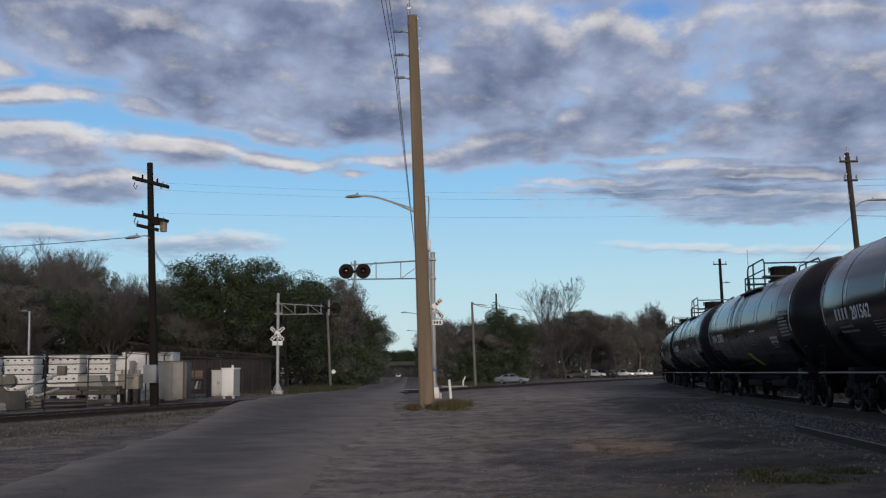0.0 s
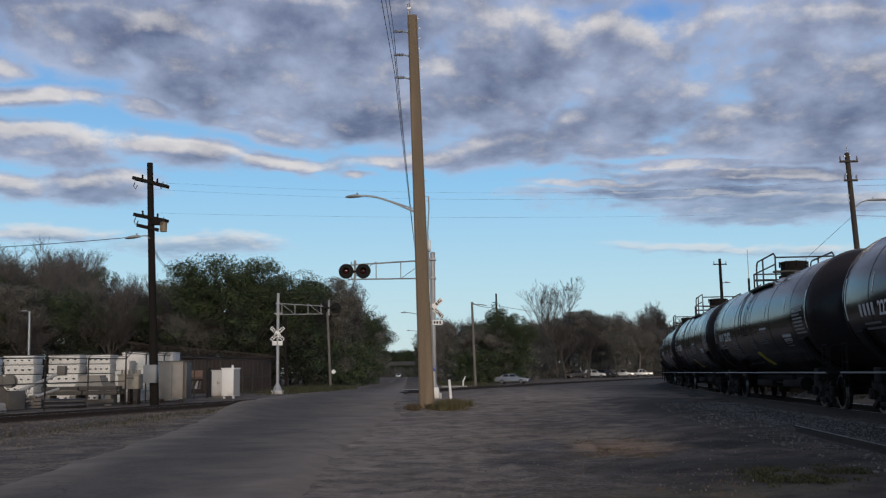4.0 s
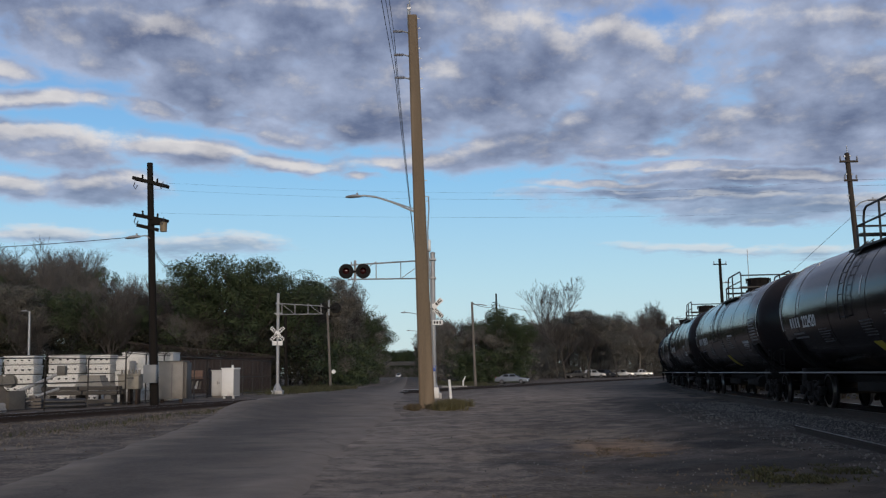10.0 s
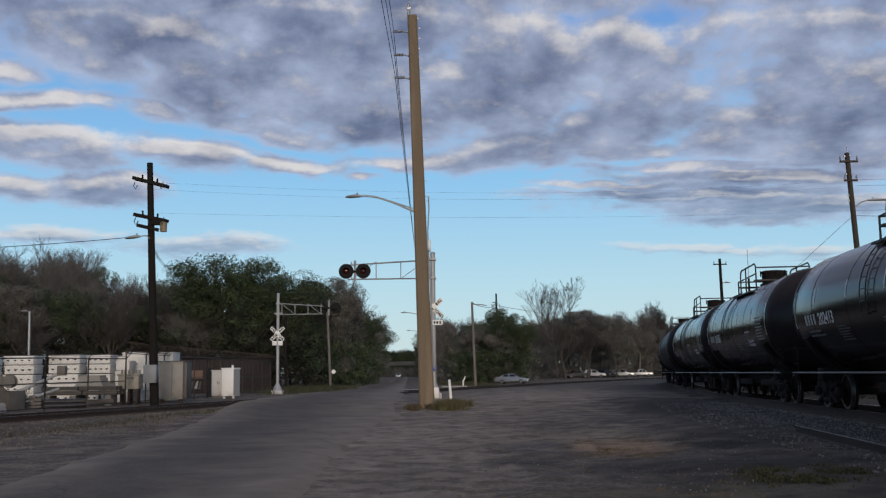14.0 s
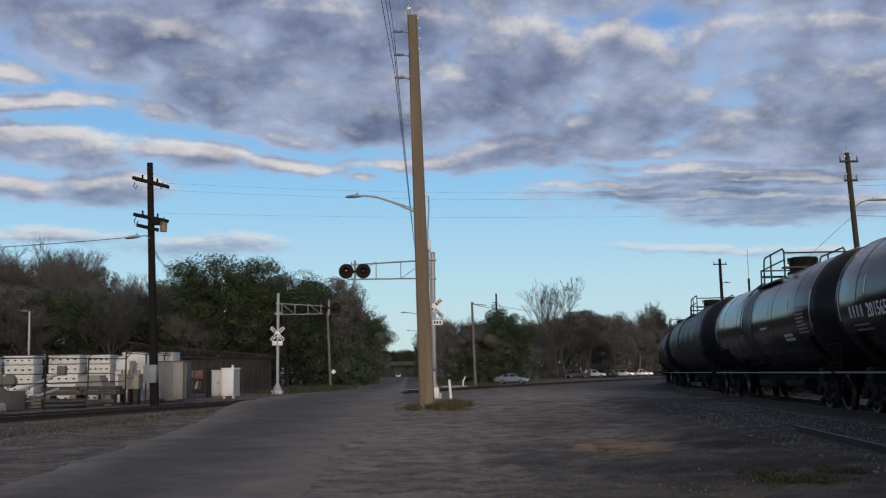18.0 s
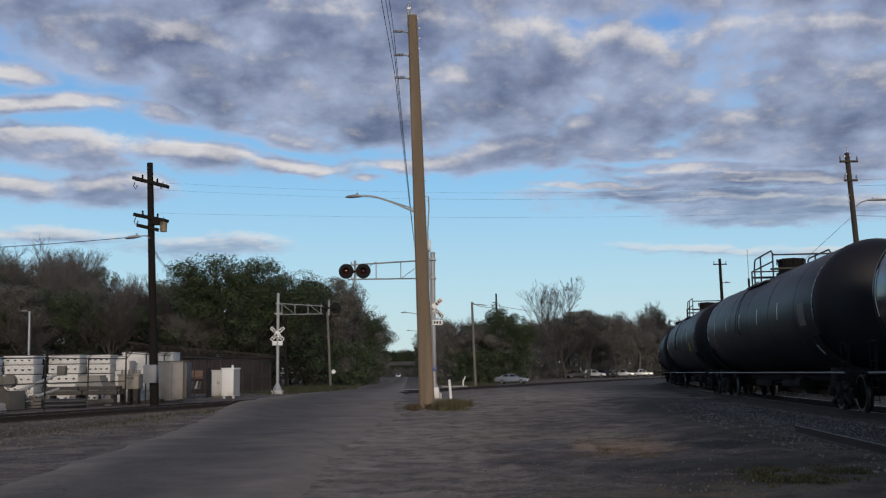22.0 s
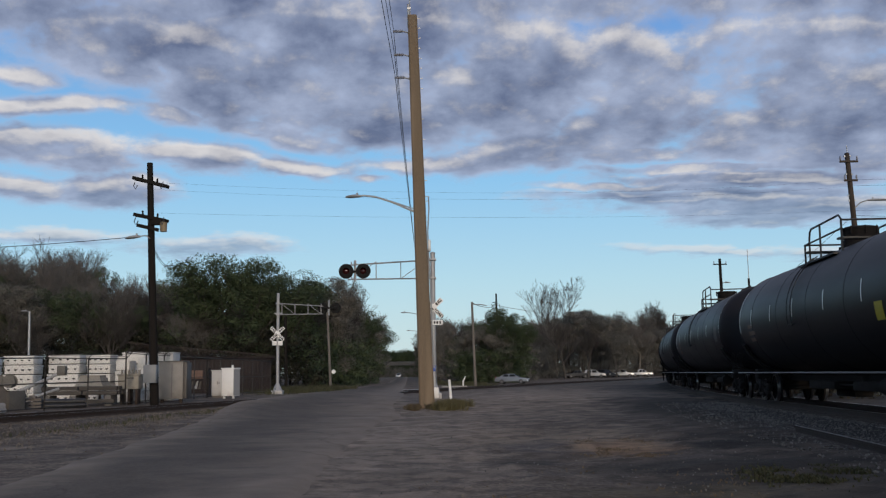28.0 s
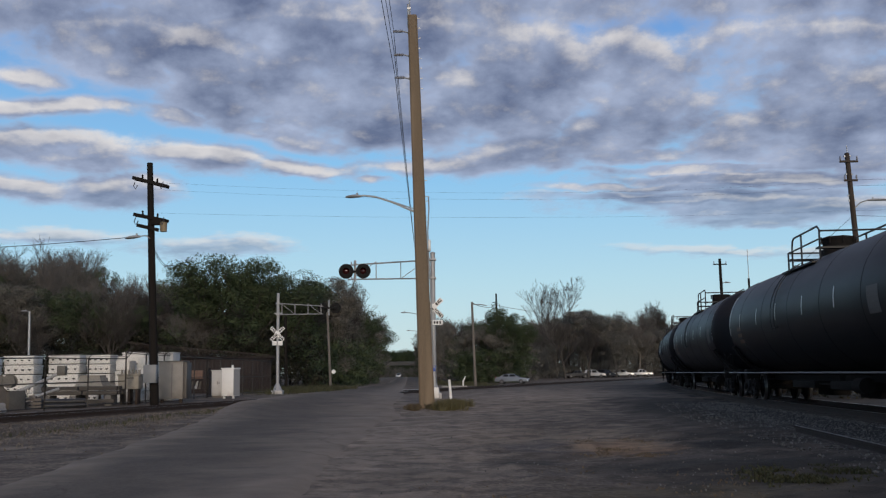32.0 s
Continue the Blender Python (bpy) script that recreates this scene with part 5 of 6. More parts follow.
def flasher(root, c, front=True):
    """A round black disc with hood and red lens."""
    bm = lathe(bmn(), [(-0.03, 0.05), (-0.03, 0.36), (0.0, 0.37), (0.02, 0.36), (0.02, 0.05)], "y", 26, c)
    d = part("flasher", bm, FLAT_BLACK, root, "round black warning light background")
    s = -1 if front else 1
    bm = bmn()
    for k in range(14):
        a0, a1 = radians(-20 + k * 220 / 14), radians(-20 + (k + 1) * 220 / 14)
        q = [c + Vector((0.18 * math.cos(a), s * y, 0.18 * math.sin(a))) for a, y in ((a0, 0.03), (a1, 0.03), (a1, 0.3 - 0.1 * (1 - math.sin(a1))), (a0, 0.3 - 0.1 * (1 - math.sin(a0))))]
        bm.faces.new([bm.verts.new(v) for v in q])
    bmesh.ops.remove_doubles(bm, verts=bm.verts[:], dist=0.001)
    bmesh.ops.solidify(bm, geom=bm.faces[:], thickness=0.008)
    part("hood", bm, FLAT_BLACK, d)
    bm = lathe(bmn(), [(0.0, 0.15), (0.04, 0.145), (0.07, 0.1), (0.085, 0.02)], "y", 18)
    part("lens", bm, RED_LENS, d, "dark red unlit lens", at=Matrix.Translation(c + Vector((0, s * 0.02, 0))) @ (Matrix.Rotation(math.pi, 4, "Z") if front else Matrix()))
    part("lamp_housing", rod(bmn(), c + Vector((0, -s * 0.02, 0)), c + Vector((0, -s * 0.22, 0)), 0.13, 0.1, 14), FLAT_BLACK, d)


def cantilever(name, base, top_z, mast_r, reach, chord_hi, chord_lo, lights, light_z, front, label):
    root = thing(name, Matrix.Translation(base), label, "crossing signal", "crossing signals")
    h = top_z - base[2]
    bm = bmn()
    rod(bm, (0, 0, 0), (0, 0, h), mast_r, mast_r * 0.9, 16)
    rod(bm, (0, 0, h), (0, 0, h + 0.06), mast_r * 1.1, mast_r * 0.5, 16)
    part("mast", bm, ALU, root, "silver painted steel mast")
    bm = bmn()
    box(bm, (0, 0, 0.12), (0.75, 0.75, 0.3), 0.03)
    rod(bm, (0, 0, 0.25), (0, 0, 0.75), 0.32, mast_r, 12)
    part("mast_base", bm, ALU, root)
    zh, zl = chord_hi - base[2], chord_lo - base[2]
    sgn = 1 if reach > 0 else -1
    for z in (zh, zl):
        for dy in (-0.16, 0.16):
            part("arm_chord", rod(bmn(), (0, dy, z), (reach, dy, z - (0.22 if z == zh else 0)), 0.02), ALU, root)
        part("mast_clamp", box(bmn(), (0, 0, z), (2.5 * mast_r, 0.42, 0.1), 0.02), ALU, root)
    n = 3
    for i in range(n + 1):
        x = reach * (i + 0.3) / (n + 0.45)
        for dy in (-0.16, 0.16):
            part("arm_strut", rod(bmn(), (x, dy, zl), (x, dy, zh - 0.06), 0.014), ALU, root)
        if i < n and i % 2 == 0:
            part("arm_brace", rod(bmn(), (x, 0, zh - 0.06), (reach * (i + 1.3) / (n + 0.45), 0, zl), 0.018), ALU, root)
    part("light_post", rod(bmn(), (lights, 0, light_z - base[2] - 0.5), (lights, 0, light_z - base[2] + 0.55), 0.06), ALU, root)
    for dx in (-0.42, 0.42):
        flasher(root, Vector((lights + dx, -0.22 if front else 0.22, light_z - base[2])), front)
    part("light_bar", box(bmn(), (lights, 0, light_z - base[2]), (0.9, 0.12, 0.12), 0.02), FLAT_BLACK, root)
    return root


sig = cantilever("crossing_signal", (-0.52, 50.0, 0.33), 7.45, 0.13, -4.2, 7.12, 6.2, -3.84, 6.58, True, "silver cantilever crossing signal with two black flasher discs")
crossbuck(sig, Vector((0.0, -0.2, 4.4)))
pl = part("track_count_plate", box(bmn(), (0.12, -0.2, 3.68), (0.68, 0.014, 0.24), 0.004), WHITE, sig)
for i in range(4):
    part("text_bar", box(bmn(), (-0.08 + i * 0.14, -0.212, 3.68), (0.09, 0.006, 0.13)), BLACK, pl)
part("blue_notice", box(bmn(), (0.0, -0.17, 1.45), (0.2, 0.012, 0.28), 0.004), plain("blue_enamel", (0.03, 0.08, 0.32), 0.4), sig, "small blue emergency notice")
part("riser", rod(bmn(), (-0.24, 0.1, 0), (-0.24, 0.1, 7.3), 0.05), ALU, sig)
part("junction_box", box(bmn(), (0.05, -0.28, 0.28), (0.36, 0.2, 0.5), 0.02), WHITE, sig, "white junction box at the foot")

sig = cantilever("crossing_signal", (-11.25, 69.0, 0.28), 7.05, 0.11, 3.05, 6.4, 5.65, 3.45, 6.05, False, "silver cantilever crossing signal with white crossbuck facing the road")
crossbuck(sig, Vector((0.0, -0.2, 4.05)))
for dx in (-0.2, 0.2):
    part("plate", box(bmn(), (dx, -0.2, 3.42), (0.3, 0.014, 0.3), 0.004), WHITE, sig)
part("side_bracket", box(bmn(), (0, 0, 5.45), (0.55, 0.1, 0.08), 0.02), ALU, sig)

post = thing("marker_post", pose(0.27, 50.0, ground_z(0.27, 50) - 0.05), "short white marker post in the grass", "post")
part("post", rod(bmn(), (0.05, 0, -0.2), (-0.04, 0, 0.98), 0.07, 0.06, 10), WHITE, post)
stub = thing("marker_post", pose(1.9, 105, 0.1), "small forked white marker post", "post")
part("post", rod(bmn(), (0, 0, -0.2), (0, 0, 0.7), 0.09, 0.08, 8), WHITE, stub)
part("fork", rod(bmn(), (0, 0, 0.65), (0.25, 0, 1.15), 0.06, 0.05, 8), WHITE, stub)


# ------------------------------------------------------------------ other poles and wires
def lamp_on_arm(root, p, d, reach, rise, size=0.6):
    p, d = Vector(p), Vector(d).normalized()
    bm = bmn()
    pipe(bm, [p, p + d * reach * 0.5 + Vector((0, 0, rise * 0.75)), p + d * reach + Vector((0, 0, rise))], 0.04)
    arm = part("lamp_arm", bm, GALV, root)
    bm = bmn()
    street_lamp_head(bm, p + d * (reach - 0.05) + Vector((0, 0, rise)), d, size)
    part("lamp_head", bm, ALU, arm)


BROWN_POLE = surf("brown_pole_wood", (0.035, 0.028, 0.023), (0.07, 0.057, 0.047), 0.85, 0, 2, 30, 0.4, stretch=(4, 4, 0.4), spec=0.15)
root, d = wood_pole("utility_pole", (25.0, 60, 0.1), (24.35, 60, 14.4), 0.2, 0.14, BROWN_POLE, "dark brown utility pole behind the train with a lamp arm")
for z, w in ((13.75, 1.1), (12.6, 0.8)):
    p = d * (z / d.z)
    arm = part("crossarm", box(bmn(), p + Vector((0, -0.16, 0)), (w, 0.1, 0.12), 0.01), BROWN_POLE, root)
    for x in (-w / 2 + 0.05, w / 2 - 0.05):
        part("pin_insulator", lathe(bmn(), [(0, 0.04), (0.1, 0.07), (0.16, 0.04), (0.22, 0.06), (0.28, 0.02)], "z", 8, p + Vector((x, -0.16, 0.06))), PORCELAIN, arm)
for z in (14.1, 13.0, 11.7, 11.4):
    part("bolt_clamp", box(bmn(), d * (z / d.z), (0.42, 0.14, 0.07)), GALV, root)
part("top_pin", rod(bmn(), d + Vector((0.02, 0, -0.2)), d + Vector((0.02, 0, 0.45)), 0.03), GALV, root)
lamp_on_arm(root, d * (10.85 / d.z), (1, -0.1, 0), 0.9, 0.55, 1.15)

root, d = wood_pole("utility_pole", (30.3, 110, 0.1), (30.1, 110, 13.6), 0.22, 0.15, DARK_WOOD, "distant dark utility pole with a small lamp")
part("crossarm", box(bmn(), d * 0.955, (1.5, 0.12, 0.12), 0.01), DARK_WOOD, root)
for x in (-0.65, 0.65):
    part("pin_insulator", rod(bmn(), d * 0.955 + Vector((x, 0, 0.05)), d * 0.955 + Vector((x, 0, 0.35)), 0.06, 0.03), PORCELAIN, root)
lamp_on_arm(root, d * 0.8, (1, 0, 0), 0.4, 0.1, 0.6)
root, d = wood_pole("antenna_mast", (33.2, 110, 0.1), (33.15, 110, 14.6), 0.09, 0.03, GALV, "slim grey antenna mast")
part("antenna_base", rod(bmn(), (0, 0, 0), d * 0.78, 0.13, 0.12, 8), DARK_WOOD, root)

root, d = wood_pole("utility_pole", (3.1, 102.6, 0.1), (2.85, 102.6, 8.7), 0.15, 0.11, GREY_WOOD, "slim grey pole with a lamp beyond the track")
bm = bmn()
pipe(bm, [d * 0.97, d * 0.97 + Vector((0.9, 0.3, 0.02)), d * 0.97 + Vector((1.5, 0.6, -0.1))], 0.05)
part("lamp_arm", bm, GALV, root)
root, d = wood_pole("utility_pole", (9.1, 173, 0.0), (8.95, 173, 15.0), 0.2, 0.14, DARK_WOOD, "dark wooden pole rising out of the trees")
for f in (0.9, 0.83):
    part("crossarm", box(bmn(), d * f + Vector((-0.3, 0, 0)), (0.8, 0.1, 0.1), 0.01), DARK_WOOD, root)
root, d = wood_pole("utility_pole", (-10.55, 95, 0.2), (-10.9, 95, 7.9), 0.13, 0.1, GREY_WOOD, "leaning grey wooden pole by the road")
part("sign_plate", rod(bmn(), (0.28, -0.2, 1.65), (0.28, -0.23, 1.65), 0.2, n=14), WHITE, root, "small round white plate")
root, d = wood_pole("utility_pole", (-13.6, 88, 0.2), (-13.7, 88, 6.6), 0.14, 0.12, DARK_WOOD, "thin dark pole among the bushes")
for x, y, z in ((-2.62, 110, 8.2), (-3.85, 160, 8.4)):
    root, d = wood_pole("street_lamp", (x, y, 0.2), (x, y, z), 0.12, 0.09, GALV, "slim street lamp far along the road", "street lamps along the road")
    lamp_on_arm(root, d * 0.96, (-1, 0, 0), 1.5, 0.28, 0.5)
root, d = wood_pole("street_lamp", (-39.8, 98, 0.3), (-39.95, 98, 8.0), 0.14, 0.1, GALV, "pale yard lamp post in front of the wood")
lamp_on_arm(root, d * 0.99, (-1, 0, 0), 0.3, 0.1, 0.5)

LP = (-13.0, 44.6)
for i, (x0, z0, x1, z1, sag) in enumerate(((0.7, 10.1, -0.4, 12.75, 0.6), (-0.3, 9.85, 0.4, 12.4, 0.65), (0.3, 8.75, 0.0, 10.9, 0.3))):
    wire("cross_wire", [(LP[0] + x0, LP[1], z0), (24.4 + x1, 60, z1)], 0.003, sag)
    wire("cross_wire", [(24.4 + x1, 60, z1), (60, 52, z1 + 0.5)], 0.008, 0.4)
wire("service_wire", [(LP[0], LP[1], 7.75), (-36, 50, 7.9)], 0.016, 0.3)
for dx in (0, 0.35):
    wire("guy_wire", [(LP[0], LP[1], 7.6), (-27 + dx, 99, 12.4)], 0.02, 0.5)
wire("guy_wire", [(24.5, 60, 10.6), (18.5, 62, 5.0)], 0.012, 0)
wire("far_wire", [(2.9, 102.6, 8.6), (8.9, 173, 13.0), (34, 215, 12.8), (62, 240, 10.5)], 0.035, 0.4)
wire("lamp_wire", [(24.4, 60, 10.6), (40, 58, 10.4)], 0.014, 0.2)


# ------------------------------------------------------------------ the yard behind the fence
CRATE = surf("dirty_white_plastic", (0.5, 0.49, 0.46), (0.66, 0.65, 0.62), 0.6, 0, 2.5, 30, 0.05, c3=(0.36, 0.34, 0.31), island=0.2)
HOLE = plain("dark_hole", (0.02, 0.02, 0.02), 0.9)
GREYBOX = surf("drab_grey_metal", (0.085, 0.08, 0.07), (0.14, 0.13, 0.115), 0.6, 0.1, 2, 30, 0.05, c3=(0.1, 0.085, 0.07))


def px(a, y):
    """x of a bearing slope at the distance y."""
    return a * y


def crate_stack(x0, x1, y, top, n, deep=1.2, solid=False):
    g = ground_z(x0, y)
    root = thing("crate_stack", pose((x0 + x1) / 2, y, g), "stack of dirty white plastic crates" if not solid else "stack of plain white blocks", "crates", "stacked crates in the yard")
    w, h = x1 - x0, (top - g) / n
    for i in range(n):
        jx, jy = random.uniform(-0.03, 0.03), random.uniform(-0.03, 0.03)
        b = part("crate", box(bmn(), (jx, jy, h * (i + 0.5)), (w, deep, h - 0.055), 0.035), CRATE, root)
        part("lip", box(bmn(), (jx, jy, h * (i + 0.9)), (w + 0.05, deep + 0.05, 0.07), 0.012), CRATE, b)
        if not solid:
            for k in range(4):
                bm = rod(bmn(), (jx - w * 0.36 + k * w * 0.24, jy - deep / 2 - 0.004, h * (i + 0.55)), (jx - w * 0.36 + k * w * 0.24, jy - deep / 2 + 0.02, h * (i + 0.5)), 0.07, n=8)
                part("vent_hole", bm, HOLE, b)
    return root


D = 52.0
crate_stack(px(-0.450, D), px(-0.437, D), D, 2.65, 5)
crate_stack(px(-0.4255, D), px(-0.397, D), D, 2.68, 5)
crate_stack(px(-0.384, D), px(-0.354, D), D, 2.7, 5, 1.0)
crate_stack(px(-0.346, D), px(-0.3235, D), D, 2.68, 5)
crate_stack(px(-0.323, D + 1.5), px(-0.306, D + 1.5), D + 1.5, 2.65, 5, 1.2, True)
crate_stack(px(-0.311, D), px(-0.289, D), D, 2.82, 4, 1.4, True)
crate_stack(px(-0.296, D - 1.6), px(-0.282, D - 1.6), D - 1.6, 2.55, 4, 1.2, True)
crate_stack(px(-0.283, D + 1), px(-0.262, D + 1), D + 1, 2.82, 4, 1.4, True)
crate_stack(px(-0.318, D - 2), px(-0.305, D - 2), D - 2, 2.35, 4, 1.0, True)

cab = thing("equipment_cabinet", pose(px(-0.2645, 49), 49, ground_z(-13, 49)), "large dusty pale grey equipment cabinet on legs", "cabinet")
DUSTY = surf("dusty_pale_metal", (0.17, 0.16, 0.145), (0.27, 0.255, 0.235), 0.7, 0, 2.5, 30, 0.1, c3=(0.13, 0.115, 0.1))
part("body", box(bmn(), (0, 0, 1.05), (1.15, 1.0, 1.75), 0.03), DUSTY, cab)
part("side_panel", box(bmn(), (0.66, 0, 1.05), (0.16, 0.9, 1.7), 0.02), surf("dark_panel", (0.05, 0.045, 0.04), (0.09, 0.08, 0.07), 0.6), cab, "darker side panel")
part("door_seam", box(bmn(), (0.05, -0.505, 1.05), (0.015, 0.01, 1.6)), BLACK, cab)
part("roof", box(bmn(), (0, 0, 1.95), (1.25, 1.1, 0.06), 0.02), GREYBOX, cab)
for sx in (-0.45, 0.45):
    part("leg", box(bmn(), (sx, -0.3, 0.1), (0.12, 0.12, 0.22)), RUST, cab)

tr = thing("yard_transformer", pose(px(-0.3065, 47), 47, ground_z(-14, 47)), "old tan transformer with ribbed top bushings", "transformer")
TAN = surf("faded_tan_enamel", (0.18, 0.165, 0.135), (0.27, 0.25, 0.21), 0.6, 0, 3, 40, 0.06, c3=(0.12, 0.09, 0.06))
part("body", box(bmn(), (0, 0, 1.0), (0.95, 0.7, 0.62), 0.04), TAN, tr)
part("lid", box(bmn(), (0, 0, 1.34), (1.05, 0.8, 0.08), 0.02), TAN, tr)
for i in range(6):
    part("bushing", lathe(bmn(), [(1.37, 0.05), (1.42, 0.07), (1.47, 0.045), (1.52, 0.065), (1.57, 0.02)], "z", 8, (-0.4 + i * 0.16, 0, 0)), TAN, tr)
for sx in (-0.35, 0.0, 0.35):
    part("leg", box(bmn(), (sx, 0, 0.35), (0.1, 0.5, 0.72), 0.01), RUST, tr)

cab = thing("signal_cabinet", pose(-12.0, 57.5, ground_z(-12, 57), 0, 0, -17), "white steel signal cabinet beside the track", "cabinet")
part("body", box(bmn(), (0, 0, 0.88), (0.72, 0.75, 1.5), 0.02), WHITE, cab)
part("side", box(bmn(), (0.37, 0, 0.88), (0.02, 0.7, 1.45)), surf("grey_side", (0.25, 0.25, 0.25), (0.32, 0.32, 0.31), 0.6), cab, "grey side panel")
part("roof", box(bmn(), (0, 0, 1.66), (0.8, 0.84, 0.06), 0.02), WHITE, cab)
part("vent", rod(bmn(), (0.1, 0, 1.68), (0.1, 0, 1.85), 0.06), WHITE, cab)
for sx in (-0.28, 0.28):
    part("leg", box(bmn(), (sx, -0.2, 0.06), (0.1, 0.1, 0.2)), WHITE, cab)

cab = thing("relay_cabinet", pose(px(-0.2195, 60), 60, ground_z(-13, 60)), "pale grey two-door relay cabinet on a low plinth", "cabinet")
PALE_STEEL = surf("pale_grey_enamel", (0.36, 0.36, 0.35), (0.48, 0.475, 0.46), 0.6, 0, 2.5, 30, 0.05, c3=(0.27, 0.26, 0.24))
part("body", box(bmn(), (0, 0, 0.82), (0.8, 0.7, 1.42), 0.03), PALE_STEEL, cab)
part("plinth", box(bmn(), (0, 0, 0.06), (0.72, 0.6, 0.14), 0.01), GREY_WOOD, cab)
part("roof", box(bmn(), (0, 0, 1.56), (0.88, 0.8, 0.06), 0.02), PALE_STEEL, cab)
for sx in (-0.19, 0.19):
    door = part("door", box(bmn(), (sx, -0.36, 0.82), (0.36, 0.03, 1.3), 0.01), PALE_STEEL, cab)
    part("handle", box(bmn(), (sx * 0.25, -0.385, 0.85), (0.03, 0.03, 0.16), 0.006), BLACK, door)

hut = thing("rusty_shed", pose(px(-0.213, 76), 76, ground_z(-16, 76)), "low rusty brown shed wall behind the fence", "shed")
RUSTWALL = surf("rusty_brown_sheet", (0.014, 0.0095, 0.009), (0.028, 0.018, 0.016), 0.8, 0.1, 1.5, 20, 0.2)
for i in range(24):
    part("sheet", box(bmn(), (-3.3 + i * 0.28, 0.02 * (i % 2), 1.25), (0.27, 0.06, 2.5), 0.01), RUSTWALL, hut)
part("roof", box(bmn(), (0, 1.2, 2.55), (7.0, 2.8, 0.08), 0.01, Euler((radians(-3), 0, 0)).to_matrix()), RUSTWALL, hut)
tool = thing("tool_shelf", pose(px(-0.243, 62), 62, ground_z(-15, 62)), "cluttered shelf with brown boxes and pale bundles", "shelf")
for z in (0.45, 1.05):
    part("shelf", box(bmn(), (0, 0, z), (1.7, 0.6, 0.05)), RUST, tool)
part("board", box(bmn(), (0.1, -0.05, 1.35), (0.75, 0.3, 0.5), 0.02), surf("brown_board", (0.16, 0.09, 0.06), (0.22, 0.13, 0.09), 0.7), tool)
for i in range(5):
    part("bundle", rod(bmn(), (-0.7 + i * 0.24, -0.1, 0.5), (-0.62 + i * 0.24 + random.uniform(-0.1, 0.1), -0.1, 0.95), 0.09, 0.05, 8), CRATE if i % 2 else GREY_WOOD, tool)
for sx in (-0.82, 0.82):
    part("upright", box(bmn(), (sx, 0, 0.85), (0.07, 0.55, 1.7)), RUST, tool)
part("notice", box(bmn(), (-0.75, -0.32, 1.15), (0.28, 0.012, 0.55), 0.004), WHITE, tool, "small white notice board")

# timber racks
OLD_BEAM = surf("old_beam_wood", (0.04, 0.035, 0.03), (0.1, 0.09, 0.078), 0.9, 0, 3, 30, 0.3, stretch=(0.4, 4, 4))
for k, (a, y, w, hgt) in enumerate(((-0.372, 45.5, 1.6, 0.75), (-0.341, 45.8, 2.0, 0.85))):
    rk = thing("timber_rack", pose(px(a, y), y, ground_z(-15, y)), "weathered beams stacked on concrete blocks", "timber stack")
    for sx in (-w * 0.36, w * 0.36):
        part("block", box(bmn(), (sx, 0, 0.22), (0.3, 0.9, 0.46), 0.03), surf("block_grey", (0.11, 0.105, 0.095), (0.17, 0.16, 0.15), 0.85), rk)
    for i in range(4):
        part("beam", box(bmn(), (random.uniform(-0.1, 0.1), -0.36 + i * 0.24, 0.56), (w * 1.1, 0.2, 0.18), 0.015), OLD_BEAM, rk)
    for i in range(3):
        part("beam", box(bmn(), (random.uniform(-0.15, 0.15), -0.28 + i * 0.26, 0.76), (w, 0.2, 0.18), 0.015), OLD_BEAM, rk)
    part("beam", box(bmn(), (0, -0.5, 0.2), (w * 1.05, 0.16, 0.16), 0.015), OLD_BEAM, rk)

# boom trailer
tl = thing("boom_trailer", pose(px(-0.405, 43.5), 43.5, ground_z(-17, 43.5)), "grey trailer with a long tilted boom and winch wheels", "trailer")
part("boom", rod(bmn(), (-0.9, 0, 0.5), (1.3, 0, 1.45), 0.075, 0.065, 12), ALU, tl, "pale grey tube boom")
part("boom_head", box(bmn(), (1.36, 0, 1.55), (0.36, 0.3, 0.42), 0.04), GREYBOX, tl)
part("strut", rod(bmn(), (0.0, -0.1, 0.35), (1.3, -0.1, 0.8), 0.06, 0.06, 10), ALU, tl)
part("chassis", box(bmn(), (-0.9, 0, 0.42), (2.6, 0.7, 0.16), 0.02), GREYBOX, tl)
part("tow_bar", rod(bmn(), (-2.2, 0, 0.45), (-3.2, 0, 0.35), 0.06), GREYBOX, tl)
for x in (-1.35, -0.55):
    part("wheel", lathe(bmn(), [(-0.5, 0.1), (-0.5, 0.26), (-0.46, 0.34), (-0.34, 0.34), (-0.3, 0.26), (-0.3, 0.1)], "y", 20, (x, 0, 0.34)), BLACK, tl, "black rubber tyre")
for x in (-1.25, -0.75):
    part("winch_drum", lathe(bmn(), [(-0.36, 0.06), (-0.36, 0.27), (-0.32, 0.28), (-0.3, 0.12), (-0.1, 0.12), (-0.08, 0.28), (-0.04, 0.27), (-0.04, 0.06)], "y", 18, (x, 0, 1.12)), GREYBOX, tl)
for i in range(7):
    a = random.uniform(-1.9, 0.2)
    part("hose", pipe(bmn(), [(a, -0.38, 0.3), (a + random.uniform(-0.3, 0.3), -0.45, random.uniform(0.5, 0.9)), (a + random.uniform(-0.5, 0.5), -0.38, random.uniform(0.3, 0.7))], 0.035), CRATE if i % 3 == 0 else ALU, tl)


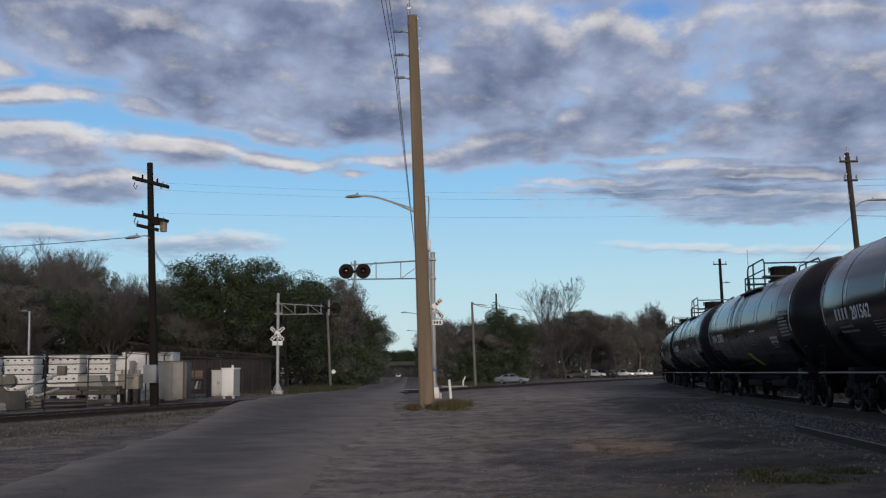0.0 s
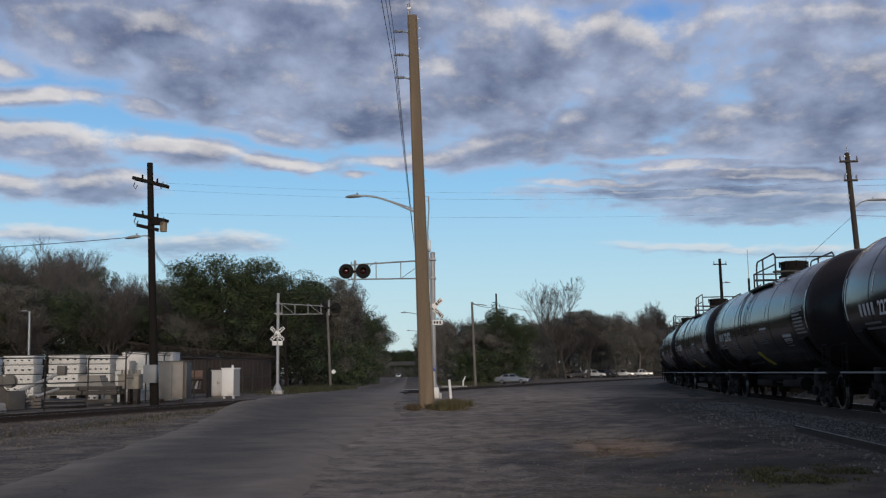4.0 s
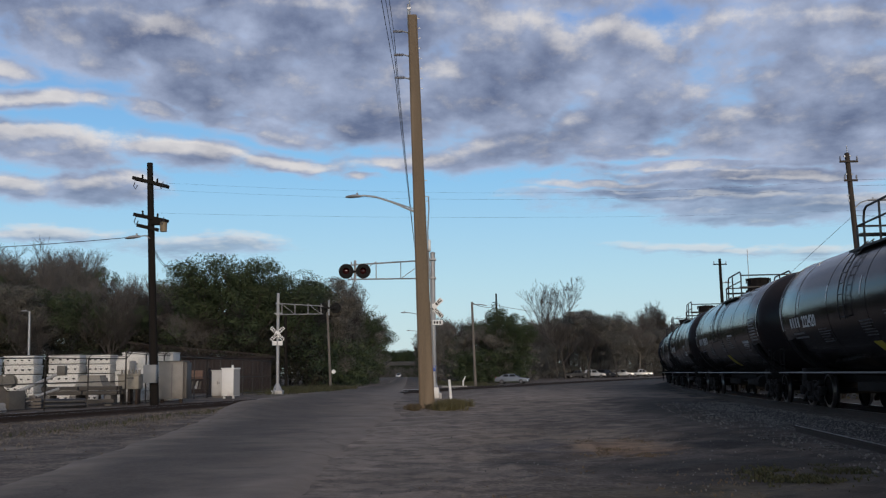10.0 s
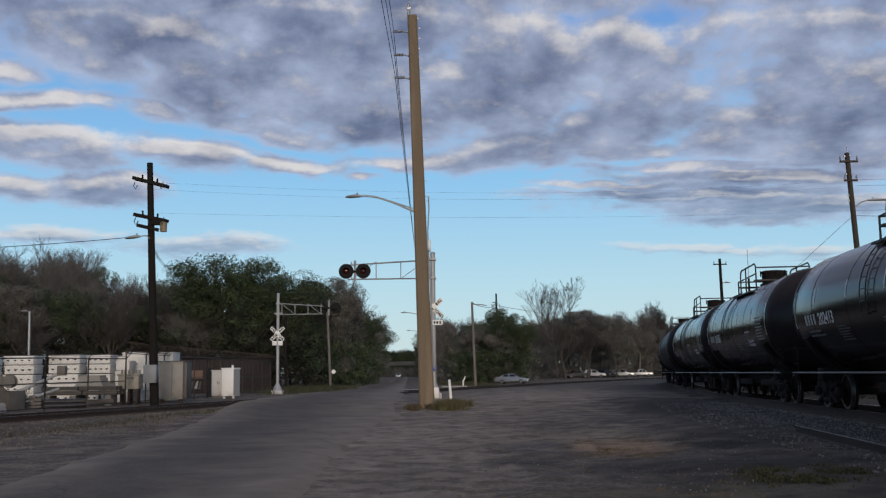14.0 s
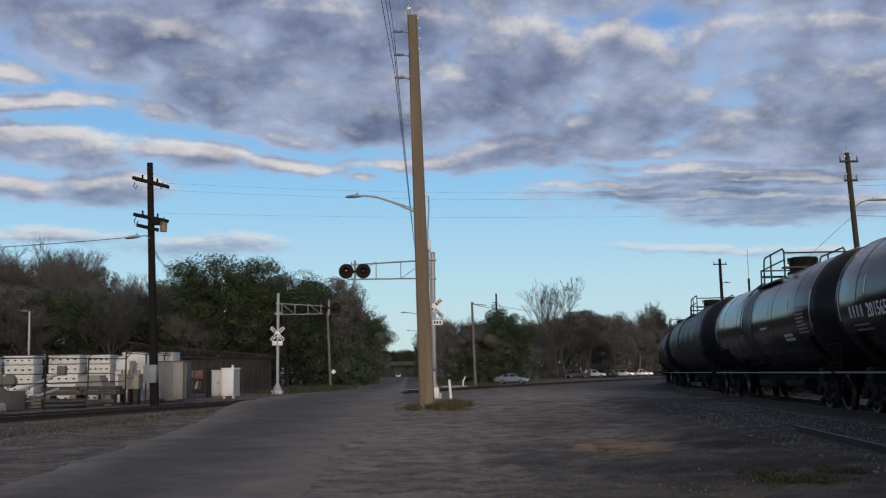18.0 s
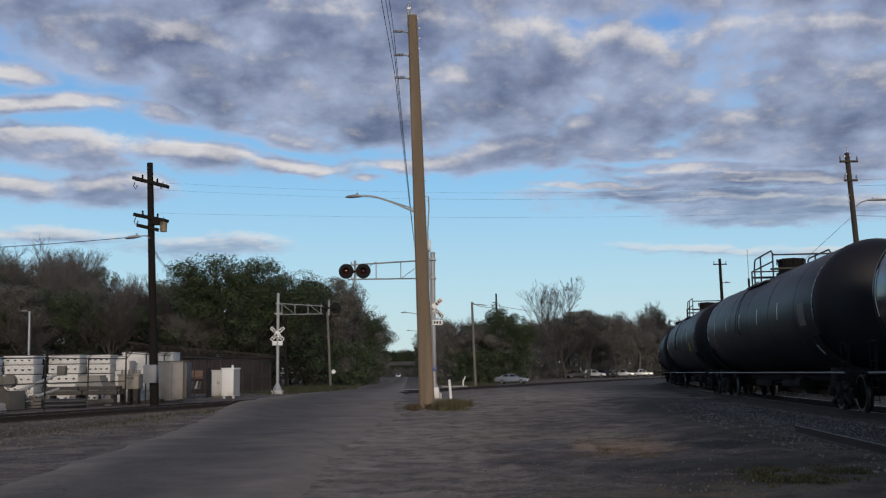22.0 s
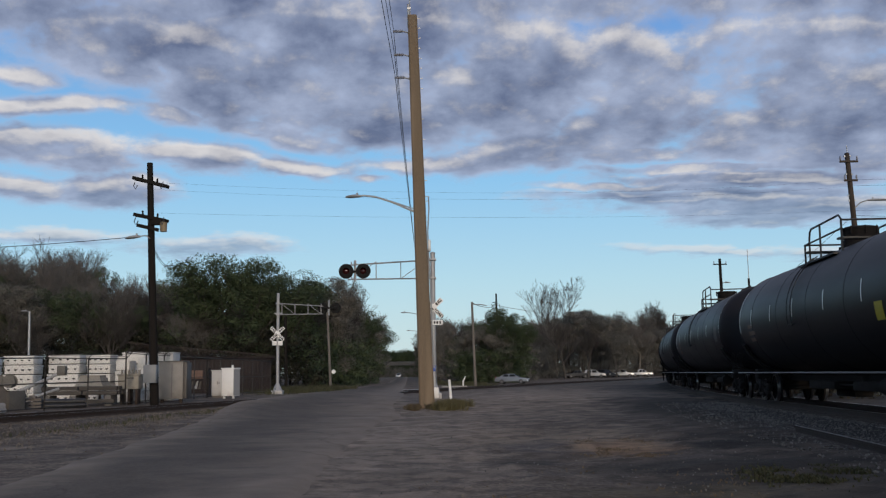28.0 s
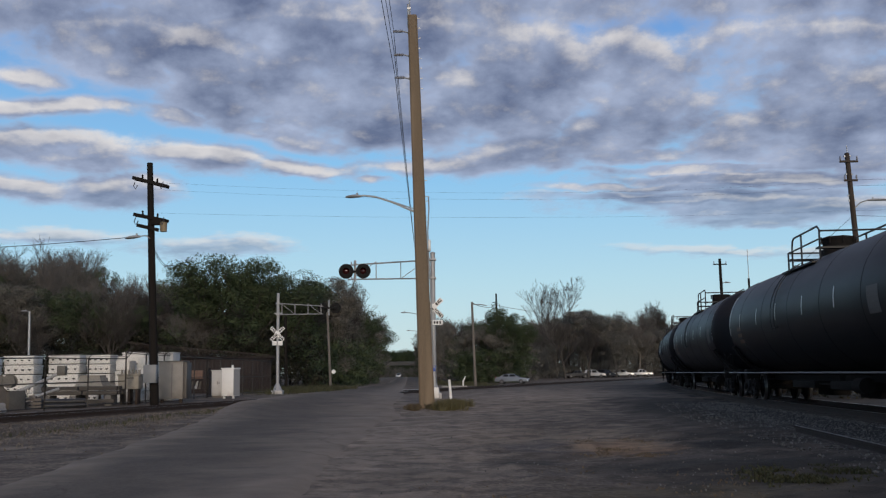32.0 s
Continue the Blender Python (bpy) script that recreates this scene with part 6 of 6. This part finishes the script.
hop = thing("hopper", pose(px(-0.343, 48.2), 48.2, ground_z(-16, 48)), "tan tapered steel hopper on a low stand", "hopper")
bm = bmn()
bmesh.ops.create_cone(bm, cap_ends=True, segments=4, radius1=0.95, radius2=0.62, depth=0.5, matrix=pose(0, 0, 1.05, 0, 0, 45))
part("hopper_body", bm, TAN, hop)
for sx in (-0.45, 0.45):
    for sy in (-0.4, 0.4):
        part("leg", box(bmn(), (sx, sy, 0.4), (0.08, 0.08, 0.82)), RUST, hop)
part("rim", box(bmn(), (0, 0, 1.32), (0.92, 0.92, 0.05), 0.01), TAN, hop)

# scrap and spares heaped along the inside of the fence
junk_rng = random.Random(21)
SCRAP = [FRAME, RUST, GREY_WOOD, GREYBOX, BLACK, ALU]
for i in range(12):
    y = 34.5 + i * 0.78 + junk_rng.uniform(-0.2, 0.2)
    x = -19.0 + (y - 34.5) * 0.4 - junk_rng.uniform(0.2, 1.4)
    mat, turn = junk_rng.choice(SCRAP), junk_rng.uniform(-40, 40)
    kind = i % 5
    g = ground_z(x, y)
    if kind == 0:
        ob = thing("pallet_stack", pose(x, y, g, 0, 0, turn), "short stack of weathered wooden pallets", "pallets")
        for k in range(junk_rng.randrange(2, 5)):
            for b2 in range(5):
                part("slat", box(bmn(), (-0.44 + b2 * 0.22, 0, 0.135 + k * 0.15), (0.14, 1.0, 0.02)), GREY_WOOD, ob)
            for b2 in (-0.45, 0, 0.45):
                part("bearer", box(bmn(), (0, b2, 0.075 + k * 0.15), (1.05, 0.09, 0.1)), GREY_WOOD, ob)
    elif kind == 1:
        ob = thing("pipe_bundle", pose(x, y, g, 0, 0, turn), "bundle of short dark steel pipes", "pipes")
        for k in range(7):
            part("pipe", lathe(bmn(), [(-0.9, 0.07), (-0.9, 0.1), (0.9, 0.1), (0.9, 0.07)], "x", 12, (junk_rng.uniform(-0.1, 0.1), -0.31 + (k % 4) * 0.205 + (0.1 if k > 3 else 0), 0.1 + (0.17 if k > 3 else 0))), mat, ob)
    elif kind == 2:
        ob = thing("cable_drum", pose(x, y, g, 0, 0, turn), "grey wooden cable drum standing on its rim", "cable drum")
        for sx in (-1, 1):
            part("flange", lathe(bmn(), [(sx * 0.3 - 0.03, 0.05), (sx * 0.3 - 0.03, 0.5), (sx * 0.3 + 0.03, 0.5), (sx * 0.3 + 0.03, 0.05)], "x", 24, (0, 0, 0.5)), GREY_WOOD, ob)
        part("core", rod(bmn(), (-0.3, 0, 0.5), (0.3, 0, 0.5), 0.28, n=18), BLACK, ob, "black cable wound on the core")
    elif kind == 3:
        ob = thing("steel_bin", pose(x, y, g, 0, 0, turn), "battered open steel bin", "bin")
        for sx in (-1, 1):
            part("side", box(bmn(), (sx * 0.5, 0, 0.4), (0.03, 0.8, 0.75), 0.008), mat, ob)
            part("end", box(bmn(), (0, sx * 0.4, 0.4), (1.0, 0.03, 0.75), 0.008), mat, ob)
        part("floor", box(bmn(), (0, 0, 0.06), (1.0, 0.8, 0.04)), mat, ob)
        part("rim", box(bmn(), (0, -0.42, 0.76), (1.06, 0.05, 0.05), 0.01), RUST, ob)
    else:
        ob = thing("tyre_stack", pose(x, y, g, 0, 0, turn), "stack of worn black tyres", "tyres")
        for k in range(junk_rng.randrange(2, 4)):
            part("tyre", lathe(bmn(), [(0.02, 0.2), (0.0, 0.3), (0.05, 0.36), (0.17, 0.36), (0.22, 0.3), (0.2, 0.2)], "z", 20, (junk_rng.uniform(-0.05, 0.05), 0, 0.22 * k)), BLACK, ob)


# chain-link fence with barbed wire on top
def fence(points, label, height=2.05, barbed=False):
    root = thing("fence", pose(0, 0, 0), label, "fence", kind="structure")
    POST = FRAME_POST
    for (x0, y0), (x1, y1) in zip(points, points[1:]):
        a, b = Vector((x0, y0, 0)), Vector((x1, y1, 0))
        n = max(1, round((b - a).length / 2.9))
        d = (b - a).normalized()
        for i in range(n + 1):
            p = a.lerp(b, i / n)
            g = ground_z(p.x, p.y)
            po = part("post", rod(bmn(), (p.x, p.y, g - 0.1), (p.x, p.y, g + height), 0.035, n=8), POST, root)
            out = Vector((d.y, -d.x, 0)) * 0.3
            part("outrigger", rod(bmn(), (p.x, p.y, g + height), (p.x + out.x, p.y + out.y, g + height + 0.28), 0.022), POST, po)
        ga, gb = ground_z(x0, y0), ground_z(x1, y1)
        for z in (height, height * 0.52, 0.12):
            part("rail", rod(bmn(), (x0, y0, ga + z), (x1, y1, gb + z), 0.022, n=6), POST, root)
        up, wires = Vector((0, 0, 1)), bmn()
        length = (b - a).length
        step = 0.19
        m = int(length / step)
        verts, faces = [], []
        for i in range(-int(height / step), m):
            for s in (1, -1):
                t0, t1 = i * step, i * step + height
                z0, z1 = (0, height) if s == 1 else (height, 0)
                lo, hi = max(t0, 0), min(t1, length)
                if hi - lo < 0.05:
                    continue
                f0, f1 = (lo - t0) / height, (hi - t0) / height
                p0 = a + d * lo + up * (z0 + (z1 - z0) * f0 + ga)
                p1 = a + d * hi + up * (z0 + (z1 - z0) * f1 + ga)
                q = (p1 - p0).normalized()
                sidev = q.cross(d.cross(up)).normalized() * 0.0013
                dep = d.cross(up) * 0.0013
                k = len(verts)
                for c in (p0, p1):
                    verts += [c + sidev, c - sidev + dep, c - sidev - dep]
                for e in range(3):
                    faces.append((k + e, k + (e + 1) % 3, k + 3 + (e + 1) % 3, k + 3 + e))
        wires.free()
        tagged(part("mesh", mesh_of("mesh", verts, faces, FRAME_POST), None, root), kind="stuff")
        if barbed:
            bm = bmn()
            pts = []
            turns = int(length * 3)
            for i in range(turns * 10):
                f = i / (turns * 10)
                p = a.lerp(b, f)
                w = f * turns * math.tau
                pts.append(p + d.cross(up) * 0.22 * math.cos(w) + up * (ga + height + 0.28 + 0.22 * math.sin(w)))
            pipe(bm, pts, 0.012, 3)
            part("razor_coil", bm, RUST, root, "coiled rusty razor wire")
        else:
            for z in (0.1, 0.19, 0.27):
                o = Vector((d.y, -d.x, 0)) * 0.3 * z / 0.28
                part("barbed_wire", rod(bmn(), a + o + up * (ga + height + z), b + o + up * (gb + height + z), 0.008, n=4), RUST, root)
    return root


FRAME_POST = surf("dark_fence_steel", (0.03, 0.028, 0.026), (0.06, 0.055, 0.05), 0.6, 0.4, 5, 40, 0.05)
fence([(-21.5, 24), (-18.4, 31), (-15.6, 40), (-14.2, 45.6)], "dark chain-link fence with barbed wire along the yard")
fence([(-14.2, 45.6), (-13.9, 60), (-12.9, 76)], "chain-link fence topped with coiled razor wire", 2.3, True)


# ------------------------------------------------------------------ vehicles
GLASS_DARK = surf("tinted_glass", (0.008, 0.009, 0.011), (0.012, 0.013, 0.015), 0.12, spec=0.2)
TYRE = plain("tyre_rubber", (0.02, 0.02, 0.02), 0.8)
HUB = plain("alloy_hub", (0.13, 0.13, 0.14), 0.5, 0.5)
LAMP = plain("clear_lamp", (0.6, 0.6, 0.6), 0.15)
TAIL = plain("red_tail_lamp", (0.25, 0.01, 0.01), 0.2)


def vehicle(name, x, y, heading, kind, paint, label, category):
    """A parked car: 'sedan', 'suv' or 'pickup'; heading in degrees, nose along local +x."""
    root = thing(name, pose(x, y, ground_z(x, y) - 0.02, 0, 0, heading), label, category, "parked vehicles")
    if kind == "sedan":
        L, W, line = 4.7, 1.8, [(-2.35, 0.35), (-2.35, 0.85), (-2.2, 0.98), (-1.5, 1.02), (0.85, 0.98), (2.15, 0.82), (2.35, 0.62), (2.35, 0.35)]
        roof = [(-1.75, 1.0), (-1.1, 1.4), (-0.2, 1.46), (0.35, 1.4), (1.2, 0.97)]
        r = 0.33
    elif kind == "suv":
        L, W, line = 4.9, 1.95, [(-2.45, 0.45), (-2.45, 1.05), (-2.35, 1.12), (0.9, 1.1), (2.2, 1.02), (2.45, 0.8), (2.45, 0.45)]
        roof = [(-2.35, 1.1), (-2.1, 1.72), (-1.5, 1.78), (0.2, 1.74), (1.15, 1.09)]
        r = 0.37
    else:
        L, W, line = 5.5, 1.95, [(-2.75, 0.5), (-2.75, 1.08), (-0.7, 1.08), (1.2, 1.1), (2.55, 1.02), (2.75, 0.8), (2.75, 0.5)]
        roof = [(-0.95, 1.08), (-0.85, 1.7), (-0.5, 1.76), (0.55, 1.74), (1.35, 1.08)]
        r = 0.39

    def extrude(profile, w0, w1, lo, hi):
        bm = bmn()
        q = []
        for s in (-1, 1):
            row = []
            for px_, z in profile:
                f = (z - lo) / (hi - lo)
                row.append(bm.verts.new((px_, s * (w0 + (w1 - w0) * f) / 2, z)))
            q.append(row)
        n = len(profile)
        for k in range(n):
            bm.faces.new((q[0][k], q[0][(k + 1) % n], q[1][(k + 1) % n], q[1][k]))
        bm.faces.new(q[0][::-1])
        bm.faces.new(q[1])
        bmesh.ops.recalc_face_normals(bm, faces=bm.faces[:])
        bmesh.ops.bevel(bm, geom=bm.edges[:], offset=0.05, segments=2, profile=0.6, affect="EDGES")
        return bm
    part("body", extrude(line, W, W * 0.96, line[0][1], 1.1), paint, root)
    zmin, zmax = roof[0][1], max(z for _, z in roof)
    cabin = part("cabin", extrude([(a, z) for a, z in roof], W * 0.94, W * 0.74, zmin, zmax), paint, root)
    x0, x1 = roof[0][0], roof[-1][0]
    for s in (-1, 1):
        for f0, f1 in ((0.16, 0.45), (0.5, 0.84)):
            xa, xb = x0 + (x1 - x0) * f0, x0 + (x1 - x0) * f1
            v = []
            for xx, z in ((xa, zmin + 0.06), (xb, zmin + 0.06), (xb - (0.35 if f1 > 0.6 else 0), zmax - 0.1), (xa + (0.22 if f0 < 0.3 else 0), zmax - 0.1)):
                f = (z - zmin) / (zmax - zmin)
                wv = (W * 0.94 + (W * 0.74 - W * 0.94) * f) / 2
                v += [(xx, s * (wv + 0.012), z), (xx, s * (wv - 0.03), z)]
            fc = [(0, 2, 4, 6), (1, 7, 5, 3), (0, 1, 3, 2), (2, 3, 5, 4), (4, 5, 7, 6), (6, 7, 1, 0)]
            part("side_window", mesh_of("side_window", v, fc, GLASS_DARK), None, cabin)
    fw = [Vector((roof[-2][0] + 0.06, 0, roof[-2][1] - 0.05)), Vector((roof[-1][0] - 0.02, 0, roof[-1][1] + 0.05))]
    mid, dv = (fw[0] + fw[1]) / 2, fw[1] - fw[0]
    part("windscreen", box(bmn(), mid + Vector((0.03, 0, 0.03)), (dv.length * 0.9, W * 0.7, 0.02), 0, Euler((0, math.atan2(-dv.z, dv.x), 0)).to_matrix()), GLASS_DARK, cabin)
    if kind == "pickup":
        part("load_bed", box(bmn(), (-1.75, 0, 1.085), (1.7, W * 0.78, 0.03)), TYRE, root)
    for wx in (-L * 0.29, L * 0.3):
        for s in (-1, 1):
            ty = part("wheel", lathe(bmn(), [(-0.11, r * 0.6), (-0.11, r * 0.95), (-0.08, r), (0.08, r), (0.11, r * 0.95), (0.11, r * 0.6)], "y", 20, (wx, s * (W / 2 - 0.08), r)), TYRE, root)
            part("hub", lathe(bmn(), [(-0.115, 0.04), (-0.115, r * 0.6), (0.115, r * 0.6), (0.115, 0.04)], "y", 14, (wx, s * (W / 2 - 0.08), r)), HUB, ty)
    for s in (-1, 1):
        part("headlight", box(bmn(), (L / 2 - 0.06, s * W * 0.36, line[-2][1] + 0.02), (0.12, 0.32, 0.14), 0.02), LAMP, root)
        part("tail_light", box(bmn(), (-L / 2 + 0.05, s * W * 0.42, 0.9), (0.1, 0.18, 0.24), 0.02), TAIL, root)
        part("mirror", box(bmn(), (x1 - 0.45, s * (W / 2 + 0.06), zmin + 0.08), (0.12, 0.16, 0.12), 0.02), paint, root)
    part("front_bumper", box(bmn(), (L / 2, 0, 0.42), (0.14, W * 0.92, 0.2), 0.04), paint, root)
    part("rear_bumper", box(bmn(), (-L / 2, 0, 0.46), (0.14, W * 0.92, 0.2), 0.04), paint, root)
    return root


def car_paint(name, c, coat=0.6, rough=0.25):
    return surf(name, c, [v * 0.9 for v in c], rough, 0.1, 1.5, 30, 0.0, 0.05, coat=coat)


PEARL, SILVER, NAVY = car_paint("white_car_paint", (0.42, 0.42, 0.42)), car_paint("silver_blue_paint", (0.17, 0.19, 0.22), 0.3), car_paint("dark_car_paint", (0.014, 0.016, 0.02), 0.0, 0.6)
vehicle("sedan", 9.7, 147, -14, "sedan", SILVER, "silver-blue sedan parked beside the track", "car")
vehicle("pickup_truck", 29.3, 226, 186, "pickup", NAVY, "dark pickup truck parked at the wood's edge", "pickup truck")
vehicle("suv", 33.8, 230, -15, "suv", PEARL, "white sport utility car parked in the row", "car")
vehicle("suv", 36.5, 232, -60, "suv", NAVY, "dark sport utility car parked in the row", "car")
vehicle("suv", 41.2, 236, -12, "suv", PEARL, "white sport utility car parked in the row", "car")
vehicle("pickup_truck", 47.3, 246, -8, "pickup", PEARL, "white crew-cab pickup truck at the end of the row", "pickup truck")
vehicle("pickup_truck", -18.9, 425, -95, "pickup", PEARL, "white pickup truck far down the road", "pickup truck")

line = new("stop_line", finish(box(bmn(), (-3.0, 77.0, ground_z(-3, 77) + 0.07), (2.6, 0.7, 0.012)), "stop_line", surf("worn_road_paint", (0.4, 0.39, 0.37), (0.6, 0.58, 0.56), 0.8, 0, 2, 20, 0.1)))
tagged(line, "worn white stop line on the road", "road marking", kind="structure")

# pale slab added in place of a rail head shining at the crossing
kerb = thing("kerb", pose(0.9, 96, ground_z(0.9, 96)), "short pale slab standing in for a shining rail head beyond the crossing", "kerb")
part("slab", box(bmn(), (0, 0, 0.04), (2.4, 0.35, 0.16), 0.03), surf("rail_glint_slab", (0.2, 0.19, 0.175), (0.3, 0.285, 0.265), 0.85, 0, 3, 40, 0.1), kerb)

br = thing("overpass", pose(-18, 480, 0.3), "grey concrete overpass far down the road", "bridge", kind="structure")
# concrete coloured darker than its own tone, standing in for shade
part("deck", box(bmn(), (0, 0, 5.9), (60, 9, 1.0), 0.1), surf("far_shaded_concrete", (0.05, 0.05, 0.048), (0.08, 0.078, 0.075), 0.85, 0, 0.3, 6, 0.1), br)
part("parapet", box(bmn(), (0, -4.4, 6.8), (60, 0.3, 0.9), 0.05), bpy.data.materials["far_shaded_concrete"], br)
for x in (-9, 9):
    part("pier", box(bmn(), (x, 0, 2.6), (1.2, 7, 5.6), 0.1), bpy.data.materials["far_shaded_concrete"], br)


# ------------------------------------------------------------------ small growth and stones
def stones(name, line_points, n, lo, hi, material, label, seed):
    """Loose stones scattered round given spots."""
    rg = np.random.default_rng(seed)
    base = np.array([(1, 0, 0), (-1, 0, 0), (0, 1, 0), (0, -1, 0), (0, 0, 1), (0, 0, -1)], float)
    tri = np.array([(0, 2, 4), (2, 1, 4), (1, 3, 4), (3, 0, 4), (2, 0, 5), (1, 2, 5), (3, 1, 5), (0, 3, 5)])
    pts = np.array([line_points(rg) for _ in range(n)])
    s = rg.uniform(lo, hi, n) * rg.choice([0.7, 1.0, 1.0, 1.5], n)
    v = (base[None] + rg.uniform(-0.35, 0.35, (n, 6, 3))) * s[:, None, None] * rg.uniform(0.6, 1.3, (n, 1, 3))
    a = rg.uniform(0, 6.28, n)
    c, d = np.cos(a)[:, None], np.sin(a)[:, None]
    v = np.stack([v[:, :, 0] * c - v[:, :, 1] * d, v[:, :, 0] * d + v[:, :, 1] * c, v[:, :, 2]], 2) + pts[:, None, :]
    f = (tri[None] + 6 * np.arange(n)[:, None, None]).reshape(-1, 3)
    return tagged(new(name, mesh_of(name, v.reshape(-1, 3), f, material)), label, "gravel", kind="stuff")


STONE = surf("grey_ballast_chips", (0.04, 0.037, 0.033), (0.2, 0.185, 0.165), 0.85, 0, 9, 50, 0.2, blotch=1.6)


def by_train(rg):
    s = rg.uniform(8, 40)
    off = -1.1 - min(3.2, abs(rg.normal(0, 1.25)))
    x, y, _ = beside(TRAIN_LINE, s, off)
    z = max(RAIL_Z - 0.2 - max(0, -off - 1.7) * 0.2, ground_z(x, y) - 0.01)
    return x, y, z


def by_crossing(rg):
    s = rg.uniform(-14, 16)
    off = 1.0 + abs(rg.normal(0, 2.3))
    x, y, _ = beside(CROSS_LINE, s, off)
    return x, y, max(0.24 - max(0, off - 1.7) * 0.18, ground_z(x, y) - 0.01)


def anywhere(rg):
    x, y = rg.uniform(-1, 7.5), rg.uniform(9.5, 34)
    return x, y, ground_z(x, y) - 0.005


stones("gravel", by_train, 15000, 0.01, 0.03, STONE, "loose grey ballast stones beside the train", 1)
stones("gravel", by_crossing, 8000, 0.01, 0.028, surf("brown_gravel", (0.035, 0.029, 0.023), (0.18, 0.152, 0.124), 0.9, 0, 9, 50, 0.2, blotch=1.6), "loose ballast along the crossing track", 2)
stones("gravel", anywhere, 1500, 0.005, 0.014, STONE, "scattered small stones on the dirt", 3)


def grass(name, spots, n, h, material, label, seed):
    rg = np.random.default_rng(seed)
    verts, faces = [], []
    for _ in range(n):
        x, y = spots(rg)
        z = ground_z(x, y) - 0.03
        a, hh = rg.uniform(0, 6.28), h * rg.uniform(0.4, 1.1)
        w = 0.012 + 0.006 * rg.uniform()
        lx, ly = rg.normal(0, 0.45) * hh, rg.normal(0, 0.45) * hh
        dx, dy = math.cos(a) * w, math.sin(a) * w
        k = len(verts)
        verts += [(x - dx, y - dy, z), (x + dx, y + dy, z), (x + lx * 0.4 + dx * 0.7, y + ly * 0.4 + dy * 0.7, z + hh * 0.6), (x + lx * 0.4 - dx * 0.7, y + ly * 0.4 - dy * 0.7, z + hh * 0.6), (x + lx, y + ly, z + hh)]
        faces += [(k, k + 1, k + 2, k + 3), (k + 3, k + 2, k + 4)]
    return tagged(new(name, mesh_of(name, verts, faces, material)), label, "grass", kind="stuff")


GRASS = leaf_material("olive_grass", (0.055, 0.055, 0.025), (0.13, 0.112, 0.055))
VERGE = leaf_material("dull_green_grass", (0.026, 0.03, 0.014), (0.062, 0.062, 0.032))
STRAW = leaf_material("dry_straw", (0.07, 0.055, 0.038), (0.13, 0.1, 0.068))


def around(cx, cy, rx, ry, rough=True):
    def spot(rg):
        a, r = rg.uniform(0, 6.28), math.sqrt(rg.uniform()) * (1 + 0.25 * math.sin(3 * rg.uniform(0, 6)))
        return cx + rx * r * math.cos(a), cy + ry * r * math.sin(a)

    def patchy(rg):
        for _ in range(12):
            x, y = spot(rg)
            if noise.noise((x * 1.7, y * 1.1, cx)) + 0.5 * noise.noise((x * 4, y * 3, 1)) > rg.uniform(-0.05, 0.3):
                return x, y
        return x, y
    return patchy if rough else spot


grass("grass_patch", around(0.35, 42.8, 0.85, 1.4, True), 3600, 0.36, GRASS, "olive grass tuft beside the foot of the pole", 1)
grass("grass_patch", around(-0.75, 42.9, 0.8, 1.2, True), 1700, 0.2, leaf_material("brown_dead_grass", (0.05, 0.04, 0.025), (0.11, 0.085, 0.05)), "short brown dead grass round the foot of the pole", 8)
grass("dry_grass", around(3.5, 20.8, 1.1, 2.4), 1500, 0.03, STRAW, "flattened dry straw on the dirt", 2)
grass("dry_grass", around(5.3, 14.0, 1.1, 1.6), 1700, 0.06, VERGE, "thin short grass at the edge of the gravel", 3)
grass("dry_grass", around(2.4, 14.2, 2.4, 2.2), 350, 0.035, STRAW, "flattened dry straw on the dirt", 4)
def trackside(rg):
    x, y, _ = beside(CROSS_LINE, rg.uniform(-14, 16), 2.0 + abs(rg.normal(0, 0.6)))
    return x, y


grass("verge_grass", trackside, 1500, 0.14, VERGE, "low weeds in the ballast along the track", 7)
grass("verge_grass", around(-11.5, 84, 3.5, 14), 6000, 0.45, VERGE, "rough green verge by the road", 5)
grass("verge_grass", lambda rg: (rg.uniform(-1, 6), rg.uniform(110, 150)), 2500, 0.5, VERGE, "rough grass beyond the track", 6)

# trees behind and beside the camera close the place
ring_rng = random.Random(9)
for i in range(44):
    a = radians(95 + i * 170 / 43)
    if i % 2:
        a = radians(180 + 85) + (a - radians(95)) * 0.1
    d = ring_rng.uniform(70, 95)
    x, y = math.sin(a) * d, math.cos(a) * d
    if -6 < x < 4:
        continue
    tree(ring_rng.choice(("olive", "green", "bare")), ring_rng.randrange(4), x, y, ring_rng.uniform(8, 11), 1.2, ring_rng.uniform(0, 6))
for i in range(16):
    y = -50 + i * 9
    tree(ring_rng.choice(("olive", "green")), ring_rng.randrange(4), -62 + ring_rng.uniform(-6, 6), y, ring_rng.uniform(8, 11), 1.3, ring_rng.uniform(0, 6))


# ------------------------------------------------------------------ what moves
def motions():
    walk(clouds, [(0, pose(-15.5, -29, CLOUD_H)), (32, pose(15, 29, CLOUD_H))])
    times = [i * 1.0 for i in range(33)]
    for ob, s_mid in CARS:
        rows = []
        for t in times:
            x, y, q = TRAIN_LINE(s_mid - SPEED * t)
            rows.append((t, pose(x, y, RAIL_Z, 0, 0, -math.degrees(q))))
        walk(ob, rows)
    step = 32 / 230
    turn = math.degrees(SPEED / 0.457)
    for wh, ya in WHEELS:
        walk(wh, [(i * step, pose(0, ya, 0.457, (turn * i * step) % 360, 0, 0)) for i in range(231)])


motions()
